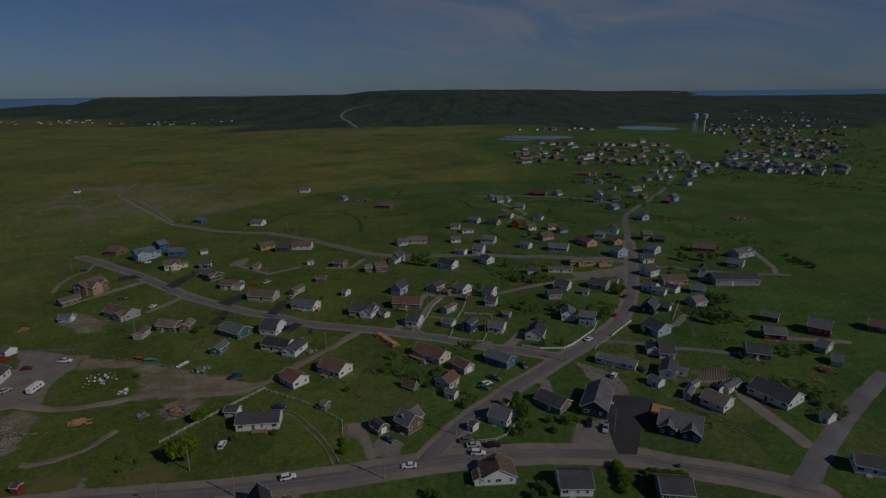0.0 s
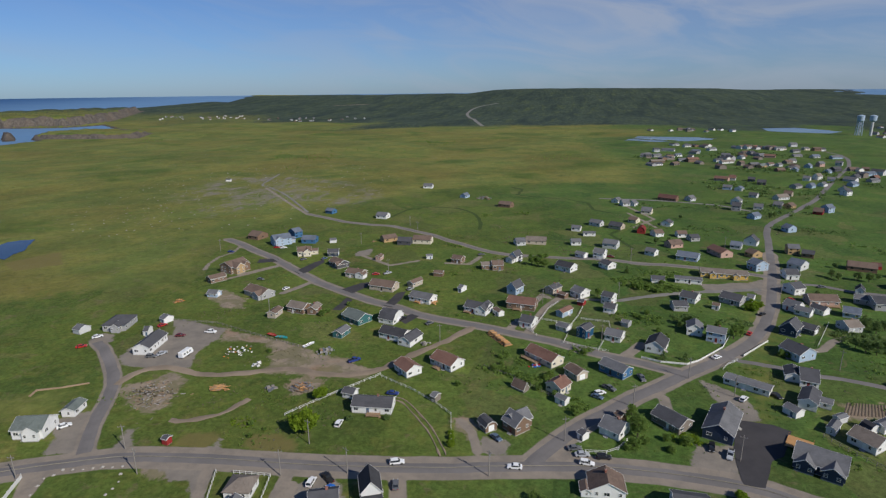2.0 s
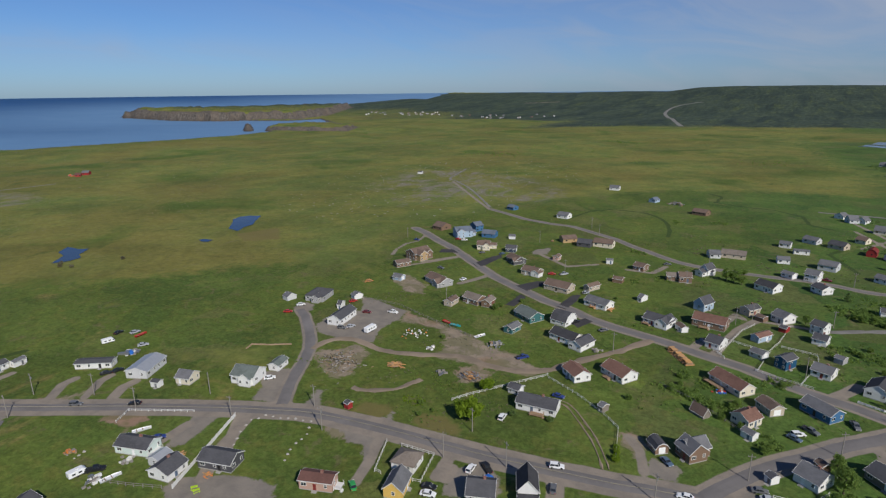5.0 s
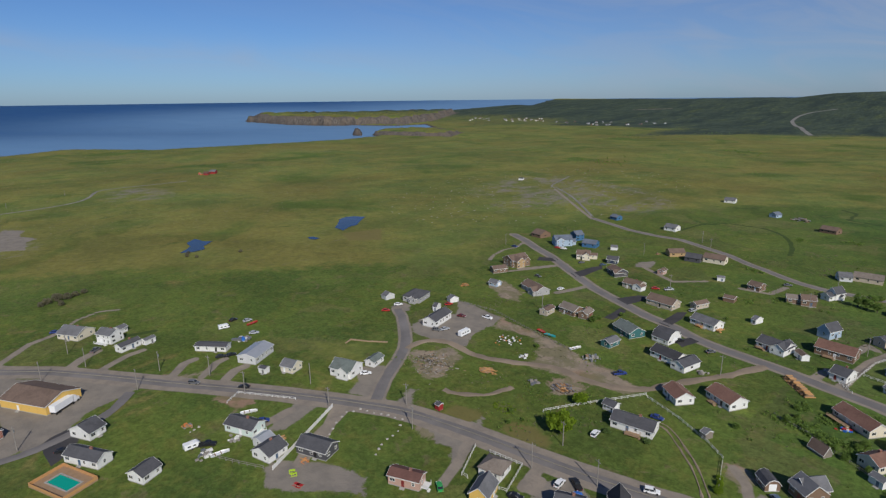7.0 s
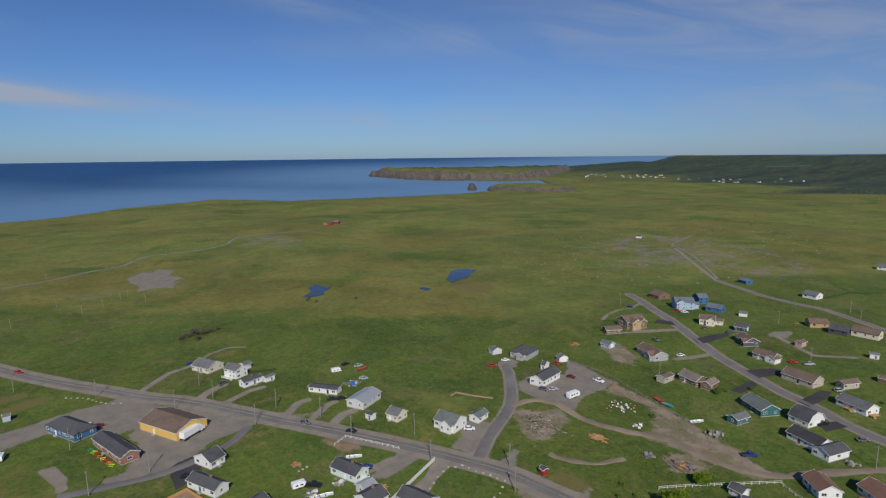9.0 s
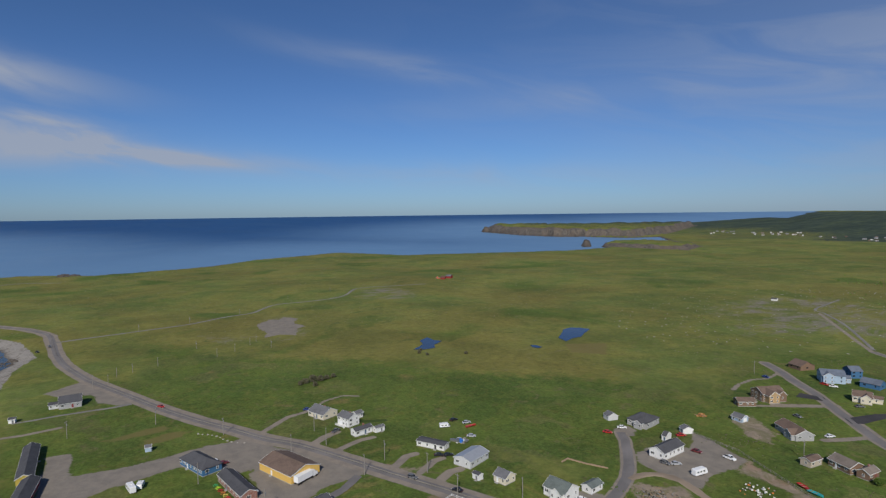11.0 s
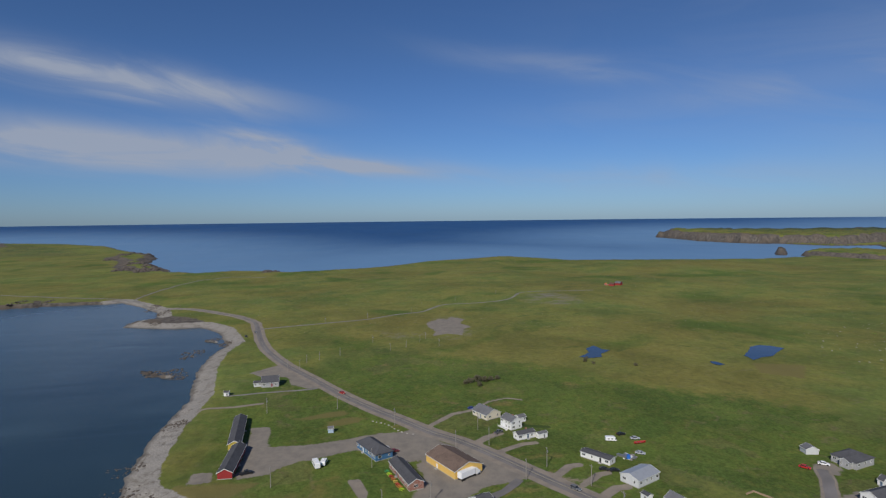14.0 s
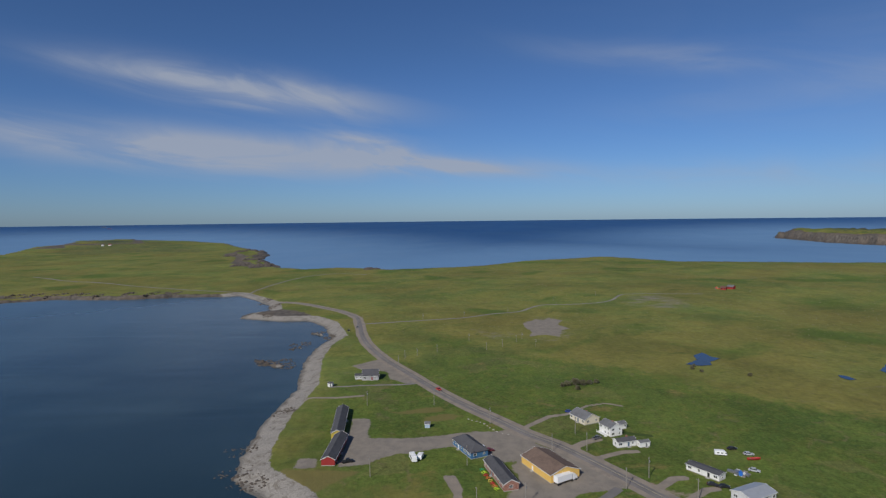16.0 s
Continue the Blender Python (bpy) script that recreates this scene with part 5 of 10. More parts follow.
building("house", -59.0, 202.0, -42, 9.4, 7.2, 3, 1.9, "white", "rust", "white clapboard house with reddish brown roof", "house", wins=(2, 1, 2, 2), door=(0, -0.2, 0.95, 2.05, 'steelblue'))
b = building("house", -44.5, 210.7, -32, 11.6, 8.2, 3, 2.13, "white", "rust", "white clapboard house with reddish brown roof", "house", wins=(4, 1, 2, 2), door=(0, 1.9, 0.95, 2.05, 'black'))
deck(b, -6.6*0.4, 0.4, -4.3-2.2, -4.3, 0.6)
b = building("house", -63.6, 172.7, 5, 14.2, 7.5, 3, 1.87, "white", "dark", "white clapboard house with dark grey roof", "house", wins=(4, 1, 2, 2), door=(0, -1.3, 0.95, 2.05, 'steelblue'), stack=True)
deck(b, -1.5, 3.2, -3.7-2.4, -3.7, 0.7)
building("garage", -75.0, 179.2, -7, 4.5, 4.1, 2.5, 1.03, "lightgrey", "dark", "pale grey clapboard garage with dark grey roof", "garage", wins=(2, 1, 1, 1), door=(3, 0.0, 2.1, 2.2, 'white'))
building("shed", -123.1, 139.5, -8, 2.2, 2.2, 2.3, 0.46, "red", "dark", "small red wooden shed with dark roof in the meadow", "shed", group='sheds of the village', wins=(0, 0, 1, 0), base=0.12, over=0.2)
building("shed", -43.1, 182.6, -26, 2.2, 3.4, 2.3, 0.72, "weathered", "grey", "weathered grey wooden shed with grey roof", "shed", group='sheds of the village', wins=(0, 0, 1, 0), base=0.12, over=0.2)

# houses along the main road
building("house", -86.3, 122.9, 8, 7.3, 7.2, 3, 1.79, "white", "taupe", "white clapboard house with taupe hipped roof", "house", wins=(2, 1, 2, 2), door=(0, -0.6, 0.95, 2.05, 'burgundy'), style='hip')
building("house", -82.5, 112.1, 105, 8.0, 5.5, 3.2, 2.36, "yellow", "grey", "yellow clapboard house with grey roof", "house", wins=(2, 1, 1, 1), door=(0, 1.0, 0.95, 2.05, 'white'))
b = building("house", -103.4, 102.4, 19, 10.0, 4.9, 3.3, 1.03, "pink", "maroon", "pinkish brown clapboard house with maroon roof", "house", wins=(3, 1, 1, 1), door=(0, -0.2, 0.95, 2.05, 'burgundy'), stack=True)
deck(b, 5.0+0.05, 5.0+2.2, -1.6, 1.6, 0.9, TRIM)
building("house", -60.7, 122.0, 21, 7.8, 8.0, 3, 2.32, "grey", "dark", "grey clapboard house with dark grey roof", "house", wins=(2, 1, 2, 2), door=(0, 1.2, 0.95, 2.05, 'white'), stack=True)
b = building("house", -49.9, 129.3, 114, 8.0, 5.5, 4, 3.17, "white", "black", "white clapboard house with black roof", "house", wins=(2, 1, 1, 1), door=(0, 0.6, 0.95, 2.05, 'burgundy'))
body(b, 5.5, 3.0, 2.6, 0.7, "white", "black", -4.0-1.2, 0, True, wins=(0, 0, 1, 1))
b = building("house", 15.2, 143.9, 94, 7.6, 9.6, 2.8, 2.6, "white", "brown", "white clapboard house with brown roof", "house", wins=(3, 1, 3, 3), door=(0, 0.7, 0.95, 2.05, 'white'), stack=True)
body(b, 4.0, 2.6, 2.2, 0.7, "white", "brown", -1.8, 4.8+1.1, wins=(1, 1, 1, 1))
building("house", 36.7, 139.3, -1, 9.1, 9.0, 3, 1.89, "white", "dark", "white clapboard house with dark grey roof", "house", wins=(3, 1, 2, 2), door=(0, -1.3, 0.95, 2.05, 'white'))
building("house", 64.1, 135.9, -7, 8.7, 8.0, 3, 2, "grey", "dark", "grey clapboard house with dark grey roof", "house", wins=(3, 1, 2, 2), door=(0, -1.4, 0.95, 2.05, 'steelblue'))
b = building("house", -12.4, 169.7, -42, 6.4, 6.7, 3.6, 2.68, "brown", "grey", "brown clapboard house with grey roof", "house", wins=(2, 1, 2, 2), door=(0, 0.9, 0.95, 2.05, 'burgundy'))
body(b, 7.5, 6.0, 3.4, 2.3, "brown", "grey", -3.2*0.4, 3.4*0.55, True, wins=(1, 1, 1, 1))
building("garage", -22.0, 168.3, -50, 5.1, 4.4, 2.3, 1.63, "brown", "dark", "small brown shingled garage with dark gambrel roof", "garage", wins=(2, 1, 1, 1), door=(3, 0.0, 2.2, 2.2, 'white'), style='gambrel')
building("shed", -13.2, 196.6, -34, 5.8, 3.4, 1.2, 2.52, "weathered", "brown", "weathered grey wooden shed with brown roof", "shed", group='sheds of the village', wins=(0, 0, 1, 0), base=0.12, over=0.2)
b = building("house", -5.4, 222.7, -40, 14.8, 7.4, 3, 2.15, "cream", "rust", "cream clapboard house with reddish brown roof", "house", wins=(4, 1, 2, 2), door=(0, -1.3, 0.95, 2.05, 'white'))
deck(b, -7.4, 1.0, -3.7-2.6, -3.7, 0.9)
building("garage", 7.6, 210.9, -49, 7.3, 5.5, 2.9, 1.15, "beige", "brown", "beige clapboard garage with brown roof", "garage", wins=(2, 1, 1, 1), door=(3, 0.0, 2.7, 2.2, 'white'))
building("house", 1.0, 198.5, 57, 7.1, 6.5, 3.2, 1.88, "cream", "rust", "cream clapboard house with reddish brown roof", "house", wins=(2, 1, 2, 2), door=(0, 0.3, 0.95, 2.05, 'steelblue'), stack=True)
building("shed", 2.5, 189.5, -33, 4.2, 3.1, 2.3, 0.89, "white", "grey", "white wooden shed with grey roof", "shed", group='sheds of the village', wins=(0, 0, 1, 0), door=(0, 0.6, 0.85, 1.7, 'steelblue'), base=0.12, over=0.2)
building("hall", 23.1, 216.7, -39, 11.1, 6.7, 3.3, 1.42, "blue", "grey", "blue metal-clad workshop with grey gable roof", "building", wins=(3, 1, 2, 2), door=(0, -0.1, 0.95, 2.05, 'black'))
building("shed", 9.4, 168.4, -43, 2.4, 3.1, 2.3, 0.66, "white", "dark", "white wooden shed with dark grey roof", "shed", group='sheds of the village', wins=(0, 0, 1, 0), door=(0, 0.4, 0.85, 1.7, 'grey'), base=0.12, over=0.2)
building("house", 19.7, 173.8, -32, 7.0, 7.8, 3, 2.26, "white", "grey", "white clapboard house with grey roof", "house", wins=(2, 1, 2, 2), door=(0, -0.8, 0.95, 2.05, 'white'), stack=True)
building("shed", 22.1, 181.7, -50, 3.0, 3.0, 2.3, 0.86, "brown", "brown", "brown wooden shed with brown roof", "shed", group='sheds of the village', wins=(0, 0, 1, 0), base=0.12, over=0.2)
building("house", 38.9, 182.6, -45, 10.8, 7.4, 2.8, 2.1, "weathered", "dark", "weathered brown clapboard house with dark grey roof", "house", wins=(3, 1, 2, 2), door=(0, 1.1, 0.95, 2.05, 'white'))
building("house", 54.7, 182.4, 67, 16.8, 9.0, 3.7, 2.7, "navy", "grey", "navy blue clapboard two-storey house with white trim and grey roof", "house", wins=(2, 2, 2, 2), door=(0, 3.6, 0.95, 2.05, 'white'), stack=True)
b = building("house", 78.7, 167.5, -27, 13.3, 10.5, 3.2, 2.21, "navy", "grey", "navy blue bungalow with white trim and grey gabled roof", "house", wins=(4, 1, 3, 3), door=(0, -2.2, 0.95, 2.05, 'steelblue'))
body(b, 10.5*0.5+2.0, 5.0, 3.0, 1.7, "navy", "grey", -6.7+3.2, -10.5*0.25-0.6, True, wins=(0, 0, 2, 0))
body(b, 10.5*0.5+2.0, 5.4, 3.0, 1.8, "navy", "grey", 6.7-3.2, -10.5*0.25-0.6, True, wins=(0, 0, 2, 0))
deck(b, -10.2, -3.0, 4.6, 11.8, 0.6, NEWWOOD)
building("trailer_home", 71.0, 213.8, -30, 15.9, 5.0, 2.7, 0.5, "white", "grey", "white clapboard trailer home with grey roof", "house", wins=(5, 1, 1, 1), door=(0, -0.5, 0.95, 2.05, 'white'))
b = building("house", 94.8, 223.0, -14, 6.0, 11.0, 3, 2.31, "white", "dark", "white clapboard house with dark grey roof", "house", wins=(2, 1, 3, 3), door=(0, -0.3, 0.95, 2.05, 'burgundy'), stack=True)
body(b, 8, 5.5, 2.8, 1.2, "white", "dark", -3.0-2.0, 1.2, True, wins=(1, 1, 1, 1))
b = building("house", 89.2, 205.8, 64, 11.0, 5.6, 3.2, 1.41, "white", "dark", "white clapboard house with dark grey roof", "house", wins=(3, 1, 1, 1), door=(0, 0.1, 0.95, 2.05, 'burgundy'))
body(b, 4.5, 4.0, 2.6, 0.9, "white", "grey", 1.0, -2.8-1.8, True, wins=(1, 1, 1, 1))
building("shed", 81.2, 197.2, -55, 5.1, 4.2, 2.3, 1.06, "white", "grey", "white wooden shed with grey roof", "shed", group='sheds of the village', wins=(0, 0, 1, 0), door=(0, 0.8, 0.85, 1.7, 'steelblue'), base=0.12, over=0.2)
building("shed", 90.3, 188.5, 54, 6.4, 2.7, 2.3, 0.79, "lightgrey", "grey", "pale grey wooden shed with grey roof", "shed", group='sheds of the village', wins=(0, 0, 1, 0), base=0.12, over=0.2)
building("shed", 94.8, 194.9, 35, 4.4, 2.4, 2.3, 0.51, "lightgrey", "grey", "pale grey wooden shed with grey roof", "shed", group='sheds of the village', wins=(0, 0, 1, 0), base=0.12, over=0.2)
building("house", 97.6, 181.9, -51, 8.4, 7.9, 3, 1.97, "white", "taupe", "white clapboard house with taupe roof", "house", wins=(2, 1, 2, 2), door=(0, 0.7, 0.95, 2.05, 'white'))
building("shed", 101.9, 191.0, -62, 3.7, 4.4, 1.2, 2, "white", "black", "white wooden shed with black gambrel roof", "shed", group='sheds of the village', wins=(0, 0, 1, 0), door=(0, 0.6, 0.85, 1.7, 'steelblue'), style='gambrel', base=0.12, over=0.2)
building("house", 107.7, 192.9, 36, 8.5, 3.6, 2.7, 0.76, "white", "grey", "white clapboard house with grey roof", "house", wins=(3, 1, 1, 1), door=(0, 0.3, 0.95, 2.05, 'burgundy'), stack=True)
building("house", 121.1, 186.5, -58, 14.7, 11.0, 3, 2.31, "white", "dark", "white clapboard house with dark grey roof", "house", wins=(4, 1, 3, 3), door=(0, -0.4, 0.95, 2.05, 'black'), stack=True)
building("shed", 130.3, 171.1, -61, 2.9, 5.3, 2.3, 1.53, "white", "grey", "white wooden shed with grey roof", "shed", group='sheds of the village', wins=(0, 0, 1, 0), door=(0, 0.4, 0.85, 1.7, 'steelblue'), base=0.12, over=0.2)
building("house", 132.7, 221.3, -18, 8.9, 9.5, 3, 1.99, "charcoal", "dark", "charcoal clapboard house with dark grey roof", "house", wins=(3, 1, 2, 2), door=(0, -0.3, 0.95, 2.05, 'white'), stack=True)
building("shed", 161.4, 213.0, -36, 3.8, 7.2, 2.3, 1.81, "lightgrey", "grey", "pale grey wooden shed with grey roof", "shed", group='sheds of the village', wins=(0, 0, 1, 0), base=0.12, over=0.2)
building("garage", 163.8, 225.1, -54, 4.5, 7.9, 2.9, 1.67, "grey", "grey", "grey clapboard garage with grey roof", "garage", wins=(2, 1, 2, 2), door=(3, 0.0, 3.2, 2.2, 'white'))
building("house", 150.0, 239.3, -17, 8.9, 8.0, 3, 2, "red", "grey", "red clapboard house with grey roof", "house", wins=(3, 1, 2, 2), door=(0, 0.8, 0.95, 2.05, 'black'), stack=True)
building("barn", 173.9, 243.8, -38, 8.9, 10.0, 4, 2.1, "red", "grey", "large red boarded barn with grey roof", "barn", wins=(3, 1, 2, 2), door=(3, 0.0, 3.2, 2.2, 'white'))
building("house", 202.4, 246.1, -39, 7.0, 9.0, 3, 1.89, "brown", "brown", "brown clapboard house with brown roof", "house", wins=(2, 1, 2, 2), door=(0, -0.6, 0.95, 2.05, 'black'), stack=True)
building("house", 125.9, 144.9, -23, 9.2, 6.6, 3.2, 1.38, "white", "dark", "white clapboard house with dark grey roof", "house", wins=(3, 1, 2, 2), door=(0, -1.1, 0.95, 2.05, 'white'))
building("garage", 159.5, 258.9, -37, 7.0, 6.0, 2.9, 1.5, "red", "grey", "red clapboard garage with grey roof", "garage", wins=(2, 1, 2, 2), door=(3, 0.0, 3.0, 2.2, 'white'))

# houses on the side street
building("house", 25.2, 250.0, -21, 7.1, 7.3, 3, 1.53, "white", "grey", "white clapboard house with grey roof", "house", wins=(2, 1, 2, 2), door=(0, 0.3, 0.95, 2.05, 'burgundy'), stack=True)
building("house", 12.0, 251.0, 57, 6.8, 4.8, 4.5, 1.21, "deepblue", "dark", "deep blue clapboard two-storey house with dark grey roof", "house", wins=(1, 1, 2, 2), door=(0, -0.8, 0.95, 2.05, 'burgundy'))
building("garage", 2.4, 256.3, -30, 5.5, 4.9, 2.5, 1.03, "lightgrey", "grey", "pale grey clapboard garage with grey roof", "garage", wins=(2, 1, 1, 1), door=(3, 0.0, 2.5, 2.2, 'white'))
building("house", -14.3, 258.9, -19, 6.2, 8.2, 3, 2.04, "white", "dark", "white clapboard house with dark grey roof", "house", wins=(2, 1, 2, 2), door=(0, -0.9, 0.95, 2.05, 'burgundy'), stack=True)
b = building("house", -19.1, 282.3, -9, 14.6, 9.0, 3.5, 1.89, "brown", "rust", "brown clapboard house with reddish brown roof", "house", wins=(4, 1, 2, 2), door=(0, 0.3, 0.95, 2.05, 'white'))
deck(b, -7.3*0.5, 0.5, -4.5-2.4, -4.5, 0.8)
b = building("house", -40.9, 272.5, -17, 12.4, 8.4, 3, 2.1, "white", "dark", "white clapboard house with dark grey roof", "house", wins=(3, 1, 2, 2), door=(0, -1.4, 0.95, 2.05, 'burgundy'))
body(b, 9.6, 6.0, 3.2, 2.0, "white", "dark", 3.4, -0.6, True, wins=(1, 0, 2, 1))
deck(b, -5.8, -2.2, -4.2-1.8, -4.2, 0.8)
building("shed", -30.2, 269.9, -53, 6.0, 3.3, 2.3, 0.83, "white", "brown", "white wooden shed with brown roof", "shed", group='sheds of the village', wins=(0, 0, 1, 0), door=(0, 0.9, 0.85, 1.7, 'steelblue'), base=0.12, over=0.2)
building("house", -24.8, 303.7, 63, 8.3, 5.9, 4.2, 2.97, "lightblue", "dark", "pale blue clapboard house with dark grey roof", "house", wins=(2, 1, 1, 1), door=(0, 0.4, 0.95, 2.05, 'black'))
building("house", -3.8, 307.5, 55, 8.0, 5.5, 3.6, 1.38, "beige", "dark", "beige clapboard house with dark grey roof", "house", wins=(2, 1, 1, 1), door=(0, 0.0, 0.95, 2.05, 'burgundy'), stack=True)
building("shed", 1.6, 300.8, -31, 4.3, 4.0, 2.3, 0.84, "brown", "brown", "brown wooden shed with brown roof", "shed", group='sheds of the village', wins=(0, 0, 1, 0), base=0.12, over=0.2)
building("house", 10.7, 304.1, -41, 7.0, 8.0, 3.6, 1.68, "white", "grey", "white clapboard house with grey roof", "house", wins=(2, 1, 2, 2), door=(0, 1.3, 0.95, 2.05, 'black'))
building("house", 25.4, 296.5, -29, 5.7, 6.6, 4.6, 1.65, "white", "dark", "white clapboard two-storey house with dark grey roof", "house", wins=(2, 1, 2, 2), door=(0, 1.0, 0.95, 2.05, 'steelblue'))
building("house", 25.4, 283.9, -18, 5.5, 6.0, 3, 1.74, "white", "dark", "white clapboard house with dark grey roof", "house", wins=(2, 1, 2, 2), door=(0, 0.7, 0.95, 2.05, 'white'), stack=True)
building("shed", 11.3, 291.3, -24, 3.2, 4.0, 2.3, 0.84, "red", "dark", "red wooden shed with dark grey roof", "shed", group='sheds of the village', wins=(0, 0, 1, 0), base=0.12, over=0.2)
building("house", 2.5, 275.2, 55, 8.8, 3.9, 3, 0.98, "lightblue", "rust", "pale blue clapboard house with reddish brown roof", "house", wins=(3, 1, 1, 1), door=(0, 1.1, 0.95, 2.05, 'white'))
building("shed", 31.7, 266.5, -29, 3.5, 4.0, 2.3, 0.84, "grey", "grey", "grey wooden shed with grey roof", "shed", group='sheds of the village', wins=(0, 0, 1, 0), base=0.12, over=0.2)
building("garage", 60.1, 294.1, 8, 7.0, 7.0, 2.9, 1.47, "grey", "dark", "grey clapboard garage with dark grey roof", "garage", wins=(2, 1, 2, 2), door=(3, 0.0, 3.2, 2.2, 'white'))
building("house", 68.0, 307.8, -30, 8.0, 8.5, 3, 2.12, "white", "dark", "white clapboard house with dark grey roof", "house", wins=(2, 1, 2, 2), door=(0, -0.6, 0.95, 2.05, 'burgundy'), stack=True)
building("trailer_home", 72.9, 339.4, -7, 14.4, 6.0, 2.7, 0.5, "white", "grey", "white clapboard trailer home with grey roof", "house", wins=(4, 1, 2, 2), door=(0, 0.5, 0.95, 2.05, 'black'))
building("house", 55.3, 335.2, -2, 7.0, 6.0, 3, 1.5, "white", "dark", "white clapboard house with dark grey roof", "house", wins=(2, 1, 2, 2), door=(0, -0.8, 0.95, 2.05, 'white'))
building("house", 42.3, 242.6, 71, 10.8, 7.7, 3.4, 2.4, "white", "black", "white clapboard house with black roof", "house", wins=(3, 1, 2, 2), door=(0, -0.7, 0.95, 2.05, 'burgundy'))
building("house", 61.7, 263.8, 80, 8.0, 6.5, 3.8, 1.94, "white", "grey", "white clapboard house with grey roof", "house", wins=(2, 1, 2, 2), door=(0, -1.3, 0.95, 2.05, 'white'))
building("house", 69.6, 257.0, -19, 7.6, 6.5, 5, 1.36, "lightblue", "grey", "pale blue clapboard two-storey house with grey roof", "house", wins=(2, 1, 2, 2), door=(0, 0.3, 0.95, 2.05, 'burgundy'), stack=True)
building("house", 98.9, 246.1, -58, 9.8, 9.5, 3.6, 1.99, "lightblue", "dark", "pale blue clapboard house with dark grey roof", "house", wins=(3, 1, 2, 2), door=(0, 0.2, 0.95, 2.05, 'black'), stack=True)
building("house", 104.9, 271.6, 55, 9.0, 6.9, 3.8, 3.11, "navy", "dark", "navy blue clapboard house with dark grey roof", "house", wins=(3, 1, 2, 2), door=(0, -0.2, 0.95, 2.05, 'steelblue'))
building("garage", 113.5, 273.9, -40, 5.9, 6.0, 2.9, 1.26, "charcoal", "dark", "charcoal clapboard garage with dark grey roof", "garage", wins=(2, 1, 2, 2), door=(3, 0.0, 3.0, 2.2, 'white'))
building("house", 126.0, 331.2, 27, 7.0, 8.5, 4, 2.12, "white", "dark", "white clapboard house with dark grey roof", "house", wins=(2, 1, 2, 2), door=(0, -0.3, 0.95, 2.05, 'white'), stack=True)
b = building("house", 133.8, 315.6, 3, 14.0, 9.0, 3, 1.89, "pink", "brown", "brick-red bungalow with brown roof and wooden porch", "house", wins=(4, 1, 2, 2), door=(0, -2.6, 0.95, 2.05, 'white'))
deck(b, 0.5, 7.0-0.5, -4.5-2.2, -4.5, 0.7)
building("house", 116.7, 303.5, -46, 7.0, 7.5, 3, 2.17, "white", "grey", "white clapboard house with grey roof", "house", wins=(2, 1, 2, 2), door=(0, -1.1, 0.95, 2.05, 'burgundy'))
building("garage", 119.1, 296.7, -38, 7.0, 5.0, 2.9, 1.45, "white", "grey", "white clapboard garage with grey roof", "garage", wins=(2, 1, 1, 1), door=(3, 0.0, 2.5, 2.2, 'white'))
building("garage", 127.8, 300.8, -53, 7.0, 5.0, 2.9, 1.45, "white", "dark", "white clapboard garage with dark grey roof", "garage", wins=(2, 1, 1, 1), door=(3, 0.0, 2.5, 2.2, 'white'))
building("house", 132.7, 280.7, 17, 7.0, 8.0, 3, 1.68, "lightgrey", "taupe", "pale grey clapboard house with taupe roof", "house", wins=(2, 1, 2, 2), door=(0, -0.9, 0.95, 2.05, 'white'), stack=True)
building("garage", 141.2, 299.0, -21, 7.0, 7.0, 2.9, 2.03, "lightblue", "bluegrey", "pale blue clapboard garage with blue-grey roof", "garage", wins=(2, 1, 2, 2), door=(3, 0.0, 3.2, 2.2, 'white'))
building("hall", 169.1, 315.5, -2, 25.1, 13.0, 3.8, 1.95, "grey", "dark", "grey clapboard hall with dark grey roof", "building", wins=(7, 1, 3, 3), door=(0, -3.0, 0.95, 2.05, 'white'))
building("house", 186.3, 346.3, -36, 8.5, 9.0, 3, 1.89, "white", "grey", "white clapboard house with grey roof", "house", wins=(3, 1, 2, 2), door=(0, 1.6, 0.95, 2.05, 'burgundy'))
b = building("house", 201.2, 369.3, 24, 14.9, 9.0, 3.4, 1.89, "lightgrey", "grey", "pale grey clapboard house with grey roof", "house", wins=(4, 1, 2, 2), door=(0, 0.3, 0.95, 2.05, 'steelblue'))
body(b, 8, 7.5, 3.4, 2.0, "white", "bluegrey", 7.4*0.4, 1.0, True, wins=(1, 1, 1, 1))
building("house", 160.1, 335.0, 67, 6.0, 3.8, 3.2, 1.89, "white", "black", "white clapboard house with black roof", "house", wins=(2, 1, 1, 1), door=(0, -0.0, 0.95, 2.05, 'steelblue'))
building("garage", 155.0, 320.4, -23, 7.0, 6.0, 2.9, 1.26, "grey", "grey", "grey clapboard garage with grey roof", "garage", wins=(2, 1, 2, 2), door=(3, 0.0, 3.0, 2.2, 'white'))
building("house", 181.4, 382.7, -19, 14.9, 9.0, 3, 1.89, "brown", "brown", "brown clapboard house with brown roof", "house", wins=(3, 0, 1, 1), detail=1)
building("shed", 191.5, 387.8, -8, 4.7, 6.0, 2.3, 1.5, "red", "maroon", "red wooden shed with maroon roof", "shed", group='sheds of the village', wins=(0, 0, 1, 0), detail=1, base=0.12, over=0.2)
building("house", 144.7, 379.8, -45, 8.3, 10.0, 3.6, 2.1, "lightgrey", "bluegrey", "pale grey clapboard house with blue-grey roof", "house", wins=(2, 0, 1, 1), detail=1)
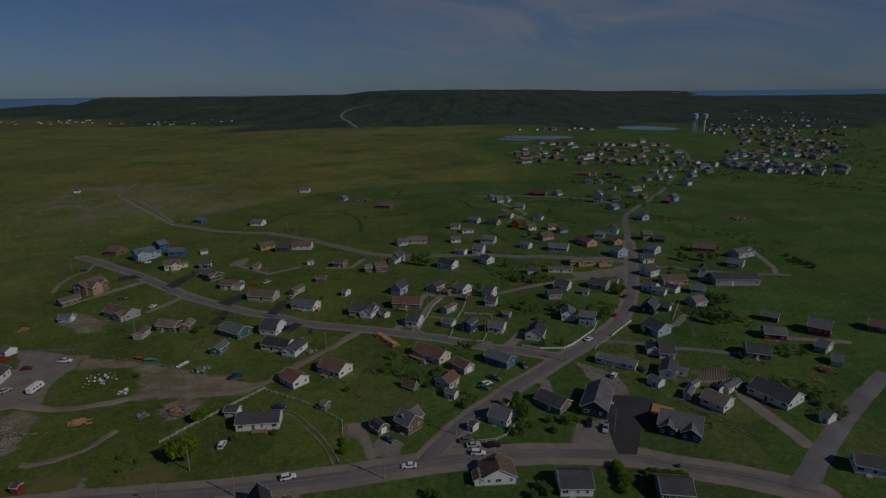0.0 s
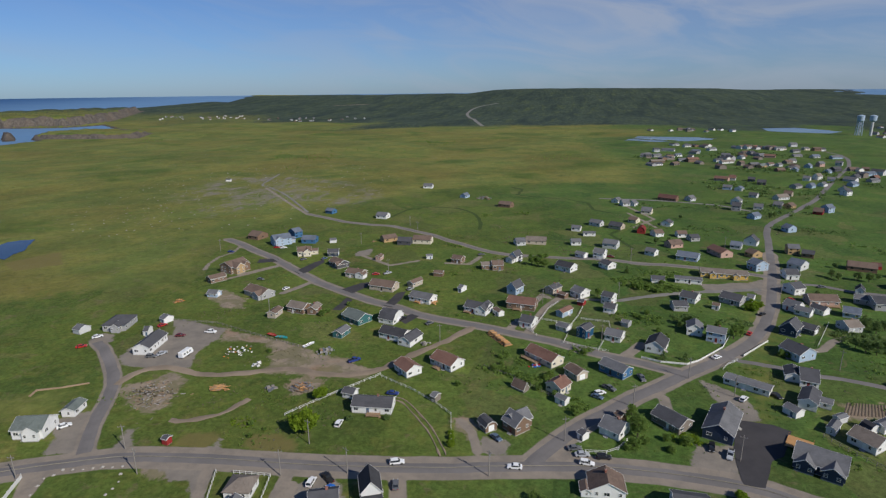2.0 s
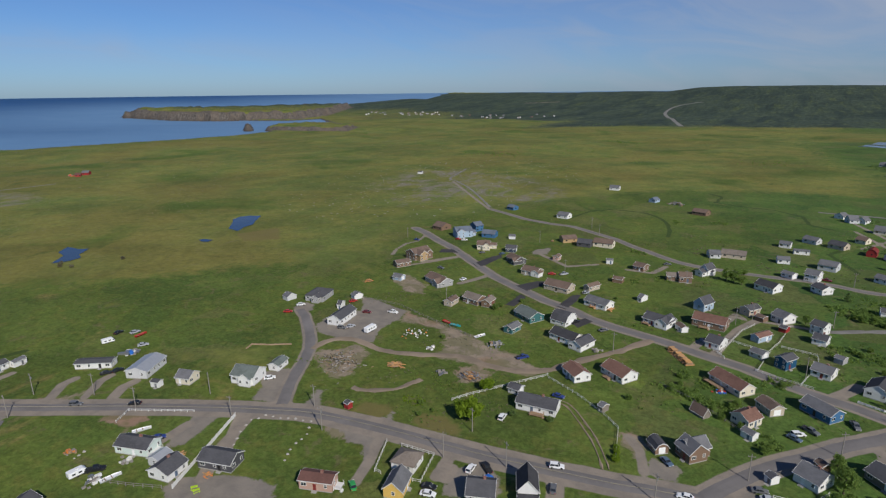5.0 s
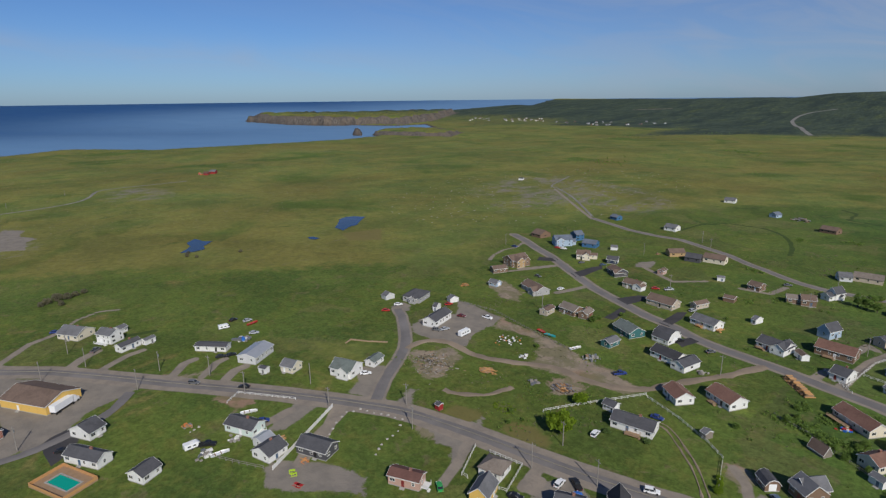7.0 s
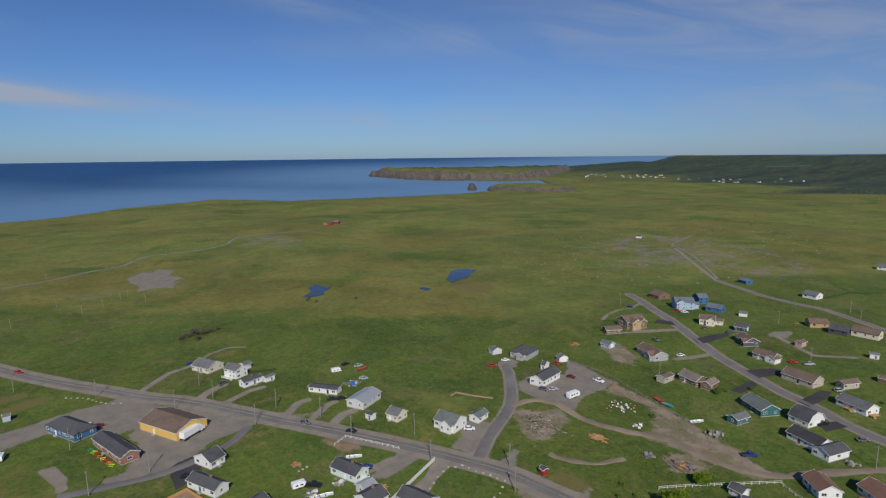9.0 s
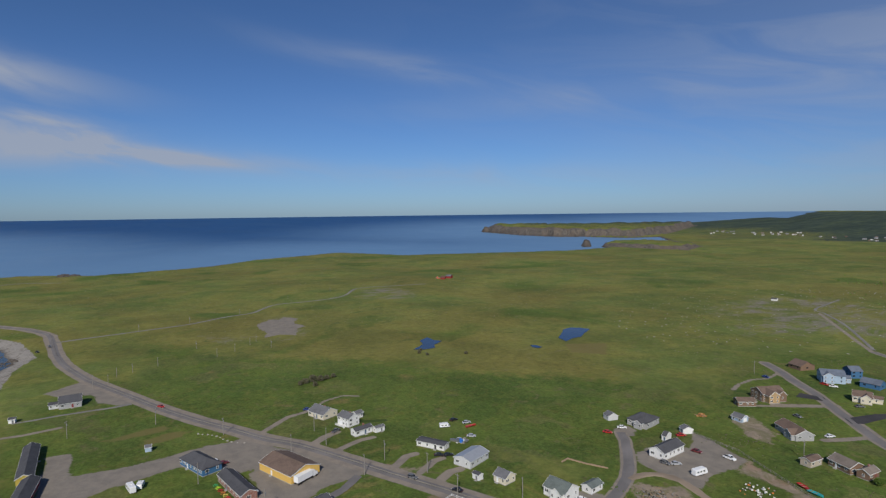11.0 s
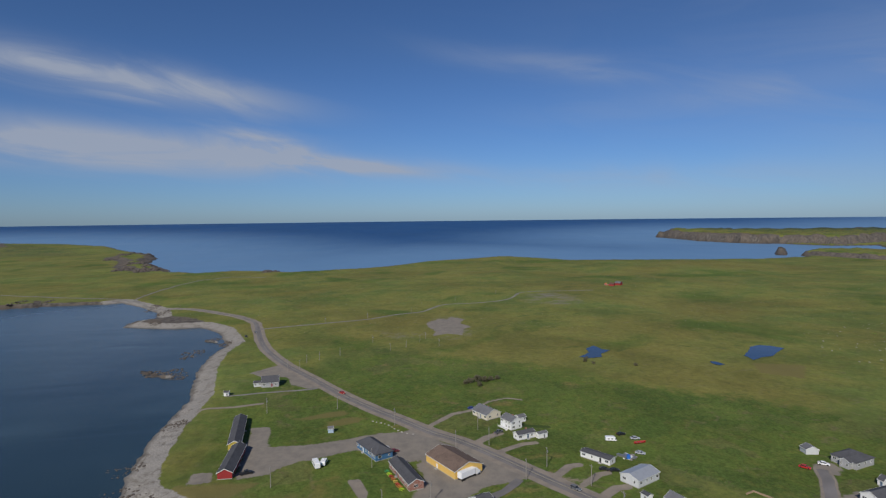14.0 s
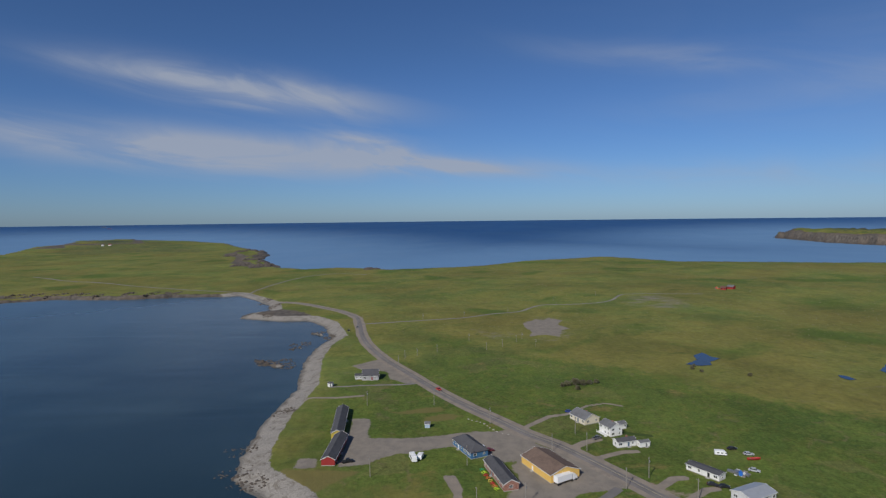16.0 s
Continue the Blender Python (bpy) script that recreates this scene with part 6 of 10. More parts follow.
building("house", 133.1, 358.6, 4, 7.0, 9.0, 3.4, 1.89, "white", "dark", "white clapboard house with dark grey roof", "house", wins=(2, 1, 2, 2), door=(0, -1.3, 0.95, 2.05, 'black'))
building("house", 153.6, 416.3, -3, 7.0, 8.0, 4.5, 2, "tan", "grey", "tan clapboard two-storey house with grey roof", "house", wins=(2, 0, 1, 1), detail=1)
building("garage", 160.8, 408.7, -24, 7.0, 7.0, 2.9, 1.75, "brown", "dark", "brown clapboard garage with dark grey roof", "garage", wins=(2, 0, 1, 1), detail=1)
building("house", 173.4, 482.6, -64, 7.0, 8.0, 3.6, 2.32, "lightblue", "bluegrey", "pale blue clapboard house with blue-grey roof", "house", wins=(2, 0, 1, 1), detail=1)
b = building("hall", 95.4, 354.7, -6, 25.7, 10.0, 3.2, 1.5, "yellow", "taupe", "long yellow clapboard building with taupe roof and white doors", "building", wins=(8, 1, 2, 2), door=(0, -3.6, 0.95, 2.05, 'steelblue'))
body(b, 3.0, 3.0, 3.0, 0.9, "yellow", "taupe", -12.9*0.5, -5.0-0.6, True, wins=(0, 0, 1, 0))
body(b, 3.0, 3.0, 3.0, 0.9, "yellow", "taupe", 12.9*0.5, -5.0-0.6, True, wins=(0, 0, 1, 0))
building("house", 119.6, 372.9, -63, 7.8, 9.0, 4.5, 1.89, "lightblue", "bluegrey", "pale blue clapboard two-storey house with blue-grey roof", "house", wins=(2, 1, 2, 2), door=(0, -0.1, 0.95, 2.05, 'burgundy'))
building("house", 125.9, 403.7, -61, 7.0, 8.0, 3, 1.68, "tan", "brown", "tan clapboard house with brown roof", "house", wins=(2, 0, 1, 1), detail=1)
building("house", 104.9, 404.1, -67, 15.0, 9.0, 3.4, 1.89, "pink", "rust", "pinkish brown clapboard house with reddish brown roof", "house", wins=(3, 0, 1, 1), detail=1)
building("house", 120.3, 423.8, -22, 7.0, 8.0, 3, 1.68, "lightgrey", "bluegrey", "pale grey clapboard house with blue-grey roof", "house", wins=(2, 0, 1, 1), detail=1)
building("house", 133.4, 436.0, 62, 8.0, 8.6, 3.8, 3.43, "white", "dark", "white clapboard house with dark grey roof", "house", wins=(2, 0, 1, 1), detail=1)
building("house", 89.2, 309.0, -36, 10.4, 8.0, 3, 2.32, "grey", "dark", "grey clapboard house with dark grey roof", "house", wins=(3, 1, 2, 2), door=(0, 1.6, 0.95, 2.05, 'black'))
building("shed", 99.7, 314.0, -27, 3.2, 5.0, 2.3, 1.25, "white", "grey", "white wooden shed with grey roof", "shed", group='sheds of the village', wins=(0, 0, 1, 0), door=(0, 0.5, 0.85, 1.7, 'grey'), base=0.12, over=0.2)
building("shed", 78.9, 298.2, -22, 3.4, 4.0, 2.3, 1, "white", "brown", "white wooden shed with brown roof", "shed", group='sheds of the village', wins=(0, 0, 1, 0), door=(0, 0.5, 0.85, 1.7, 'grey'), base=0.12, over=0.2)
building("house", 81.9, 388.8, -22, 13.0, 9.0, 3, 1.89, "lightblue", "bluegrey", "pale blue clapboard house with blue-grey roof", "house", wins=(4, 1, 2, 2), door=(0, -1.0, 0.95, 2.05, 'burgundy'))
building("house", 78.0, 420.7, 27, 10.0, 8.0, 3, 2.32, "pink", "brown", "pinkish brown clapboard house with brown roof", "house", wins=(2, 0, 1, 1), detail=1)
building("house", 59.8, 396.5, -35, 7.0, 6.0, 3, 1.74, "white", "grey", "white clapboard house with grey roof", "house", wins=(2, 0, 1, 1), detail=1)
building("house", 34.1, 411.5, -19, 9.9, 9.0, 3.6, 1.89, "lightgrey", "grey", "pale grey clapboard house with grey roof", "house", wins=(2, 0, 1, 1), detail=1)
building("garage", 9.3, 415.0, 10, 7.0, 6.0, 2.9, 1.26, "white", "grey", "white clapboard garage with grey roof", "garage", wins=(2, 0, 1, 1), detail=1)
building("garage", -30.9, 408.7, 20, 7.0, 8.0, 2.9, 1.68, "lightgrey", "grey", "pale grey clapboard garage with grey roof", "garage", wins=(2, 0, 1, 1), detail=1)
building("house", -19.2, 413.8, -0, 14.7, 8.5, 3, 1.78, "beige", "taupe", "beige clapboard house with taupe roof", "house", wins=(3, 0, 1, 1), detail=1)
b = building("house", -30.0, 366.4, 62, 7.2, 5.2, 4.0, 3.0, "white", "dark", "white clapboard house with dark grey roof", "house", wins=(2, 1, 1, 1), door=(0, -0.6, 0.95, 2.05, 'white'))
body(b, 6.5, 5.0, 2.9, 1.6, "white", "dark", -4.6, 0.4, wins=(2, 1, 1, 0))
body(b, 2.4, 2.4, 2.4, 0.9, "white", "dark", 0.4, -2.9, True, wins=(0, 0, 1, 0))
b = building("house", -40.1, 346.4, 16, 7.0, 7.5, 3.6, 1.57, "brown", "brown", "brown clapboard house with brown roof", "house", wins=(2, 1, 2, 2), door=(0, 1.2, 0.95, 2.05, 'steelblue'))
body(b, 7.0, 6.0, 3.0, 1.5, "brown", "taupe", -3.5-3.0, 1.0, wins=(2, 1, 1, 1))
building("house", 2.9, 351.2, -32, 11.0, 8.5, 3.4, 1.78, "white", "black", "white clapboard house with black roof", "house", wins=(3, 1, 2, 2), door=(0, 1.7, 0.95, 2.05, 'steelblue'))
building("garage", 12.9, 382.1, -34, 7.0, 5.0, 2.9, 1.05, "white", "grey", "white clapboard garage with grey roof", "garage", wins=(2, 1, 1, 1), door=(3, 0.0, 2.5, 2.2, 'white'))
building("house", 25.0, 382.3, -21, 7.0, 8.0, 4.5, 2.32, "white", "grey", "white clapboard two-storey house with grey roof", "house", wins=(2, 1, 2, 2), door=(0, 1.1, 0.95, 2.05, 'white'))
building("house", 28.5, 360.6, -49, 8.0, 7.0, 3.2, 1.75, "white", "dark", "white clapboard house with dark grey roof", "house", wins=(2, 1, 2, 2), door=(0, -0.3, 0.95, 2.05, 'white'), stack=True)
building("trailer_home", 19.8, 444.0, 6, 9.2, 5.0, 2.7, 0.5, "white", "grey", "white clapboard trailer home with grey roof", "house", wins=(2, 0, 1, 1), detail=1)
building("house", 10.4, 458.6, -12, 7.0, 6.0, 3, 1.26, "white", "grey", "white clapboard house with grey roof", "house", wins=(2, 0, 1, 1), detail=1)
building("house", 26.9, 480.0, -32, 10.0, 7.0, 3, 2.03, "lightgrey", "grey", "pale grey clapboard house with grey roof", "house", wins=(2, 0, 1, 1), detail=1)
building("house", 42.6, 471.9, -31, 10.6, 8.0, 3, 2.32, "beige", "dark", "beige clapboard house with dark grey roof", "house", wins=(2, 0, 1, 1), detail=1)
building("house", 58.6, 496.3, -33, 7.0, 7.5, 3, 1.88, "cream", "brown", "cream clapboard house with brown roof", "house", wins=(2, 0, 1, 1), detail=1)
building("barn", 60.6, 460.5, 77, 9.0, 5.7, 3, 2.27, "red", "red", "bright red boarded barn with gambrel roof", "barn", wins=(2, 0, 1, 1), detail=1, style='gambrel')
building("house", 71.0, 452.1, 23, 7.0, 8.0, 3, 2, "white", "brown", "white clapboard house with brown roof", "house", wins=(2, 0, 1, 1), detail=1)
building("house", 83.9, 489.2, 63, 8.0, 7.6, 3, 1.91, "white", "dark", "white clapboard house with dark grey roof", "house", wins=(2, 0, 1, 1), detail=1)
building("house", 88.5, 452.3, 8, 7.0, 7.0, 3, 1.47, "white", "brown", "white clapboard house with brown roof", "house", wins=(2, 0, 1, 1), detail=1)
building("house", 95.0, 441.8, 20, 7.0, 7.0, 3, 1.75, "grey", "dark", "grey clapboard house with dark grey roof", "house", wins=(2, 0, 1, 1), detail=1)

# the newer houses at the end of the side street
building("house", -233.4, 392.7, -15, 10.2, 11.3, 3, 2.37, "brown", "brown", "brown clapboard house with brown roof", "house", wins=(2, 0, 1, 1), detail=1)
b = building("house", -206.8, 379.4, 44, 13.1, 10.0, 5.2, 2.1, "lightblue", "bluegrey", "pale blue clapboard two-storey house with blue-grey roof", "house", wins=(3, 0, 1, 1), detail=1)
body(b, 6.5, 6.0, 5.0, 1.9, "lightblue", "bluegrey", -3.0, -3.6, True, wins=(0, 0, 2, 0))
body(b, 5.0, 6.0, 2.8, 1.4, "lightblue", "bluegrey", 7.6, 0.6, wins=(1, 0, 0, 1))
building("house", -206.1, 401.9, 59, 7.0, 9.0, 4.8, 1.89, "blue", "bluegrey", "blue clapboard two-storey house with blue-grey roof", "house", wins=(2, 0, 1, 1), detail=1)
building("house", -187.5, 388.0, 7, 10.5, 8.5, 3.2, 1.78, "blue", "bluegrey", "blue clapboard house with blue-grey roof", "house", wins=(2, 0, 1, 1), detail=1)
b = building("house", -176.6, 355.3, 25, 9.0, 9.0, 3.6, 1.89, "cream", "brown", "cream clapboard house with brown roof", "house", wins=(3, 1, 2, 2), door=(0, 1.6, 0.95, 2.05, 'white'), stack=True)
body(b, 6.0, 5.2, 3.4, 2.0, "cream", "brown", 2.0, -3.4, True, wins=(0, 0, 2, 0))
body(b, 5.5, 4.5, 2.9, 1.2, "cream", "brown", 6.6, 0.5, wins=(1, 1, 0, 1))
b = building("house", -142.4, 334.6, -36, 12.0, 8.0, 3, 2.1, "charcoal", "brown", "charcoal clapboard house with brown roof", "house", wins=(3, 1, 2, 2), door=(0, 0.5, 0.95, 2.05, 'steelblue'))
body(b, 5.5, 5.0, 2.8, 1.6, "charcoal", "brown", 3.6, -2.6, True, wins=(0, 0, 1, 0))
b = building("house", -123.5, 315.8, -11, 11.0, 7.7, 3, 1.61, "beige", "brown", "beige clapboard house with brown roof", "house", wins=(3, 1, 2, 2), door=(0, -2.1, 0.95, 2.05, 'white'), stack=True)
body(b, 5, 5.5, 2.9, 1.4, "white", "brown", 5.5-1.0, -3.8*0.5, True, wins=(0, 0, 1, 0))
building("house", -99.4, 296.8, -11, 15.0, 8.6, 3, 2.49, "beige", "brown", "beige clapboard house with brown roof", "house", wins=(4, 1, 2, 2), door=(0, 0.5, 0.95, 2.05, 'black'))
building("garage", -83.3, 305.6, 64, 8.9, 4.1, 2.9, 1.19, "beige", "brown", "beige clapboard garage with brown roof", "garage", wins=(3, 1, 1, 1), door=(3, 0.0, 2.1, 2.2, 'white'))
b = building("house", -72.6, 281.9, -19, 13.0, 7.8, 3, 2.0, "white", "grey", "white clapboard house with grey roof", "house", wins=(3, 1, 2, 2), door=(0, 1.6, 0.95, 2.05, 'white'))
deck(b, -2.4, 0.6, -3.9-1.6, -3.9, 0.8, NEWWOOD)
deck(b, 6.3, 8.6, -2.6, 1.6, 0.8, NEWWOOD)
building("shed", -54.6, 301.3, -24, 2.6, 5.5, 2.3, 1.39, "white", "grey", "white wooden shed with grey roof", "shed", group='sheds of the village', wins=(0, 0, 1, 0), door=(0, 0.4, 0.85, 1.7, 'grey'), base=0.12, over=0.2)
b = building("house", -204.9, 313.0, 71, 13.9, 10.2, 4.8, 2.14, "brown", "brown", "brown clapboard two-storey house with brown roof", "house", wins=(4, 1, 3, 3), door=(0, 1.7, 0.95, 2.05, 'steelblue'))
body(b, 9.0, 6.4, 4.6, 2.3, "tan", "brown", -2.2, -4.2, True, wins=(0, 0, 2, 1))
body(b, 6.0, 5.2, 4.2, 1.9, "brown", "brown", 4.0, -4.0, True, wins=(0, 0, 1, 0))
building("garage", -204.3, 292.0, 59, 9.8, 6.0, 2.9, 1.25, "brown", "brown", "brown clapboard garage with brown roof", "garage", wins=(3, 1, 1, 1), door=(3, 0.0, 3.0, 2.2, 'white'))
building("garage", -189.8, 267.7, 0, 5.9, 5.1, 2.4, 1.47, "lightblue", "grey", "pale blue clapboard garage with grey roof", "garage", wins=(2, 1, 1, 1), door=(3, 0.0, 2.5, 2.2, 'white'))
b = building("house", -165.4, 273.8, -26, 16.5, 8.8, 3, 2.2, "grey", "brown", "grey clapboard house with brown roof", "house", wins=(4, 1, 2, 2), door=(0, 1.7, 0.95, 2.05, 'white'))
body(b, 7.5, 6.0, 2.9, 1.9, "grey", "brown", 4.6, -2.4, True, wins=(0, 0, 2, 0))
building("garage", -141.9, 247.5, 89, 7.8, 4.4, 2.9, 0.93, "beige", "brown", "beige clapboard garage with brown roof", "garage", wins=(2, 1, 1, 1), door=(3, 0.0, 2.2, 2.2, 'white'))
building("house", -132.5, 256.2, -14, 10.3, 7.8, 3, 1.95, "brown", "taupe", "brown clapboard house with taupe roof", "house", wins=(3, 1, 2, 2), door=(0, -1.3, 0.95, 2.05, 'white'))
building("house", -124.1, 255.7, 90, 7.6, 4.6, 3, 1.34, "brown", "taupe", "brown clapboard house with taupe roof", "house", wins=(2, 1, 1, 1), door=(0, 1.1, 0.95, 2.05, 'burgundy'), stack=True)
building("garage", -120.5, 352.3, 83, 5.2, 3.6, 2.9, 0.9, "pink", "brown", "pinkish brown clapboard garage with brown roof", "garage", wins=(2, 1, 1, 1), door=(3, 0.0, 1.8, 2.2, 'white'))
building("house", -129.4, 401.9, 40, 10.8, 8.0, 3, 1.68, "tan", "brown", "tan clapboard house with brown roof", "house", wins=(2, 0, 1, 1), detail=1)
building("house", -114.8, 396.0, 1, 9.9, 8.5, 3, 2.12, "charcoal", "dark", "charcoal clapboard house with dark grey roof", "house", wins=(2, 0, 1, 1), detail=1)
building("house", -102.4, 400.8, -1, 13.8, 8.1, 3.4, 2.36, "cream", "brown", "cream clapboard house with brown roof", "house", wins=(3, 0, 1, 1), detail=1)
building("shed", -88.0, 361.2, 20, 4.1, 3.4, 2.3, 0.85, "white", "grey", "white wooden shed with grey roof", "shed", group='sheds of the village', wins=(0, 0, 1, 0), door=(0, 0.6, 0.85, 1.7, 'steelblue'), base=0.12, over=0.2)
building("shed", -169.7, 390.2, 19, 4.8, 4.0, 2.3, 1.16, "white", "grey", "white wooden shed with grey roof", "shed", group='sheds of the village', wins=(0, 0, 1, 0), detail=1, base=0.12, over=0.2)
building("garage", -155.7, 357.3, 13, 7.0, 7.0, 2.9, 1.47, "navy", "dark", "navy blue clapboard garage with dark grey roof", "garage", wins=(2, 1, 2, 2), door=(3, 0.0, 3.2, 2.2, 'white'))
building("house", -158.9, 479.4, -9, 10.0, 9.0, 3, 1.89, "white", "grey", "white clapboard house with grey roof", "house", wins=(2, 0, 1, 1), detail=1)
building("garage", -213.9, 491.7, -21, 8.3, 7.0, 2.9, 1.47, "blue", "bluegrey", "blue clapboard garage with blue-grey roof", "garage", wins=(2, 0, 1, 1), detail=1)
building("house", -157.3, 647.2, -0, 10.4, 8.0, 3, 2.32, "white", "grey", "white clapboard house with grey roof", "house", wins=(2, 0, 1, 1), detail=1)
building("house", -55.5, 547.6, -19, 12.6, 9.0, 3, 1.89, "brown", "brown", "brown clapboard house with brown roof", "house", wins=(3, 0, 1, 1), detail=1)
building("garage", -104.0, 591.0, 65, 7.9, 7.0, 2.9, 2.03, "lightblue", "bluegrey", "pale blue clapboard garage with blue-grey roof", "garage", wins=(2, 0, 1, 1), detail=1)
building("hut", -426.5, 660.3, 17, 6.2, 5.0, 2.2, 1.05, "white", "dark", "white wooden hut with dark grey roof", "shed", group='sheds of the village', wins=(0, 0, 1, 0), detail=1, base=0.12, over=0.2)
building("house", -67.1, 356.3, -18, 7.0, 7.0, 3, 1.47, "brown", "brown", "brown clapboard house with brown roof", "house", wins=(2, 1, 2, 2), door=(0, 1.1, 0.95, 2.05, 'white'))
building("shed", -73.6, 326.3, -3, 5.6, 5.0, 2.3, 1.05, "brown", "brown", "brown wooden shed with brown roof", "shed", group='sheds of the village', wins=(0, 0, 1, 0), base=0.12, over=0.2)

# the motel, the hall and the houses across the road
building("hall", -242.6, 47.5, 24, 22.4, 14.5, 3.7, 2.47, "yellow", "brown", "long yellow clapboard hall with brown roof and white doors", "building", wins=(0, 5, 0, 1), door=(0, -2.4, 0.95, 2.05, 'white'))
building("hall", -265.1, 13.9, 24, 19.6, 8.7, 3.3, 2.53, "blue", "dark", "blue clapboard restaurant with dark hipped roof and row of windows", "building", wins=(9, 6, 1, 2), door=(0, -3.0, 0.95, 2.05, 'white'), style='hip')
building("hall", -236.2, 25.4, 14, 25.0, 6.4, 3.1, 1.6, "brick", "dark", "long red brick motel block with dark grey roof", "building", wins=(8, 6, 0, 1), door=(0, -2.4, 0.95, 2.05, 'steelblue'))
building("house", -204.9, 51.0, 112, 6.3, 8.8, 3, 2.21, "white", "dark", "white clapboard house with dark grey roof", "house", wins=(2, 1, 2, 2), door=(0, 0.2, 0.95, 2.05, 'white'))
building("house", -188.1, 45.5, 23, 13.8, 5.5, 3, 1.6, "white", "dark", "white clapboard house with dark grey roof", "house", wins=(4, 1, 1, 1), door=(0, -0.5, 0.95, 2.05, 'steelblue'), stack=True)
building("garage", -166.5, 53.8, 109, 6.8, 6.1, 2.8, 1.53, "white", "dark", "white clapboard garage with dark grey roof", "garage", wins=(2, 1, 2, 2), door=(3, 0.0, 3.1, 2.2, 'white'))
building("house", -302.5, 78.1, 25, 12.3, 9.9, 3, 2.09, "cream", "grey", "cream clapboard house with grey roof", "house", wins=(4, 1, 2, 2), door=(0, 0.8, 0.95, 2.05, 'steelblue'), stack=True)
b = building("house", -283.6, 86.6, 22, 8.7, 7.2, 4.6, 1.52, "white", "grey", "white clapboard two-storey house with grey roof", "house", wins=(3, 1, 2, 2), door=(0, -1.6, 0.95, 2.05, 'white'), stack=True)
deck(b, -4.3, 4.3*0.5, -3.6-2.0, -3.6, 0.5, TRIM)
building("house", -268.0, 88.5, 105, 10.0, 4.3, 3, 1.07, "white", "dark", "white clapboard house with dark grey roof", "house", wins=(3, 1, 1, 1), door=(0, 0.9, 0.95, 2.05, 'steelblue'), stack=True)
building("shed", -267.2, 97.2, 105, 5.5, 3.1, 2.3, 0.65, "white", "grey", "white wooden shed with grey roof", "shed", group='sheds of the village', wins=(0, 0, 1, 0), door=(0, 0.8, 0.85, 1.7, 'grey'), base=0.12, over=0.2)
building("garage", -290.7, 93.8, 110, 4.5, 4.1, 2.9, 0.87, "white", "grey", "white clapboard garage with grey roof", "garage", wins=(2, 1, 1, 1), door=(3, 0.0, 2.1, 2.2, 'white'))
building("trailer_home", -236.4, 112.8, 35, 14.7, 5.0, 2.7, 0.5, "white", "dark", "white trailer home with flat dark roof and red skirting", "house", wins=(4, 1, 1, 1), door=(0, 2.7, 0.95, 2.05, 'black'))
building("garage", -214.0, 120.9, 115, 13.9, 8.9, 3.4, 1.33, "lightgrey", "metal", "pale grey metal shed with sheet metal roof", "garage", wins=(4, 1, 2, 2), door=(3, 0.0, 3.2, 2.2, 'white'))
building("shed", -198.5, 115.1, 15, 3.7, 2.6, 2.3, 0.55, "white", "dark", "white wooden shed with dark grey roof", "shed", group='sheds of the village', wins=(0, 0, 1, 0), door=(0, 0.5, 0.85, 1.7, 'grey'), base=0.12, over=0.2)
building("house", -191.5, 123.7, 16, 6.2, 6.3, 3, 1.84, "cream", "grey", "cream clapboard house with grey roof", "house", wins=(2, 1, 2, 2), door=(0, -1.1, 0.95, 2.05, 'white'))
b = building("house", -171.2, 136.5, 15, 10.1, 8.8, 3.8, 2.42, "white", "green", "white clapboard house with grey-green roof", "house", wins=(3, 1, 2, 2), door=(0, -1.1, 0.95, 2.05, 'white'))
body(b, 5, 5.0, 3.6, 1.9, "white", "green", 5.1-3.4, -4.4+1.0, True, wins=(0, 0, 2, 0))
building("garage", -168.7, 149.8, 103, 7.3, 4.6, 2.7, 0.98, "white", "green", "white clapboard garage with grey-green roof", "garage", wins=(2, 1, 1, 1), door=(3, 0.0, 2.3, 2.2, 'white'))
b = building("house", -165.8, 86.9, 18, 11.8, 6.6, 3, 1.65, "mint", "dark", "pale mint clapboard house with dark grey roof", "house", wins=(3, 1, 2, 2), door=(0, 0.9, 0.95, 2.05, 'white'), stack=True)
deck(b, 5.9, 5.9+2.0, -3.3, 3.3*0.5, 0.9, TRIM)
b = building("house", -146.9, 84.4, 100, 7.8, 7.6, 2.7, 1.8, "white", "dark", "white clapboard house with dark grey roof", "house", wins=(2, 1, 2, 2), door=(0, -0.7, 0.95, 2.05, 'steelblue'), stack=True)
body(b, 5, 4.5, 2.6, 1.0, "lightgrey", "metal", 4.1-1.0, 4.3+2.0, wins=(1, 1, 1, 1))
building("house", -136.5, 95.2, 16, 11.4, 7.0, 3, 1.75, "charcoal", "dark", "charcoal clapboard bungalow with white corner boards and dark roof", "house", wins=(3, 1, 2, 2), door=(0, 1.7, 0.95, 2.05, 'black'))
building("hall", -265.0, -49.9, 178, 30.0, 6.1, 3, 1.53, "red", "dark", "long cottage row with red gable end and dark roof", "building", wins=(6, 6, 0, 0), door=(0, -1.8, 0.95, 2.05, 'black'))
building("hall", -301.6, -53.7, -175, 39.6, 5.9, 3, 1.47, "mustard", "dark", "long cottage row with yellow gable end and dark roof", "building", wins=(6, 6, 0, 0), door=(0, 4.6, 0.95, 2.05, 'burgundy'))
b = building("house", -390.9, -47.8, 94, 11.1, 11.9, 3.2, 2.5, "grey", "dark", "grey clapboard house with dark grey roof", "house", wins=(3, 1, 3, 3), door=(0, 1.1, 0.95, 2.05, 'burgundy'))
body(b, 5, 6.0, 2.6, 0.8, "lightgrey", "dark", -5.6-2.4, 0, wins=(2, 1, 1, 1))
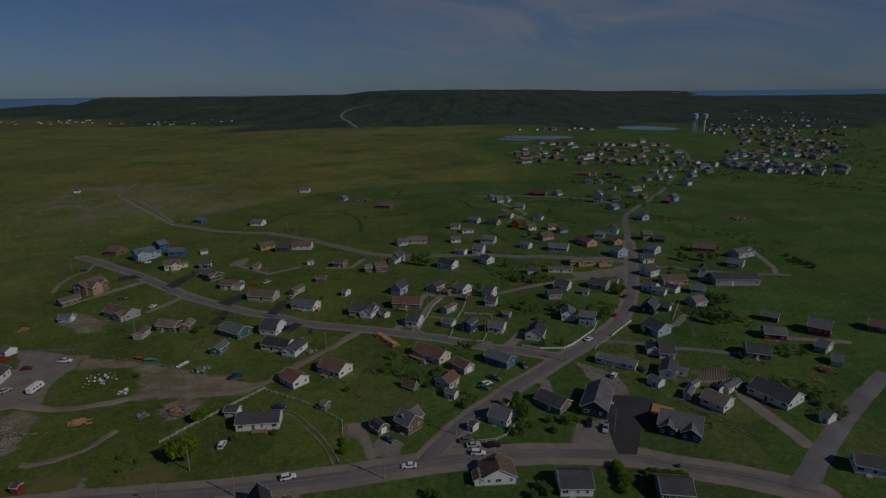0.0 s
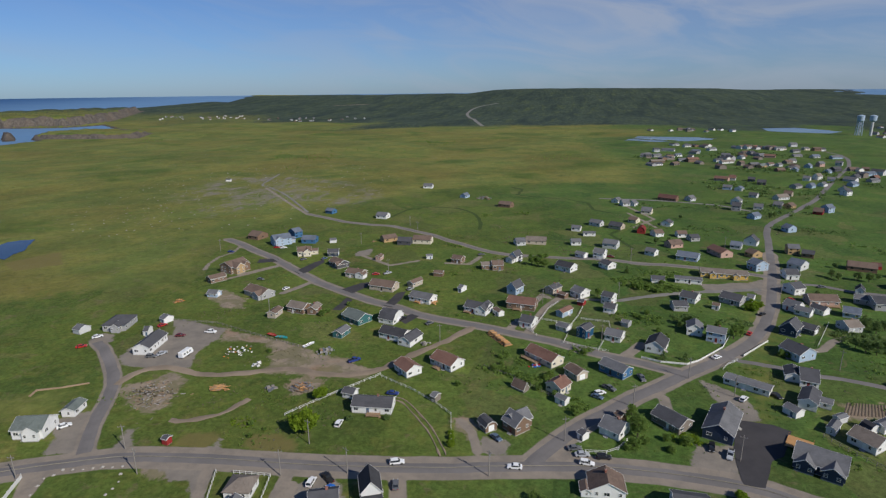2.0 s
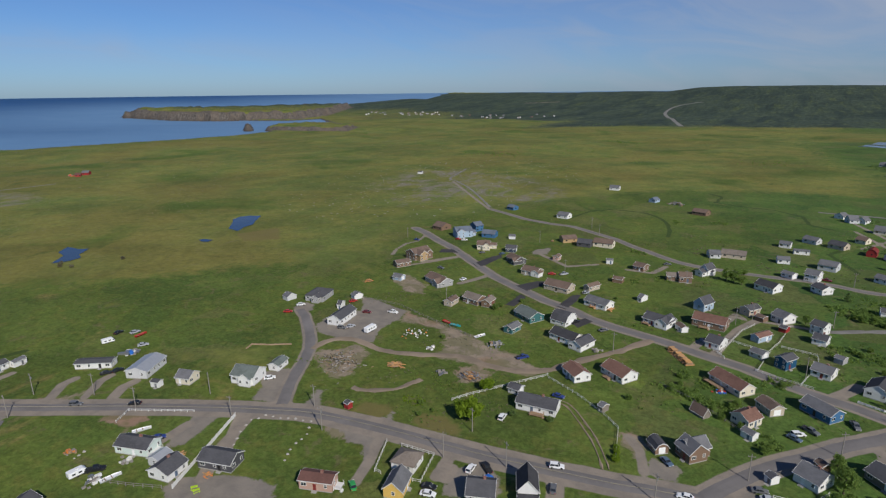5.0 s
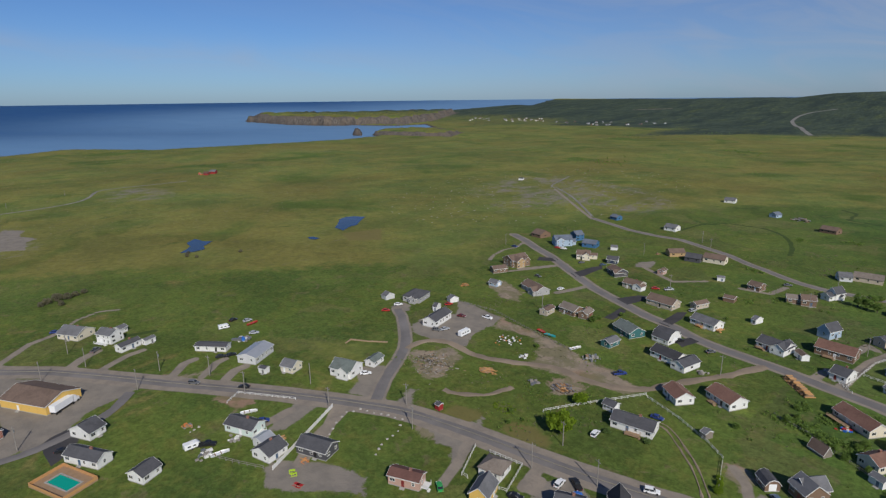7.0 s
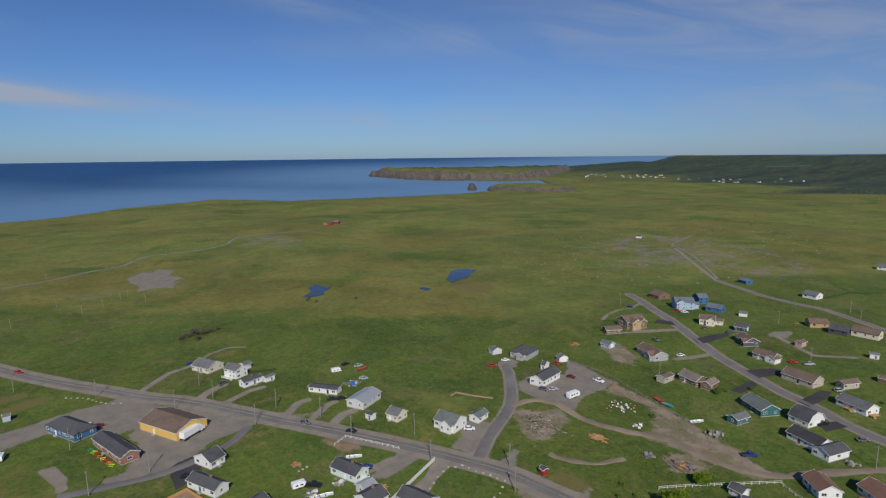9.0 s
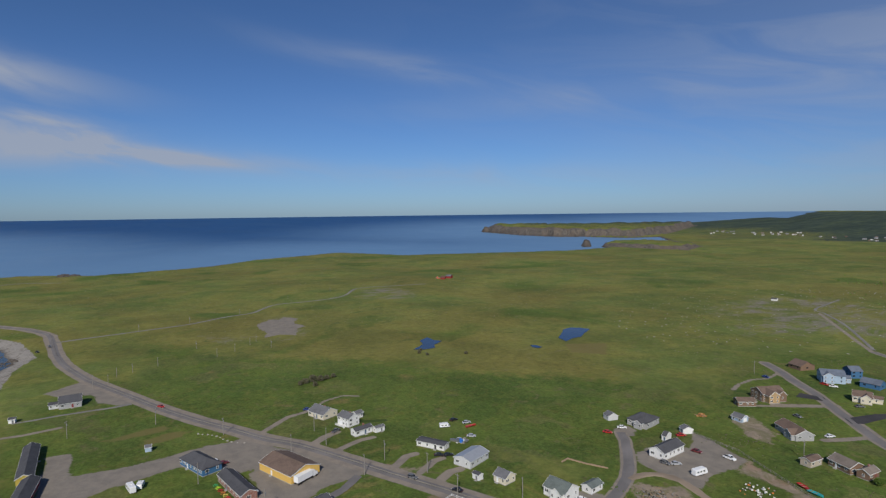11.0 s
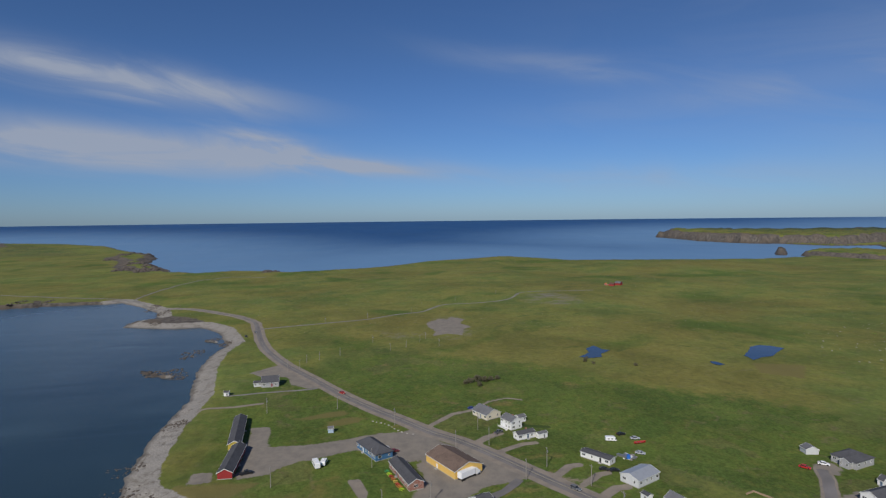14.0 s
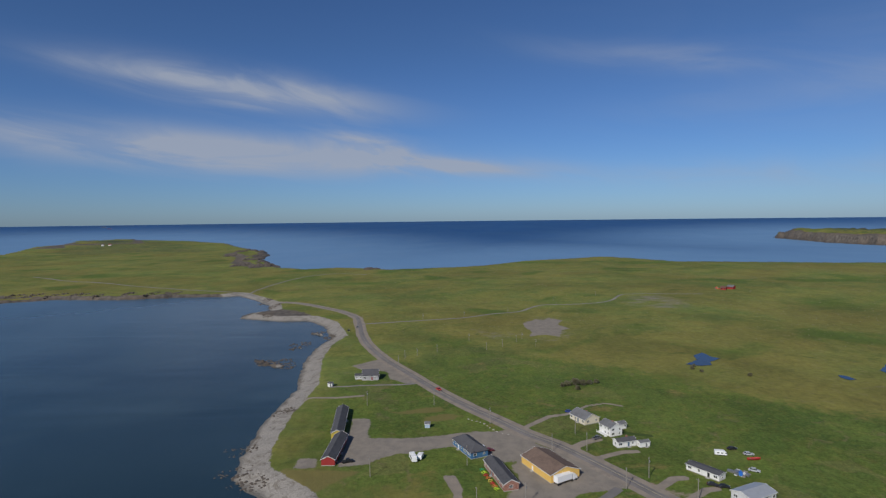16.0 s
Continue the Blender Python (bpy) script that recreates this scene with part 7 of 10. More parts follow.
building("hut", -372.9, -72.3, 87, 3.0, 3.5, 2.2, 0.73, "white", "dark", "white wooden hut with dark grey roof", "shed", group='sheds of the village', wins=(0, 0, 1, 0), door=(0, 0.5, 0.85, 1.7, 'grey'), base=0.12, over=0.2)
building("hut", -295.9, -6.7, 88, 2.7, 3.0, 2.2, 0.87, "lightblue", "grey", "pale blue wooden hut with grey roof", "shed", group='sheds of the village', wins=(0, 0, 1, 0), base=0.12, over=0.2)

# lone houses on the moor and the headland
building("house", -835.4, 421.8, 52, 7.0, 8.0, 3, 2, "red", "maroon", "red clapboard house with maroon roof", "house", wins=(2, 0, 1, 1), detail=1)
building("barn", -840.9, 435.8, 37, 9.2, 8.0, 3.6, 2.32, "red", "grey", "red boarded barn with grey roof", "barn", wins=(2, 0, 1, 1), detail=1)
building("house", -4121.7, -2401.6, 71, 53.6, 12.0, 3, 3.48, "white", "grey", "white clapboard house with grey roof", "house", wins=(12, 0, 1, 1), detail=1)
building("house", -3957.1, -2265.8, 71, 35.5, 10.0, 3, 2.9, "white", "red", "white clapboard house with red roof", "house", wins=(8, 0, 1, 1), detail=1)

# houses farther down the street
building("house", 50.8, 585.0, 56, 7.5, 7.4, 3, 2.2, "white", "grey", "white clapboard house with grey roof", "house", wins=(2, 0, 1, 1), detail=1)
building("house", 57.4, 570.8, 21, 7.5, 8.4, 3, 3.0, "lightgrey", "grey", "pale grey clapboard house with grey roof", "house", wins=(2, 0, 1, 1), detail=1)
building("house", 65.1, 571.6, 56, 7.5, 7.0, 3, 2.3, "white", "grey", "white clapboard house with grey roof", "house", wins=(2, 0, 1, 1), detail=1)
building("house", 73.5, 534.7, -19, 8.7, 8.0, 3, 3.1, "cream", "grey", "cream clapboard house with grey roof", "house", wins=(2, 0, 1, 1), detail=1)
building("house", 102.6, 605.4, -30, 18.4, 7.6, 3, 2.9, "brown", "maroon", "brown clapboard house with maroon roof", "house", wins=(5, 0, 1, 1), detail=1)
building("house", 123.8, 607.4, 40, 7.5, 7.8, 3, 2.6, "lightgrey", "grey", "pale grey clapboard house with grey roof", "house", wins=(2, 0, 1, 1), detail=1)
building("house", 187.2, 752.2, -30, 16.2, 8.1, 3, 2.5, "pink", "rust", "pinkish brown clapboard house with reddish brown roof", "house", wins=(4, 0, 1, 1), detail=1)
building("house", 200.8, 758.0, -20, 7.5, 8.4, 3, 3.1, "lightgrey", "rust", "pale grey clapboard house with reddish brown roof", "house", wins=(2, 0, 1, 1), detail=1)
building("house", 178.9, 690.6, -20, 8.8, 8.1, 3, 2.1, "lightblue", "grey", "pale blue clapboard house with grey roof", "house", wins=(2, 0, 1, 1), detail=1)
building("house", 189.5, 683.6, 55, 7.5, 7.9, 3, 2.1, "white", "bluegrey", "white clapboard house with blue-grey roof", "house", wins=(2, 0, 1, 1), detail=1)
building("house", 191.9, 639.9, -30, 7.5, 8.5, 3, 2.1, "lightgrey", "dark", "pale grey clapboard house with dark grey roof", "house", wins=(2, 0, 1, 1), detail=1)
building("house", 220.2, 750.1, -20, 7.5, 8.4, 3, 2.3, "navy", "dark", "navy blue clapboard house with dark grey roof", "house", wins=(2, 0, 1, 1), detail=1)
building("house", 225.0, 727.9, -20, 8.9, 7.4, 3, 2.9, "charcoal", "dark", "charcoal clapboard house with dark grey roof", "house", wins=(2, 0, 1, 1), detail=1)
building("house", 163.2, 592.7, 56, 7.5, 8.3, 4.6, 2.9, "white", "grey", "white clapboard two-storey house with grey roof", "house", wins=(2, 0, 1, 1), detail=1)
building("house", 155.8, 563.7, -19, 7.5, 8.4, 4.6, 3.0, "grey", "dark", "grey clapboard two-storey house with dark grey roof", "house", wins=(2, 0, 1, 1), detail=1)
building("house", 161.2, 528.9, 41, 9.1, 7.4, 3, 2.3, "lightblue", "bluegrey", "pale blue clapboard house with blue-grey roof", "house", wins=(2, 0, 1, 1), detail=1)
building("house", 176.7, 571.2, -19, 7.5, 8.4, 3, 2.4, "lightgrey", "grey", "pale grey clapboard house with grey roof", "house", wins=(2, 0, 1, 1), detail=1)
building("house", 215.4, 632.0, 30, 14.2, 7.5, 3, 2.5, "lightgrey", "taupe", "pale grey clapboard house with taupe roof", "house", wins=(4, 0, 1, 1), detail=1)
building("house", 229.2, 653.7, -30, 7.5, 7.9, 3, 2.8, "beige", "brown", "beige clapboard house with brown roof", "house", wins=(2, 0, 1, 1), detail=1)
building("house", 197.6, 584.4, -29, 7.5, 7.5, 3, 2.8, "grey", "grey", "grey clapboard house with grey roof", "house", wins=(2, 0, 1, 1), detail=1)
building("house", 206.8, 582.4, 41, 7.5, 8.0, 3, 2.2, "tan", "brown", "tan clapboard house with brown roof", "house", wins=(2, 0, 1, 1), detail=1)
building("house", 255.0, 709.2, 40, 11.4, 8.1, 3, 2.1, "grey", "dark", "grey clapboard house with dark grey roof", "house", wins=(3, 0, 1, 1), detail=1)
building("house", 284.0, 759.9, -30, 7.5, 8.4, 3, 2.6, "white", "grey", "white clapboard house with grey roof", "house", wins=(2, 0, 1, 1), detail=1)
building("house", 270.8, 710.5, 40, 7.5, 7.0, 3, 2.6, "lightblue", "bluegrey", "pale blue clapboard house with blue-grey roof", "house", wins=(2, 0, 1, 1), detail=1)
building("house", 297.3, 765.6, 30, 7.5, 7.6, 4.6, 2.8, "white", "taupe", "white clapboard two-storey house with taupe roof", "house", wins=(2, 0, 1, 1), detail=1)
building("house", 286.1, 720.1, 40, 7.5, 7.1, 3, 2.0, "white", "grey", "white clapboard house with grey roof", "house", wins=(2, 0, 1, 1), detail=1)
building("house", 307.2, 752.5, -20, 7.5, 7.2, 3, 2.1, "lightblue", "grey", "pale blue clapboard house with grey roof", "house", wins=(2, 0, 1, 1), detail=1)
building("house", 333.0, 829.8, 39, 7.5, 7.5, 3, 2.3, "lightblue", "bluegrey", "pale blue clapboard house with blue-grey roof", "house", wins=(2, 0, 1, 1), detail=1)
building("house", 297.4, 838.5, 54, 7.5, 7.4, 3, 2.4, "lightblue", "bluegrey", "pale blue clapboard house with blue-grey roof", "house", wins=(2, 0, 1, 1), detail=1)
building("house", 333.8, 895.7, 54, 9.9, 8.1, 3, 3.0, "lightblue", "bluegrey", "pale blue clapboard house with blue-grey roof", "house", wins=(2, 0, 1, 1), detail=1)
building("house", 354.5, 910.2, 29, 9.0, 7.1, 4.6, 2.8, "pink", "grey", "pinkish brown clapboard two-storey house with grey roof", "house", wins=(2, 0, 1, 1), detail=1)
building("house", 384.6, 925.6, -31, 8.6, 7.3, 4.6, 2.4, "lightgrey", "grey", "pale grey clapboard two-storey house with grey roof", "house", wins=(2, 0, 1, 1), detail=1)
building("house", 349.3, 847.9, 29, 12.4, 8.4, 4.6, 2.5, "charcoal", "dark", "charcoal clapboard two-storey house with dark grey roof", "house", wins=(3, 0, 1, 1), detail=1)
building("house", 413.7, 1009.4, 18, 17.7, 7.8, 3, 2.3, "lightblue", "grey", "pale blue clapboard house with grey roof", "house", wins=(4, 0, 1, 1), detail=1)
building("house", 386.2, 1016.2, 28, 14.0, 7.5, 3, 2.8, "lightgrey", "bluegrey", "pale grey clapboard house with blue-grey roof", "house", wins=(4, 0, 1, 1), detail=1)
building("house", 333.8, 958.2, 18, 10.3, 7.2, 3, 2.6, "white", "grey", "white clapboard house with grey roof", "house", wins=(3, 0, 1, 1), detail=1)
building("house", 297.1, 899.9, 39, 8.6, 7.2, 3, 1.9, "lightgrey", "grey", "pale grey clapboard house with grey roof", "house", wins=(2, 0, 1, 1), detail=1)
building("house", 270.8, 885.1, 54, 20.2, 7.8, 3, 2.4, "tan", "green", "tan clapboard house with grey-green roof", "house", wins=(5, 0, 1, 1), detail=1)
building("house", 319.5, 1012.6, -22, 15.9, 8.1, 3, 2.4, "pink", "rust", "pinkish brown clapboard house with reddish brown roof", "house", wins=(4, 0, 1, 1), detail=1)
building("house", 190.8, 949.7, 28, 19.4, 7.7, 4.6, 2.4, "brown", "rust", "brown clapboard two-storey house with reddish brown roof", "house", wins=(5, 0, 1, 1), detail=1)
building("house", 197.3, 997.6, -32, 7.5, 8.5, 3, 2.9, "white", "dark", "white clapboard house with dark grey roof", "house", wins=(2, 0, 1, 1), detail=1)
building("house", 180.1, 1013.6, 38, 12.9, 7.5, 3, 2.1, "white", "bluegrey", "white clapboard house with blue-grey roof", "house", wins=(3, 0, 1, 1), detail=1)
building("house", 135.3, 924.1, 19, 21.0, 7.8, 3, 2.1, "brown", "taupe", "brown clapboard house with taupe roof", "house", wins=(5, 0, 1, 1), detail=1)
building("house", 145.3, 1003.1, 38, 17.6, 7.2, 3, 2.3, "grey", "grey", "grey clapboard house with grey roof", "house", wins=(4, 0, 1, 1), detail=1)
building("house", 178.3, 1097.5, -22, 22.0, 7.1, 3, 2.2, "lightgrey", "grey", "pale grey clapboard house with grey roof", "house", wins=(6, 0, 1, 1), detail=1)
building("house", 123.8, 993.5, -22, 8.6, 7.7, 3, 3.1, "white", "grey", "white clapboard house with grey roof", "house", wins=(2, 0, 1, 1), detail=1)
building("house", 219.6, 1070.0, -22, 13.2, 8.5, 3, 2.7, "lightblue", "bluegrey", "pale blue clapboard house with blue-grey roof", "house", wins=(3, 0, 1, 1), detail=1)
building("house", 253.5, 1111.0, 38, 18.8, 8.0, 3, 2.4, "lightgrey", "grey", "pale grey clapboard house with grey roof", "house", wins=(5, 0, 1, 1), detail=1)
building("house", 237.3, 937.7, 29, 22.0, 7.4, 3, 2.3, "white", "taupe", "white clapboard house with taupe roof", "house", wins=(6, 0, 1, 1), detail=1)
building("house", 254.8, 1017.6, -22, 12.8, 7.2, 3, 2.7, "grey", "grey", "grey clapboard house with grey roof", "house", wins=(3, 0, 1, 1), detail=1)
building("house", 271.9, 993.5, 53, 12.0, 8.4, 3, 2.9, "white", "grey", "white clapboard house with grey roof", "house", wins=(3, 0, 1, 1), detail=1)
building("house", 300.5, 1046.2, 38, 10.1, 8.3, 4.6, 2.3, "grey", "dark", "grey clapboard two-storey house with dark grey roof", "house", wins=(3, 0, 1, 1), detail=1)
building("house", 338.1, 1156.8, 37, 12.2, 7.4, 3, 2.7, "pink", "rust", "pinkish brown clapboard house with reddish brown roof", "house", wins=(3, 0, 1, 1), detail=1)
building("house", 357.4, 1157.6, 52, 22.0, 7.5, 3, 2.8, "lightgrey", "dark", "pale grey clapboard house with dark grey roof", "house", wins=(6, 0, 1, 1), detail=1)
building("house", 374.9, 1136.9, 27, 18.1, 8.0, 3, 2.8, "cream", "grey", "cream clapboard house with grey roof", "house", wins=(5, 0, 1, 1), detail=1)
building("house", 384.8, 1096.9, 28, 15.4, 7.5, 3, 2.7, "grey", "dark", "grey clapboard house with dark grey roof", "house", wins=(4, 0, 1, 1), detail=1)
building("house", 415.5, 1138.5, 27, 11.3, 8.3, 3, 2.4, "cream", "grey", "cream clapboard house with grey roof", "house", wins=(3, 0, 1, 1), detail=1)
building("house", 417.3, 1205.0, 17, 12.9, 8.1, 4.6, 3.2, "lightgrey", "grey", "pale grey clapboard two-storey house with grey roof", "house", wins=(3, 0, 1, 1), detail=1)
building("house", 233.5, 568.7, 31, 7.6, 8.0, 4.6, 2.7, "lightblue", "bluegrey", "pale blue clapboard two-storey house with blue-grey roof", "house", wins=(2, 0, 1, 1), detail=1)
building("house", 221.8, 557.1, -29, 7.5, 7.7, 3, 2.8, "red", "brown", "red clapboard house with brown roof", "house", wins=(2, 0, 1, 1), detail=1)
building("house", 288.0, 666.0, 30, 7.5, 8.0, 4.6, 2.6, "white", "dark", "white clapboard two-storey house with dark grey roof", "house", wins=(2, 0, 1, 1), detail=1)
building("house", 294.3, 688.8, 55, 7.5, 8.0, 3, 2.9, "lightgrey", "dark", "pale grey clapboard house with dark grey roof", "house", wins=(2, 0, 1, 1), detail=1)
building("house", 317.9, 722.8, 30, 9.1, 7.4, 3, 2.2, "lightblue", "bluegrey", "pale blue clapboard house with blue-grey roof", "house", wins=(2, 0, 1, 1), detail=1)
building("house", 343.9, 778.9, 40, 9.6, 7.5, 3, 2.8, "grey", "dark", "grey clapboard house with dark grey roof", "house", wins=(2, 0, 1, 1), detail=1)
building("house", 371.1, 811.1, 19, 18.3, 7.7, 3, 2.3, "lightblue", "bluegrey", "pale blue clapboard house with blue-grey roof", "house", wins=(5, 0, 1, 1), detail=1)
building("house", 363.4, 775.6, 30, 7.5, 7.8, 3, 2.6, "brown", "rust", "brown clapboard house with reddish brown roof", "house", wins=(2, 0, 1, 1), detail=1)
building("house", 396.7, 874.9, -21, 8.2, 7.3, 3, 2.2, "brown", "brown", "brown clapboard house with brown roof", "house", wins=(2, 0, 1, 1), detail=1)
building("house", 420.2, 836.1, 39, 12.2, 7.4, 3, 1.9, "lightblue", "bluegrey", "pale blue clapboard house with blue-grey roof", "house", wins=(3, 0, 1, 1), detail=1)
building("house", 424.3, 809.9, 19, 12.1, 8.1, 3, 2.2, "lightgrey", "grey", "pale grey clapboard house with grey roof", "house", wins=(3, 0, 1, 1), detail=1)
building("house", 445.7, 821.9, 54, 12.4, 7.8, 3, 3.0, "grey", "dark", "grey clapboard house with dark grey roof", "house", wins=(3, 0, 1, 1), detail=1)
building("house", 463.5, 910.7, 29, 11.6, 7.9, 3, 2.9, "white", "grey", "white clapboard house with grey roof", "house", wins=(3, 0, 1, 1), detail=1)
building("house", 495.2, 939.4, 19, 12.7, 7.4, 3, 3.0, "white", "bluegrey", "white clapboard house with blue-grey roof", "house", wins=(3, 0, 1, 1), detail=1)
building("house", 484.5, 886.9, -21, 8.1, 7.2, 3, 2.3, "lightgrey", "grey", "pale grey clapboard house with grey roof", "house", wins=(2, 0, 1, 1), detail=1)
building("house", 442.6, 890.3, 19, 9.0, 7.3, 4.6, 2.6, "brown", "dark", "brown clapboard two-storey house with dark grey roof", "house", wins=(2, 0, 1, 1), detail=1)
building("house", 607.3, 1156.8, -23, 11.0, 7.9, 3, 2.0, "lightblue", "bluegrey", "pale blue clapboard house with blue-grey roof", "house", wins=(3, 0, 1, 1), detail=1)
building("house", 535.9, 977.5, 38, 7.5, 8.5, 3, 2.3, "red", "rust", "red clapboard house with reddish brown roof", "house", wins=(2, 0, 1, 1), detail=1)


# ---- vehicles ----
VEHICLES = {}


def wheel(parent, x, y, r=0.34):
    bm = bmesh.new()
    rod(bm, (x, y - 0.11, r), (x, y + 0.11, r), r, 12)
    rod(bm, (x, y - 0.125, r), (x, y + 0.125, r), r * 0.6, 10)
    part("wheel", bm, RUBBER, parent)


def vehicle(kind, paint, x, y, turn, state="parked on gravel"):
    key = (kind, paint)
    where = pose(x, y, ground_z(x, y) + 0.06, 0, 0, turn)
    word = {"steelblue": "steel blue", "brightblue": "bright blue"}.get(paint, paint)
    if key in VEHICLES:
        return tagged(copy_thing(VEHICLES[key], where), f"{word} {kind.replace('_', ' ')} {state}")
    e = new(kind)
    e.matrix_basis = where
    tagged(e, f"{word} {kind.replace('_', ' ')} {state}", "car" if kind in ("saloon_car", "estate_car") else kind.replace("_", " "), "vehicles of the village")
    VEHICLES[key] = e
    col = PAINTS[paint]
    if kind in ("saloon_car", "estate_car", "pickup_truck"):
        half, hood = (2.3, 0.92) if kind != "pickup_truck" else (2.8, 1.12)
        bm = bmesh.new()
        side = [(-half, 0.42), (-half + 0.05, hood - 0.06), (-half + 0.5, hood), (half - 1.25, hood), (half - 0.25, hood - 0.14), (half, hood - 0.34), (half, 0.36), (half - 0.3, 0.26), (-half + 0.3, 0.26)]
        extrude_y(bm, side, -0.88, 0.88)
        bmesh.ops.bevel(bm, geom=[ed for ed in bm.edges if abs(ed.verts[0].co.y - ed.verts[1].co.y) < 0.01], offset=0.07, segments=1, affect="EDGES")
        part("body", bm, col, e)
        a, b, c, d = {"saloon_car": (-1.75, -1.05, 0.35, 1.05), "estate_car": (-2.15, -1.85, 0.30, 1.0), "pickup_truck": (-0.75, -0.55, 0.75, 1.35)}[kind]
        top = hood + (0.52 if kind == "saloon_car" else 0.66)
        bm = bmesh.new()
        extrude_y(bm, [(a, hood - 0.03), (d, hood - 0.03), (c, top - 0.04), (b, top - 0.04)], -0.80, 0.80)
        part("glazing", bm, GLASS, e, "dark tinted glass")
        bm = bmesh.new()
        box(bm, b - 0.06, c + 0.06, -0.74, 0.74, top - 0.06, top + 0.03)
        for px, qx in ((a, b), (d, c), ((a + d) / 2, (b + c) / 2)):
            for s in (-1, 1):
                rod(bm, (px, s * 0.80, hood - 0.02), (qx, s * 0.78, top - 0.02), 0.05, 4)
        part("cabin_roof", bm, col, e)
        if kind == "pickup_truck":
            bm = bmesh.new()
            box(bm, -half + 0.15, -0.9, -0.70, 0.70, hood - 0.25, hood + 0.015)
            part("load_bed", bm, RUBBER, e, "dark open load bed")
        for s in (-1, 1):
            bm = bmesh.new()
            box(bm, half - 0.1, half + 0.02, s * 0.62 - 0.17, s * 0.62 + 0.17, 0.56, 0.70)
            part("headlight", bm, TRIM, e, "clear headlight")
            bm = bmesh.new()
            box(bm, -half - 0.02, -half + 0.1, s * 0.66 - 0.15, s * 0.66 + 0.15, 0.66, 0.80)
            part("tail_light", bm, PAINTS["red"], e, "red tail light")
            wheel(e, half - 0.88, s * 0.80)
            wheel(e, -half + 0.85, s * 0.80)
    elif kind in ("camper_trailer", "panel_van"):
        L, h = (7.0, 2.9) if kind == "camper_trailer" else (5.2, 2.2)
        bm = bmesh.new()
        extrude_y(bm, [(-L / 2, 0.5), (L / 2, 0.5), (L / 2, 1.3), (L / 2 - 0.7, h - 0.15), (L / 2 - 1.0, h), (-L / 2 + 0.15, h), (-L / 2, h - 0.2)], -1.15, 1.15)
        bmesh.ops.bevel(bm, geom=bm.edges[:], offset=0.08, segments=1, affect="EDGES")
        part("body", bm, col, e)
        for k in range(3):
            for s in (-1, 1):
                bm = bmesh.new()
                xx = -L / 2 + 1.4 + k * 1.7
                box(bm, xx - 0.45, xx + 0.45, s * 1.15 - 0.02, s * 1.15 + 0.02, h * 0.52, h * 0.76)
                part("window", bm, GLASS, e)
        bm = bmesh.new()
        box(bm, -0.4, 0.4, -0.3, 0.3, h, h + 0.22)
        part("roof_hatch", bm, TRIM, e)
        for s in (-1, 1):
            wheel(e, -0.3, s * 1.02)
            wheel(e, 0.55 if kind == "camper_trailer" else L / 2 - 1.1, s * 1.02)
        bm = bmesh.new()
        rod(bm, (L / 2 - 0.1, 0, 0.5), (L / 2 + 1.0, 0, 0.45), 0.06)
        if kind == "camper_trailer":
            part("drawbar", bm, STEEL, e)
        else:
            bm.free()
    elif kind == "lorry":
        bm = bmesh.new()
        box(bm, -6.0, 2.4, -1.25, 1.25, 1.1, 3.7)
        bmesh.ops.bevel(bm, geom=bm.edges[:], offset=0.06, segments=1, affect="EDGES")
        part("cargo_box", bm, col, e)
        bm = bmesh.new()
        extrude_y(bm, [(2.9, 0.6), (5.2, 0.6), (5.25, 1.9), (4.3, 2.0), (3.9, 3.0), (2.9, 3.1)], -1.15, 1.15)
        part("cab", bm, col, e)
        bm = bmesh.new()
        extrude_y(bm, [(4.32, 2.02), (4.42, 2.04), (4.02, 2.95), (3.92, 2.92)], -1.0, 1.0)
        part("windscreen", bm, GLASS, e)
        bm = bmesh.new()
        box(bm, -5.8, 4.6, -0.5, 0.5, 0.7, 1.1)
        part("chassis", bm, RUBBER, e)
        for px in (4.4, 2.2, -4.2, -5.3):
            for s in (-1, 1):
                wheel(e, px, s * 1.05, 0.5)
    elif kind == "boat":
        bm = bmesh.new()
        rings_ = []
        for xx, w, zz in ((-2.8, 0.85, 0.75), (-1.0, 1.05, 0.75), (1.0, 0.95, 0.82), (2.3, 0.5, 0.95), (3.1, 0.05, 1.1)):
            rings_.append([bm.verts.new(p) for p in ((xx, -w, zz), (xx, -w * 0.6, 0.25), (xx, 0, 0.05), (xx, w * 0.6, 0.25), (xx, w, zz))])
        for r0, r1 in zip(rings_, rings_[1:]):
            for i in range(4):
                bm.faces.new((r0[i], r0[i + 1], r1[i + 1], r1[i]))
        bm.faces.new(rings_[0])
        for r0, r1 in zip(rings_, rings_[1:]):
            q0, q1 = ([bm.verts.new((v.co.x, v.co.y * 0.85, v.co.z - 0.18)) for v in (r[0], r[4])] for r in (r0, r1))
            bm.faces.new((q0[0], q0[1], q1[1], q1[0]))
        part("hull", bm, col, e)
        for xx in (-1.4, 0.4):
            bm = bmesh.new()
            box(bm, xx - 0.15, xx + 0.15, -0.85, 0.85, 0.60, 0.70)
            part("bench", bm, TIMBER, e)
    return e


# ---- poles, fences, walls ----
POLES = {}


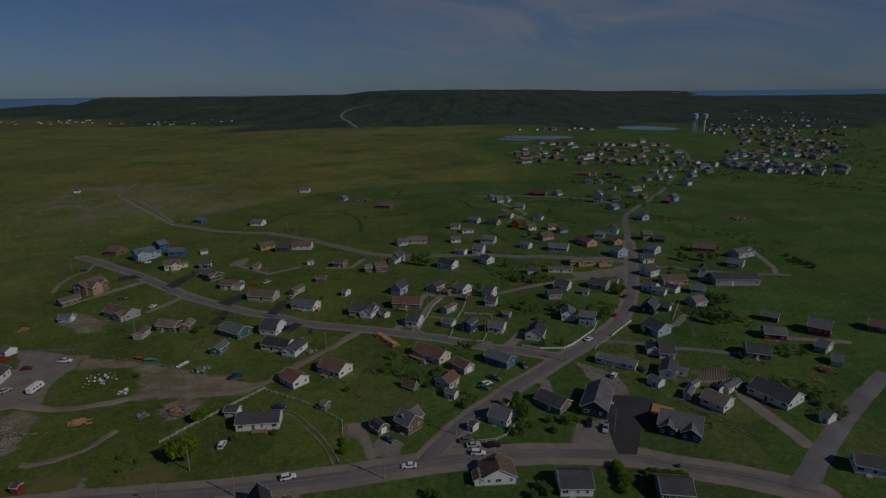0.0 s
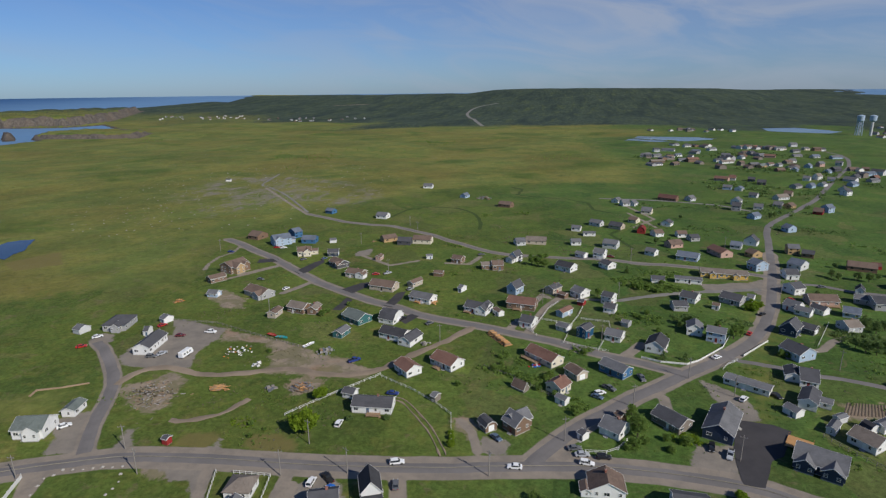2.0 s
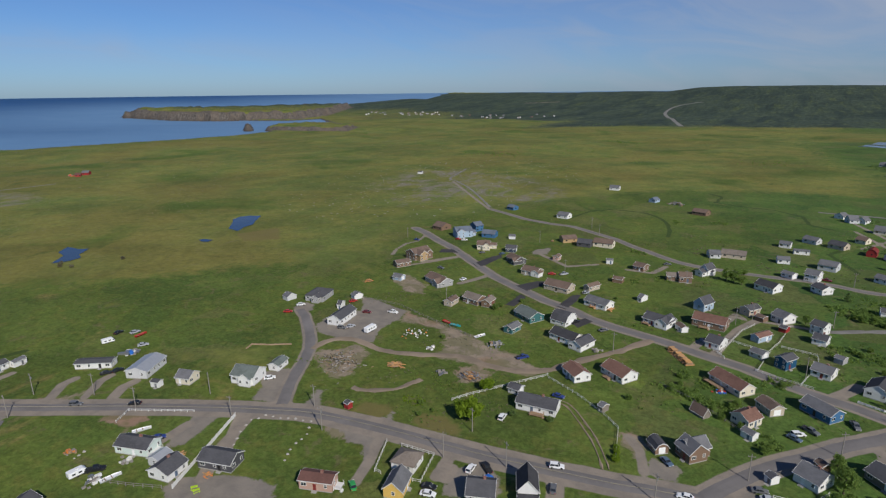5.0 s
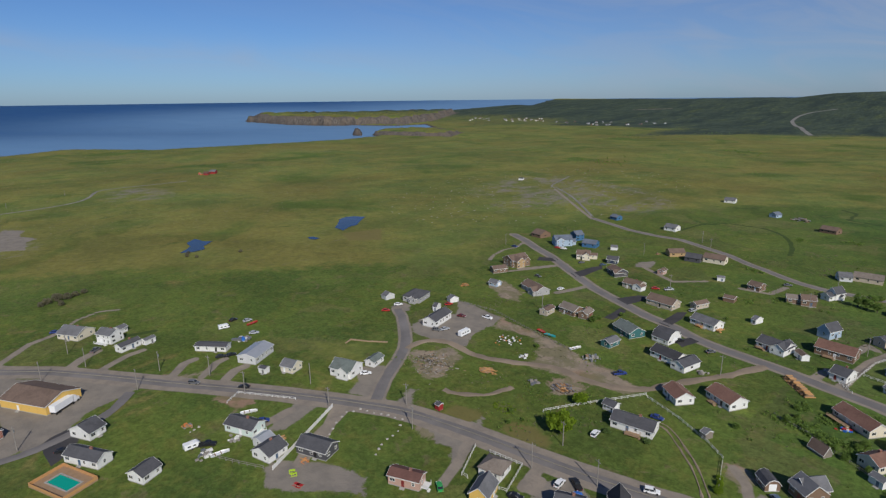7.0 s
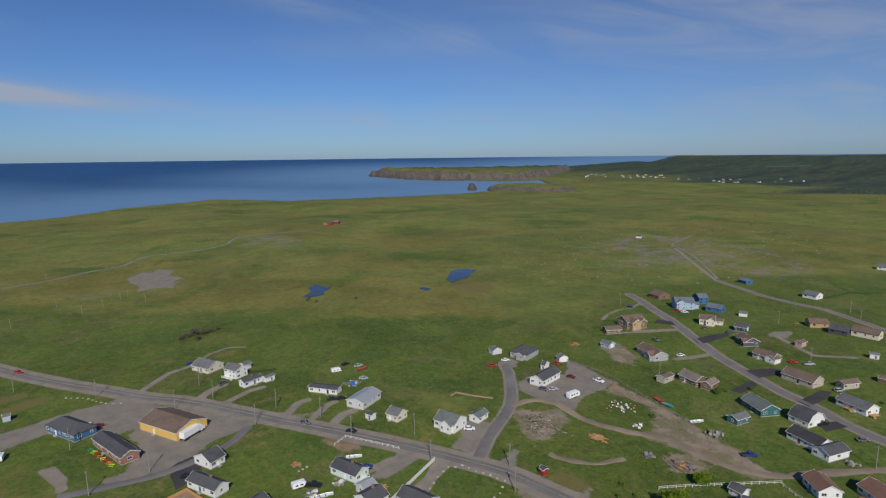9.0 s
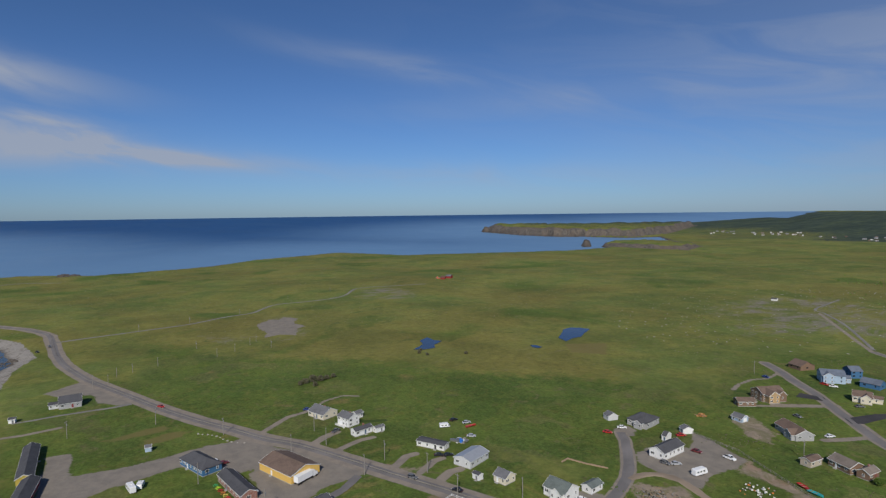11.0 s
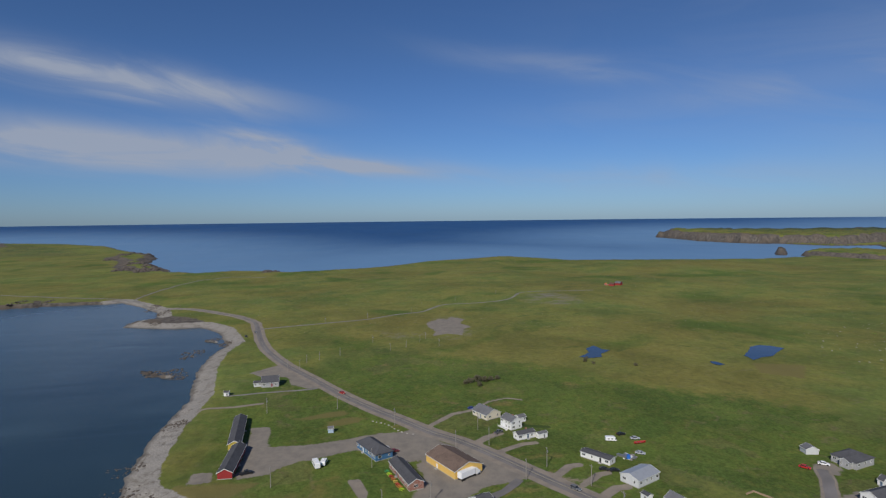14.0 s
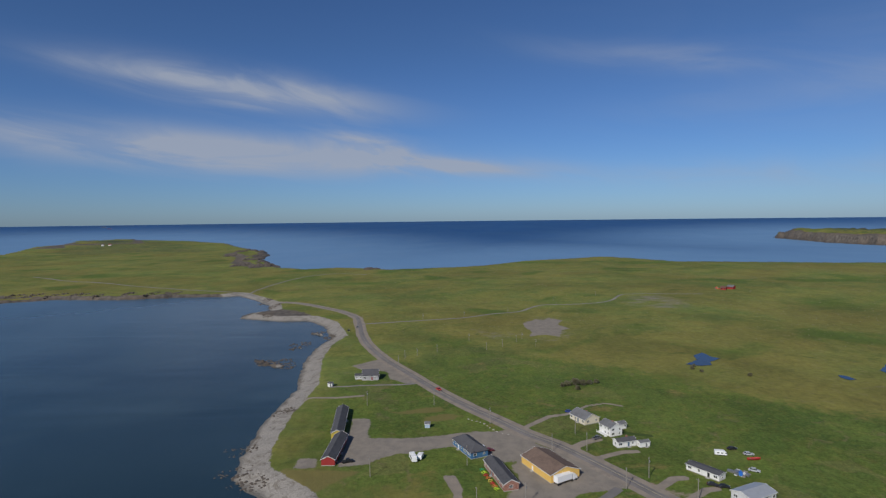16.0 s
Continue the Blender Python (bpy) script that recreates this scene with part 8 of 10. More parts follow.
def utility_pole(x, y, turn, tall=9.0, lamp=False):
    key = (tall, lamp)
    where = pose(x, y, ground_z(x, y), 0, 0, turn)
    if key in POLES:
        return copy_thing(POLES[key], where)
    e = new("utility_pole")
    e.matrix_basis = where
    tagged(e, "tall weathered wooden utility pole with crossarm" if tall > 5 else "short weathered wooden post in grass", "utility pole" if tall > 5 else "post", "poles along the road")
    POLES[key] = e
    bm = bmesh.new()
    rod(bm, (0, 0, -0.6), (0, 0, tall), 0.17 if tall > 5 else 0.09, 8, 0.12 if tall > 5 else 0.08)
    part("pole", bm, OLDWOOD, e)
    if tall > 5:
        bm = bmesh.new()
        box(bm, -1.1, 1.1, -0.2, -0.1, tall - 0.8, tall - 0.65)
        part("crossarm", bm, OLDWOOD, e)
        for k in (-0.95, 0, 0.95):
            bm = bmesh.new()
            rod(bm, (k, -0.15, tall - 0.65), (k, -0.15, tall - 0.45), 0.06, 6)
            part("insulator", bm, STEEL, e)
    if lamp:
        bm = bmesh.new()
        rod(bm, (0, 0.25, tall - 2.4), (0, 0.25, tall - 1.5), 0.24, 10)
        part("transformer", bm, STEEL, e, "grey steel transformer can")
    return e


def fence(line, style, label, tall=1.1, step=2.4):
    """Posts and rails, or boards, along a line."""
    x, y = line[0]
    e = thing("fence", x, y, 0, label, "fence", z=0)
    o = Vector((x, y, 0))
    mat = TRIM if style in ("rail", "board") else OLDWOOD
    pm = bmesh.new()
    box(pm, -0.07, 0.07, -0.07, 0.07, -0.4, tall + 0.08)
    pm = mesh_of(pm, "post", mat)
    for a, b in zip(line, line[1:]):
        a, b = Vector((*a, 0)), Vector((*b, 0))
        d = b - a
        n = max(1, int(d.length / step))
        ang = math.degrees(math.atan2(d.y, d.x))
        for k in range(n + 1):
            p = a.lerp(b, k / n) - o
            q = part("post", pm, None, e)
            lean = random.uniform(-3, 3) if style == "old" else 0
            q.matrix_basis = pose(p.x, p.y, ground_z(p.x + x, p.y + y), lean, lean, ang)
        m = pose(a.x - x, a.y - y, ground_z(a.x, a.y), 0, 0, ang)
        if style == "board":
            bm = bmesh.new()
            k = 0.0
            while k < d.length:
                box(bm, k, min(k + 0.19, d.length), 0.07, 0.10, 0.05, tall + random.uniform(-0.02, 0.02))
                k += 0.2
            part("panel", bm, mat, e).matrix_basis = m
        for hgt in ((0.45, 0.95) if style != "board" else (0.3, 0.85)):
            bm = bmesh.new()
            box(bm, 0, d.length, 0.03, 0.075, hgt * tall - 0.07, hgt * tall + 0.06)
            part("rail", bm, mat, e).matrix_basis = m
    return e


def low_wall(line, label, tall=0.55, thick=0.7):
    """A low bank of loose stones along a line, one course of uneven blocks on another."""
    x, y = line[0]
    e = thing("garden_wall", x, y, 0, label, "wall")
    r = random.Random(7)
    for (ax, ay), (bx, by) in zip(line, line[1:]):
        run, ang = math.hypot(bx - ax, by - ay), math.degrees(math.atan2(by - ay, bx - ax))
        for course in range(2):
            bm, k = bmesh.new(), 0.0
            while k < run:
                w = r.uniform(0.4, 0.9)
                d = thick / 2 * r.uniform(0.7, 1.1) * (1 - 0.3 * course)
                box(bm, k, min(k + w - 0.03, run + 0.1), -d, d, tall * course / 2 - 0.1, tall * (course + 1) / 2 + r.uniform(-0.06, 0.05))
                k += w
            part("course", bm, BANKSTONE, e).matrix_basis = pose(ax - x, ay - y, 0, 0, 0, ang)
    return e


# ---- plants and stones ----
PLANTS = {}


def crown_mesh(name, n, wide, tall, low, leaf, material, seed, cone=False):
    """Many small leaf blades gathered in uneven clumps."""
    r = random.Random(seed)
    clumps = []
    for _ in range(34):
        a, t = r.uniform(0, 6.283), r.random()
        rad = wide * ((1 - t) * 0.9 + 0.08 if cone else math.sqrt(max(0.05, 1 - (2 * t - 1) ** 2)) * r.uniform(0.5, 0.85))
        clumps.append((Vector((math.cos(a) * rad, math.sin(a) * rad, low + t * (tall - low))), wide * r.uniform(0.22, 0.46)))
    verts, faces = [], []
    for i in range(n):
        c, s = clumps[i % len(clumps)]
        d = Vector((r.gauss(0, 1), r.gauss(0, 1), r.gauss(0, 0.8)))
        p = c + d.normalized() * s * r.uniform(0.25, 1.0)
        if p.z < low * 0.3:
            continue
        q = Euler((r.uniform(-1.2, 1.2), r.uniform(-1.2, 1.2), r.uniform(0, 6.28))).to_matrix()
        w = leaf * r.uniform(0.6, 1.3)
        k = len(verts)
        verts += [p + q @ Vector(v) for v in ((-w, -w * 0.6, 0), (w, -w * 0.5, 0.12 * w), (w * 0.8, w * 0.6, 0), (-w * 0.9, w * 0.5, -0.1 * w))]
        faces.append((k, k + 1, k + 2, k + 3))
    me = bpy.data.meshes.new(name)
    me.from_pydata(verts, [], faces)
    me.materials.append(material)
    return me


def tree(x, y, size, tone, form="bush", group="bushes and trees of the gardens"):
    """form: bush, tree or fir. size: half the crown's width in metres."""
    variant = int(abs(x * 7 + y * 3)) % 2
    key = (tone, form, variant)
    where = pose(x, y, ground_z(x, y), 0, 0, (x * 37 + y * 17) % 360)
    if key not in PLANTS:
        word = {"lime": "bright lime green", "green": "leafy green", "dark": "dark green", "heath": "bare greyish brown"}[tone]
        e = new({"bush": "bush", "tree": "tree", "fir": "fir_tree", "umbrella": "tree"}[form])
        tagged(e, f"{word} " + {"bush": "garden bush with dense small leaves", "tree": "broadleaf tree with rounded uneven crown", "fir": "pointed conifer with dense branches", "umbrella": "tree with flat spreading umbrella crown"}[form], "bush" if form == "bush" else "tree", group)
        tall = {"bush": 1.35, "tree": 2.3, "fir": 2.9, "umbrella": 1.25}[form]
        bm = bmesh.new()
        rod(bm, (0, 0, -0.2), (0.03, 0, tall * 0.75), 0.09, 7, 0.03)
        for k in range(5):
            a = k * 1.3
            rod(bm, (0.02, 0, tall * (0.25 + 0.08 * k)), (math.cos(a) * 0.6, math.sin(a) * 0.6, tall * (0.5 + 0.08 * k)), 0.035, 5, 0.012)
        part("trunk", bm, BARK, e, "short brown trunk with limbs")
        part("crown", crown_mesh("crown", 6500 if form == "umbrella" else 2600, 0.95, tall, {"tree": 0.8, "umbrella": 0.8}.get(form, 0.25), 0.09 if form == "umbrella" else 0.062, LEAVES[tone], 5 + variant, form == "fir"), None, e)
        e.matrix_basis = where
        e.scale = (size, size, size * 0.9)
        PLANTS[key] = e
        return e
    c = copy_thing(PLANTS[key], where)
    c.scale = (size * (0.93 + 0.14 * ((x * 13) % 1)), size, size * (0.8 + 0.3 * ((y * 11) % 1)))
    return c


def lump(r, size, flat=0.7):
    """An uneven little boulder as vertices and faces."""
    rows = [(0.0, 0.8), (0.35, 1.0), (0.8, 0.62)]
    v = []
    for z, w in rows:
        for i in range(6):
            a = i * 1.0472 + z
            v.append(Vector((math.cos(a) * w * r.uniform(0.75, 1.2), math.sin(a) * w * r.uniform(0.75, 1.2), z * flat * r.uniform(0.8, 1.15) - 0.15)) * size)
    v.append(Vector((r.uniform(-0.2, 0.2), r.uniform(-0.2, 0.2), flat * r.uniform(0.85, 1.1))) * size)
    f = [(k * 6 + i, k * 6 + (i + 1) % 6, k * 6 + 6 + (i + 1) % 6, k * 6 + 6 + i) for k in range(2) for i in range(6)]
    f += [(12 + i, 12 + (i + 1) % 6, 18) for i in range(6)]
    return v, f


BOULDERS = []


def boulder(x, y, size, label="pale rounded boulder on the lawn"):
    if not BOULDERS:
        for k in range(4):
            v, f = lump(random.Random(k), 1.0)
            me = bpy.data.meshes.new("boulder")
            me.from_pydata(v, [], f)
            me.materials.append(STONE)
            BOULDERS.append(me)
    o = new("boulder", BOULDERS[int(abs(x * 5 + y)) % 4])
    o.matrix_basis = pose(x, y, ground_z(x, y), 0, 0, (x * 31) % 360) @ Matrix.Diagonal((size, size * 0.9, size, 1))
    return tagged(o, label, "boulder", "boulders of the village")


def boulder_row(line, step, size, label="pale rounded boulder on the lawn"):
    for (ax, ay), (bx, by) in zip(line, line[1:]):
        n = max(1, round(math.hypot(bx - ax, by - ay) / step))
        for k in range(n):
            j = 0.12 * step * math.sin(ax * 3 + k * 5)
            boulder(ax + (bx - ax) * k / n + j, ay + (by - ay) * k / n - j, size * (0.7 + 0.5 * ((k * 0.37 + ax) % 1)), label)


def scatter(name, count, pick, make, material, label, category, seed):
    """One joined mesh of very many small pieces."""
    r = random.Random(seed)
    spots = []
    while len(spots) < count:
        p = pick(r)
        if p:
            spots.append(p)
    zs = height(np.array([p[0] for p in spots]), np.array([p[1] for p in spots]))
    if category == "rocks":
        zs = np.maximum(zs, SEA_Z - 0.25)
    verts, faces = [], []
    for (x, y, s), z in zip(spots, zs):
        if z < SEA_Z + 0.5 and category != "rocks":
            continue
        v, f = make(r, s)
        k = len(verts)
        a = r.uniform(0, 6.28)
        c, sn = math.cos(a), math.sin(a)
        verts += [(x + p.x * c - p.y * sn, y + p.x * sn + p.y * c, z + p.z) for p in v]
        faces += [tuple(i + k for i in q) for q in f]
    me = bpy.data.meshes.new(name)
    me.from_pydata(verts, [], faces)
    me.materials.append(material)
    return tagged(new(name, me), label, category, kind="stuff")


def tuft(r, s):
    """A few leaning blades."""
    v, f = [], []
    for _ in range(6):
        a, w, h = r.uniform(0, 6.28), s * r.uniform(0.25, 0.5), s * r.uniform(0.45, 1.0)
        ox, oy = r.uniform(-s, s) * 0.8, r.uniform(-s, s) * 0.8
        dx, dy = math.cos(a) * w, math.sin(a) * w
        k = len(v)
        v += [Vector((ox - dx, oy - dy, -0.1)), Vector((ox + dx, oy + dy, -0.1)), Vector((ox + dx * 0.5 + dy * 0.5, oy + dy * 0.5 - dx * 0.5, h)), Vector((ox - dx * 0.6 + dy * 0.5, oy - dy * 0.6 - dx * 0.5, h * 0.8))]
        f.append((k, k + 1, k + 2, k + 3))
    return v, f


def shrub(r, s):
    """A small ball of leaf blades."""
    v, f = [], []
    for _ in range(26):
        p = Vector((r.gauss(0, 0.42), r.gauss(0, 0.42), abs(r.gauss(0.35, 0.32)))) * s
        q = Euler((r.uniform(-1.2, 1.2), r.uniform(-1.2, 1.2), r.uniform(0, 6.28))).to_matrix()
        w = s * r.uniform(0.14, 0.28)
        k = len(v)
        v += [p + q @ Vector(c) for c in ((-w, -w * 0.7, 0), (w, -w * 0.6, 0), (w * 0.8, w * 0.7, 0), (-w, w * 0.6, 0))]
        f.append((k, k + 1, k + 2, k + 3))
    return v, f


def clear(pick):
    """The same places, but off the roads and the houses."""
    def choose(r):
        x, y, s = pick(r)
        for sx, sy, d in SITES:
            if abs(x - sx) < d + 1 and abs(y - sy) < d + 1:
                return None
        for lot in LOTS:
            if inside(np.array([x]), np.array([y]), lot)[0] > -2:
                return None
        for line, width in ROAD_LINES:
            for (ax, ay), (bx, by) in zip(line, line[1:]):
                dx, dy = bx - ax, by - ay
                k = min(1, max(0, ((x - ax) * dx + (y - ay) * dy) / (dx * dx + dy * dy)))
                if math.hypot(x - ax - k * dx, y - ay - k * dy) < width / 2 + 3:
                    return None
        return (x, y, s)
    return choose


def sector(a0, a1, r0, r1, lo, hi, power=1.0):
    def pick(r):
        a, d = radians(r.uniform(a0, a1)), r0 * (r1 / r0) ** (r.random() ** power)
        return (-d * math.sin(a), d * math.cos(a), r.uniform(lo, hi) * (0.6 + d / 900))
    return pick


def patch(cx, cy, rx, ry, lo, hi):
    def pick(r):
        a, d = r.uniform(0, 6.28), math.sqrt(r.random())
        return (cx + rx * d * math.cos(a), cy + ry * d * math.sin(a), r.uniform(lo, hi))
    return pick


def heap(x, y, wide, count, paint, label, category, size=0.5, seed=1, long=False):
    """A pile of planks, logs or oddments."""
    e = thing(category.replace(" ", "_"), x, y, random.Random(seed).uniform(0, 180), label, category)
    r = random.Random(seed)
    bms = {m: bmesh.new() for m in paint}
    for k in range(count):
        bm = bms[r.choice(paint)]
        px, py = (r.gauss(0, wide * 0.24), r.gauss(0, wide * 0.20)) if long else (r.gauss(0, wide * 0.36), r.gauss(0, wide * 0.30))
        lift_ = max(0.0, (1 - math.hypot(px, py) / wide)) * wide * 0.28 * r.random()
        if long:
            a = r.uniform(-0.35, 0.35) + (1.57 if r.random() < 0.15 else 0)
            l = size * r.uniform(2.5, 5)
            d = Vector((math.cos(a) * l, math.sin(a) * l, r.uniform(-0.15, 0.15)))
            p = Vector((px, py, lift_ + 0.14))
            rod(bm, p - d / 2, p + d / 2, size * r.uniform(0.22, 0.4), 5)
        elif size < 0.3 and k % 3:
            a, l, w = r.uniform(0, 6.28), size * r.uniform(2, 8), size * r.uniform(0.3, 0.6)
            d, n = Vector((math.cos(a), math.sin(a), 0)) * l, Vector((-math.sin(a), math.cos(a), 0)) * w
            p = Vector((px, py, lift_ * 0.3 + 0.06))
            q = [bm.verts.new(p + i * d / 2 + j * n + Vector((0, 0, h))) for h in (-0.12, 0.06) for i, j in ((-1, -1), (1, -1), (1, 1), (-1, 1))]
            for f in ((4, 5, 6, 7), (0, 1, 5, 4), (1, 2, 6, 5), (2, 3, 7, 6), (3, 0, 4, 7)):
                bm.faces.new([q[i] for i in f])
        else:
            s = size * r.uniform(0.5, 1.2)
            box(bm, px - s, px + s, py - s * 0.7, py + s * 0.7, lift_ - 0.1, lift_ + s * r.uniform(0.6, 1.3))
    for m, bm in bms.items():
        tagged(part("wood_stuff" if long else "scrap_stuff", bm, m, e), kind="stuff")
    return e


def log_stack(x, y, turn, L, label):
    """Split logs laid side by side in a long heaped row."""
    e = thing("timber_stack", x, y, turn, label, "timber pile")
    r = random.Random(int(L * 10))
    for material in (NEWWOOD, TIMBER):
        bm = bmesh.new()
        for k in range(int(L * 5)):
            px, lay = r.uniform(-L / 2, L / 2), r.randrange(6)
            w = 2.1 - lay * 0.2
            z = 0.15 + lay * 0.30
            a = r.uniform(-0.12, 0.12)
            rod(bm, (px - a, -w + r.uniform(-0.2, 0.2), z), (px + a, w + r.uniform(-0.2, 0.2), z + r.uniform(-0.04, 0.04)), r.uniform(0.14, 0.22), 5)
        tagged(part("log_stuff", bm, material, e), kind="stuff")
    return e


def garden_plot(corners, rows, label):
    """Bare soil in an outline, raised into rows from one side to the other."""
    a, b, c, d = (Vector(p) for p in corners)
    mid = (a + b + c + d) / 4
    e = thing("vegetable_garden", mid.x, mid.y, 0, label, "garden")
    for k in range(rows):
        bm = bmesh.new()
        t0, t1 = (k + 0.08) / rows, (k + 0.92) / rows
        base = [a.lerp(b, t0) - mid, a.lerp(b, t1) - mid, d.lerp(c, t1) - mid, d.lerp(c, t0) - mid]
        u, v = (base[0] + base[1]) / 2, (base[2] + base[3]) / 2
        low = [bm.verts.new((p.x, p.y, 0.03)) for p in base]
        top = [bm.verts.new((u.x, u.y, 0.2)), bm.verts.new((v.x, v.y, 0.2))]
        for f in ((low[0], low[1], top[0]), (low[1], low[2], top[1], top[0]), (low[2], low[3], top[1]), (low[3], low[0], top[0], top[1])):
            bm.faces.new(f)
        bmesh.ops.recalc_face_normals(bm, faces=bm.faces[:])
        part("soil_row", bm, SOIL, e)
    return e


def clumped(pick, spread, many=9):
    """Gathers the places into loose clumps."""
    state = []

    def choose(r):
        if not state or r.random() < 1 / many:
            state[:] = [pick(r)]
        x, y, s = state[0]
        return (x + r.gauss(0, spread), y + r.gauss(0, spread), s * r.uniform(0.5, 1.25))
    return choose


def picnic_set(x, y, turn, paint):
    e = thing("picnic_table", x, y, turn, f"{paint} painted picnic table with two benches", "table", "picnic tables")
    for name, y0, y1, z in (("tabletop", -0.4, 0.4, 0.74), ("bench", -0.95, -0.65, 0.44), ("bench", 0.65, 0.95, 0.44)):
        bm = bmesh.new()
        box(bm, -0.95, 0.95, y0, y1, z - 0.05, z)
        part(name, bm, PAINTS[paint], e)
    for s in (-0.7, 0.7):
        bm = bmesh.new()
        rod(bm, (s, -0.85, 0), (s, -0.2, 0.7), 0.05, 4)
        rod(bm, (s, 0.85, 0), (s, 0.2, 0.7), 0.05, 4)
        rod(bm, (s, -0.9, 0.4), (s, 0.9, 0.4), 0.04, 4)
        part("leg_frame", bm, PAINTS[paint], e)


def swimming_pool(x, y, turn, L, W):
    e = thing("swimming_pool", x, y, turn, "green swimming pool set in a fresh timber deck", "pool")
    bm = bmesh.new()
    d = 3.2
    for x0, x1, y0, y1 in ((-L / 2 - d, L / 2 + d, -W / 2 - d, -W / 2), (-L / 2 - d, L / 2 + d, W / 2, W / 2 + d), (-L / 2 - d, -L / 2, -W / 2, W / 2), (L / 2, L / 2 + d, -W / 2, W / 2)):
        box(bm, x0, x1, y0, y1, -0.3, 0.5)
    part("deck", bm, TIMBER, e, "brown timber deck")
    for x0, x1, y0, y1 in ((-L / 2 - d, L / 2 + d, -W / 2 - d, -W / 2 - d + 0.12), (-L / 2 - d, L / 2 + d, W / 2 + d - 0.12, W / 2 + d), (-L / 2 - d, -L / 2 - d + 0.12, -W / 2 - d, W / 2 + d), (L / 2 + d - 0.12, L / 2 + d, -W / 2 - d, W / 2 + d)):
        bm = bmesh.new()
        box(bm, x0, x1, y0, y1, 0.5, 1.5)
        part("privacy_fence", bm, NEWWOOD, e)
    bm = bmesh.new()
    for x0, x1, y0, y1 in ((-L / 2 - 0.5, L / 2 + 0.5, -W / 2 - 0.5, -W / 2), (-L / 2 - 0.5, L / 2 + 0.5, W / 2, W / 2 + 0.5), (-L / 2 - 0.5, -L / 2, -W / 2, W / 2), (L / 2, L / 2 + 0.5, -W / 2, W / 2)):
        box(bm, x0, x1, y0, y1, 0.4, 0.56)
    part("rim", bm, CONCRETE, e)
    bm = bmesh.new()
    box(bm, -L / 2, L / 2, -W / 2, W / 2, -0.3, 0.35)
    part("pool_water", bm, POOL, e)


def water_tower(x, y, tall, wide, legs):
    e = thing("water_tower", x, y, 10, "tall pale blue-white water tower above the town", "water tower", "water towers")
    bm = bmesh.new()
    rod(bm, (0, 0, tall * 0.72), (0, 0, tall * 0.96), wide, 20, wide * 1.08)
    rod(bm, (0, 0, tall * 0.66), (0, 0, tall * 0.72), wide * 0.4, 20, wide)
    rod(bm, (0, 0, tall * 0.96), (0, 0, tall), wide * 1.08, 20, wide * 0.2)
    part("tank", bm, WALLS["lightblue"], e)
    if legs:
        for k in range(4):
            a = k * 1.5708 + 0.6
            bm = bmesh.new()
            rod(bm, (math.cos(a) * wide * 1.1, math.sin(a) * wide * 1.1, -2), (math.cos(a) * wide * 0.8, math.sin(a) * wide * 0.8, tall * 0.73), wide * 0.13, 8)
            part("leg", bm, WALLS["lightblue"], e)
    bm = bmesh.new()
    rod(bm, (0, 0, -2), (0, 0, tall * 0.68), wide * (0.16 if legs else 0.42), 14)
    part("column", bm, WALLS["lightgrey"], e)


def hamlet(a0, a1, e0, e1, count, seed, label, white=0.5):
    """Distant houses between two bearings (degrees to the left) and two dips below level."""
    r = random.Random(seed)
    kinds = []
    for k in range(7):
        wall = "white" if r.random() < white else r.choice(("lightgrey", "beige", "brown", "weathered", "grey", "grey", "pink"))
        roof = r.choice(("dark", "grey", "brown", "dark", "bluegrey"))
        kinds.append((wall, roof))
    made = []
    for i in range(count):
        a, d = radians(r.uniform(a0, a1)), EYE / math.tan(radians(r.uniform(e0, e1)))
        x, y = -d * math.sin(a), d * math.cos(a)
        turn = r.choice((20, 110, 35, 125)) + r.uniform(-8, 8)
        if len(made) < 7:
            wall, roof = kinds[len(made)]
            b = building("house", x, y, turn, r.uniform(10, 15), r.uniform(7.5, 9.5), r.choice((3.0, 3.2, 4.8)), 1.9, wall, roof, label, "house", group="houses of the far town", detail=1, wins=(3, 0, 1, 1))
            made.append(b)
        else:
            b = copy_thing(made[i % 7], pose(x, y, ground_z(x, y), 0, 0, turn))


def far_spot(bearing, dip):
    """Where a line of sight from the eye meets the far land."""
    rs = np.linspace(350, 4900, 500)
    z = height(-rs * math.sin(bearing), rs * math.cos(bearing))
    low = np.nonzero(EYE - rs * math.tan(dip) < np.maximum(z, SEA_Z))[0]
    return rs[low[0]] if len(low) else 4300.0


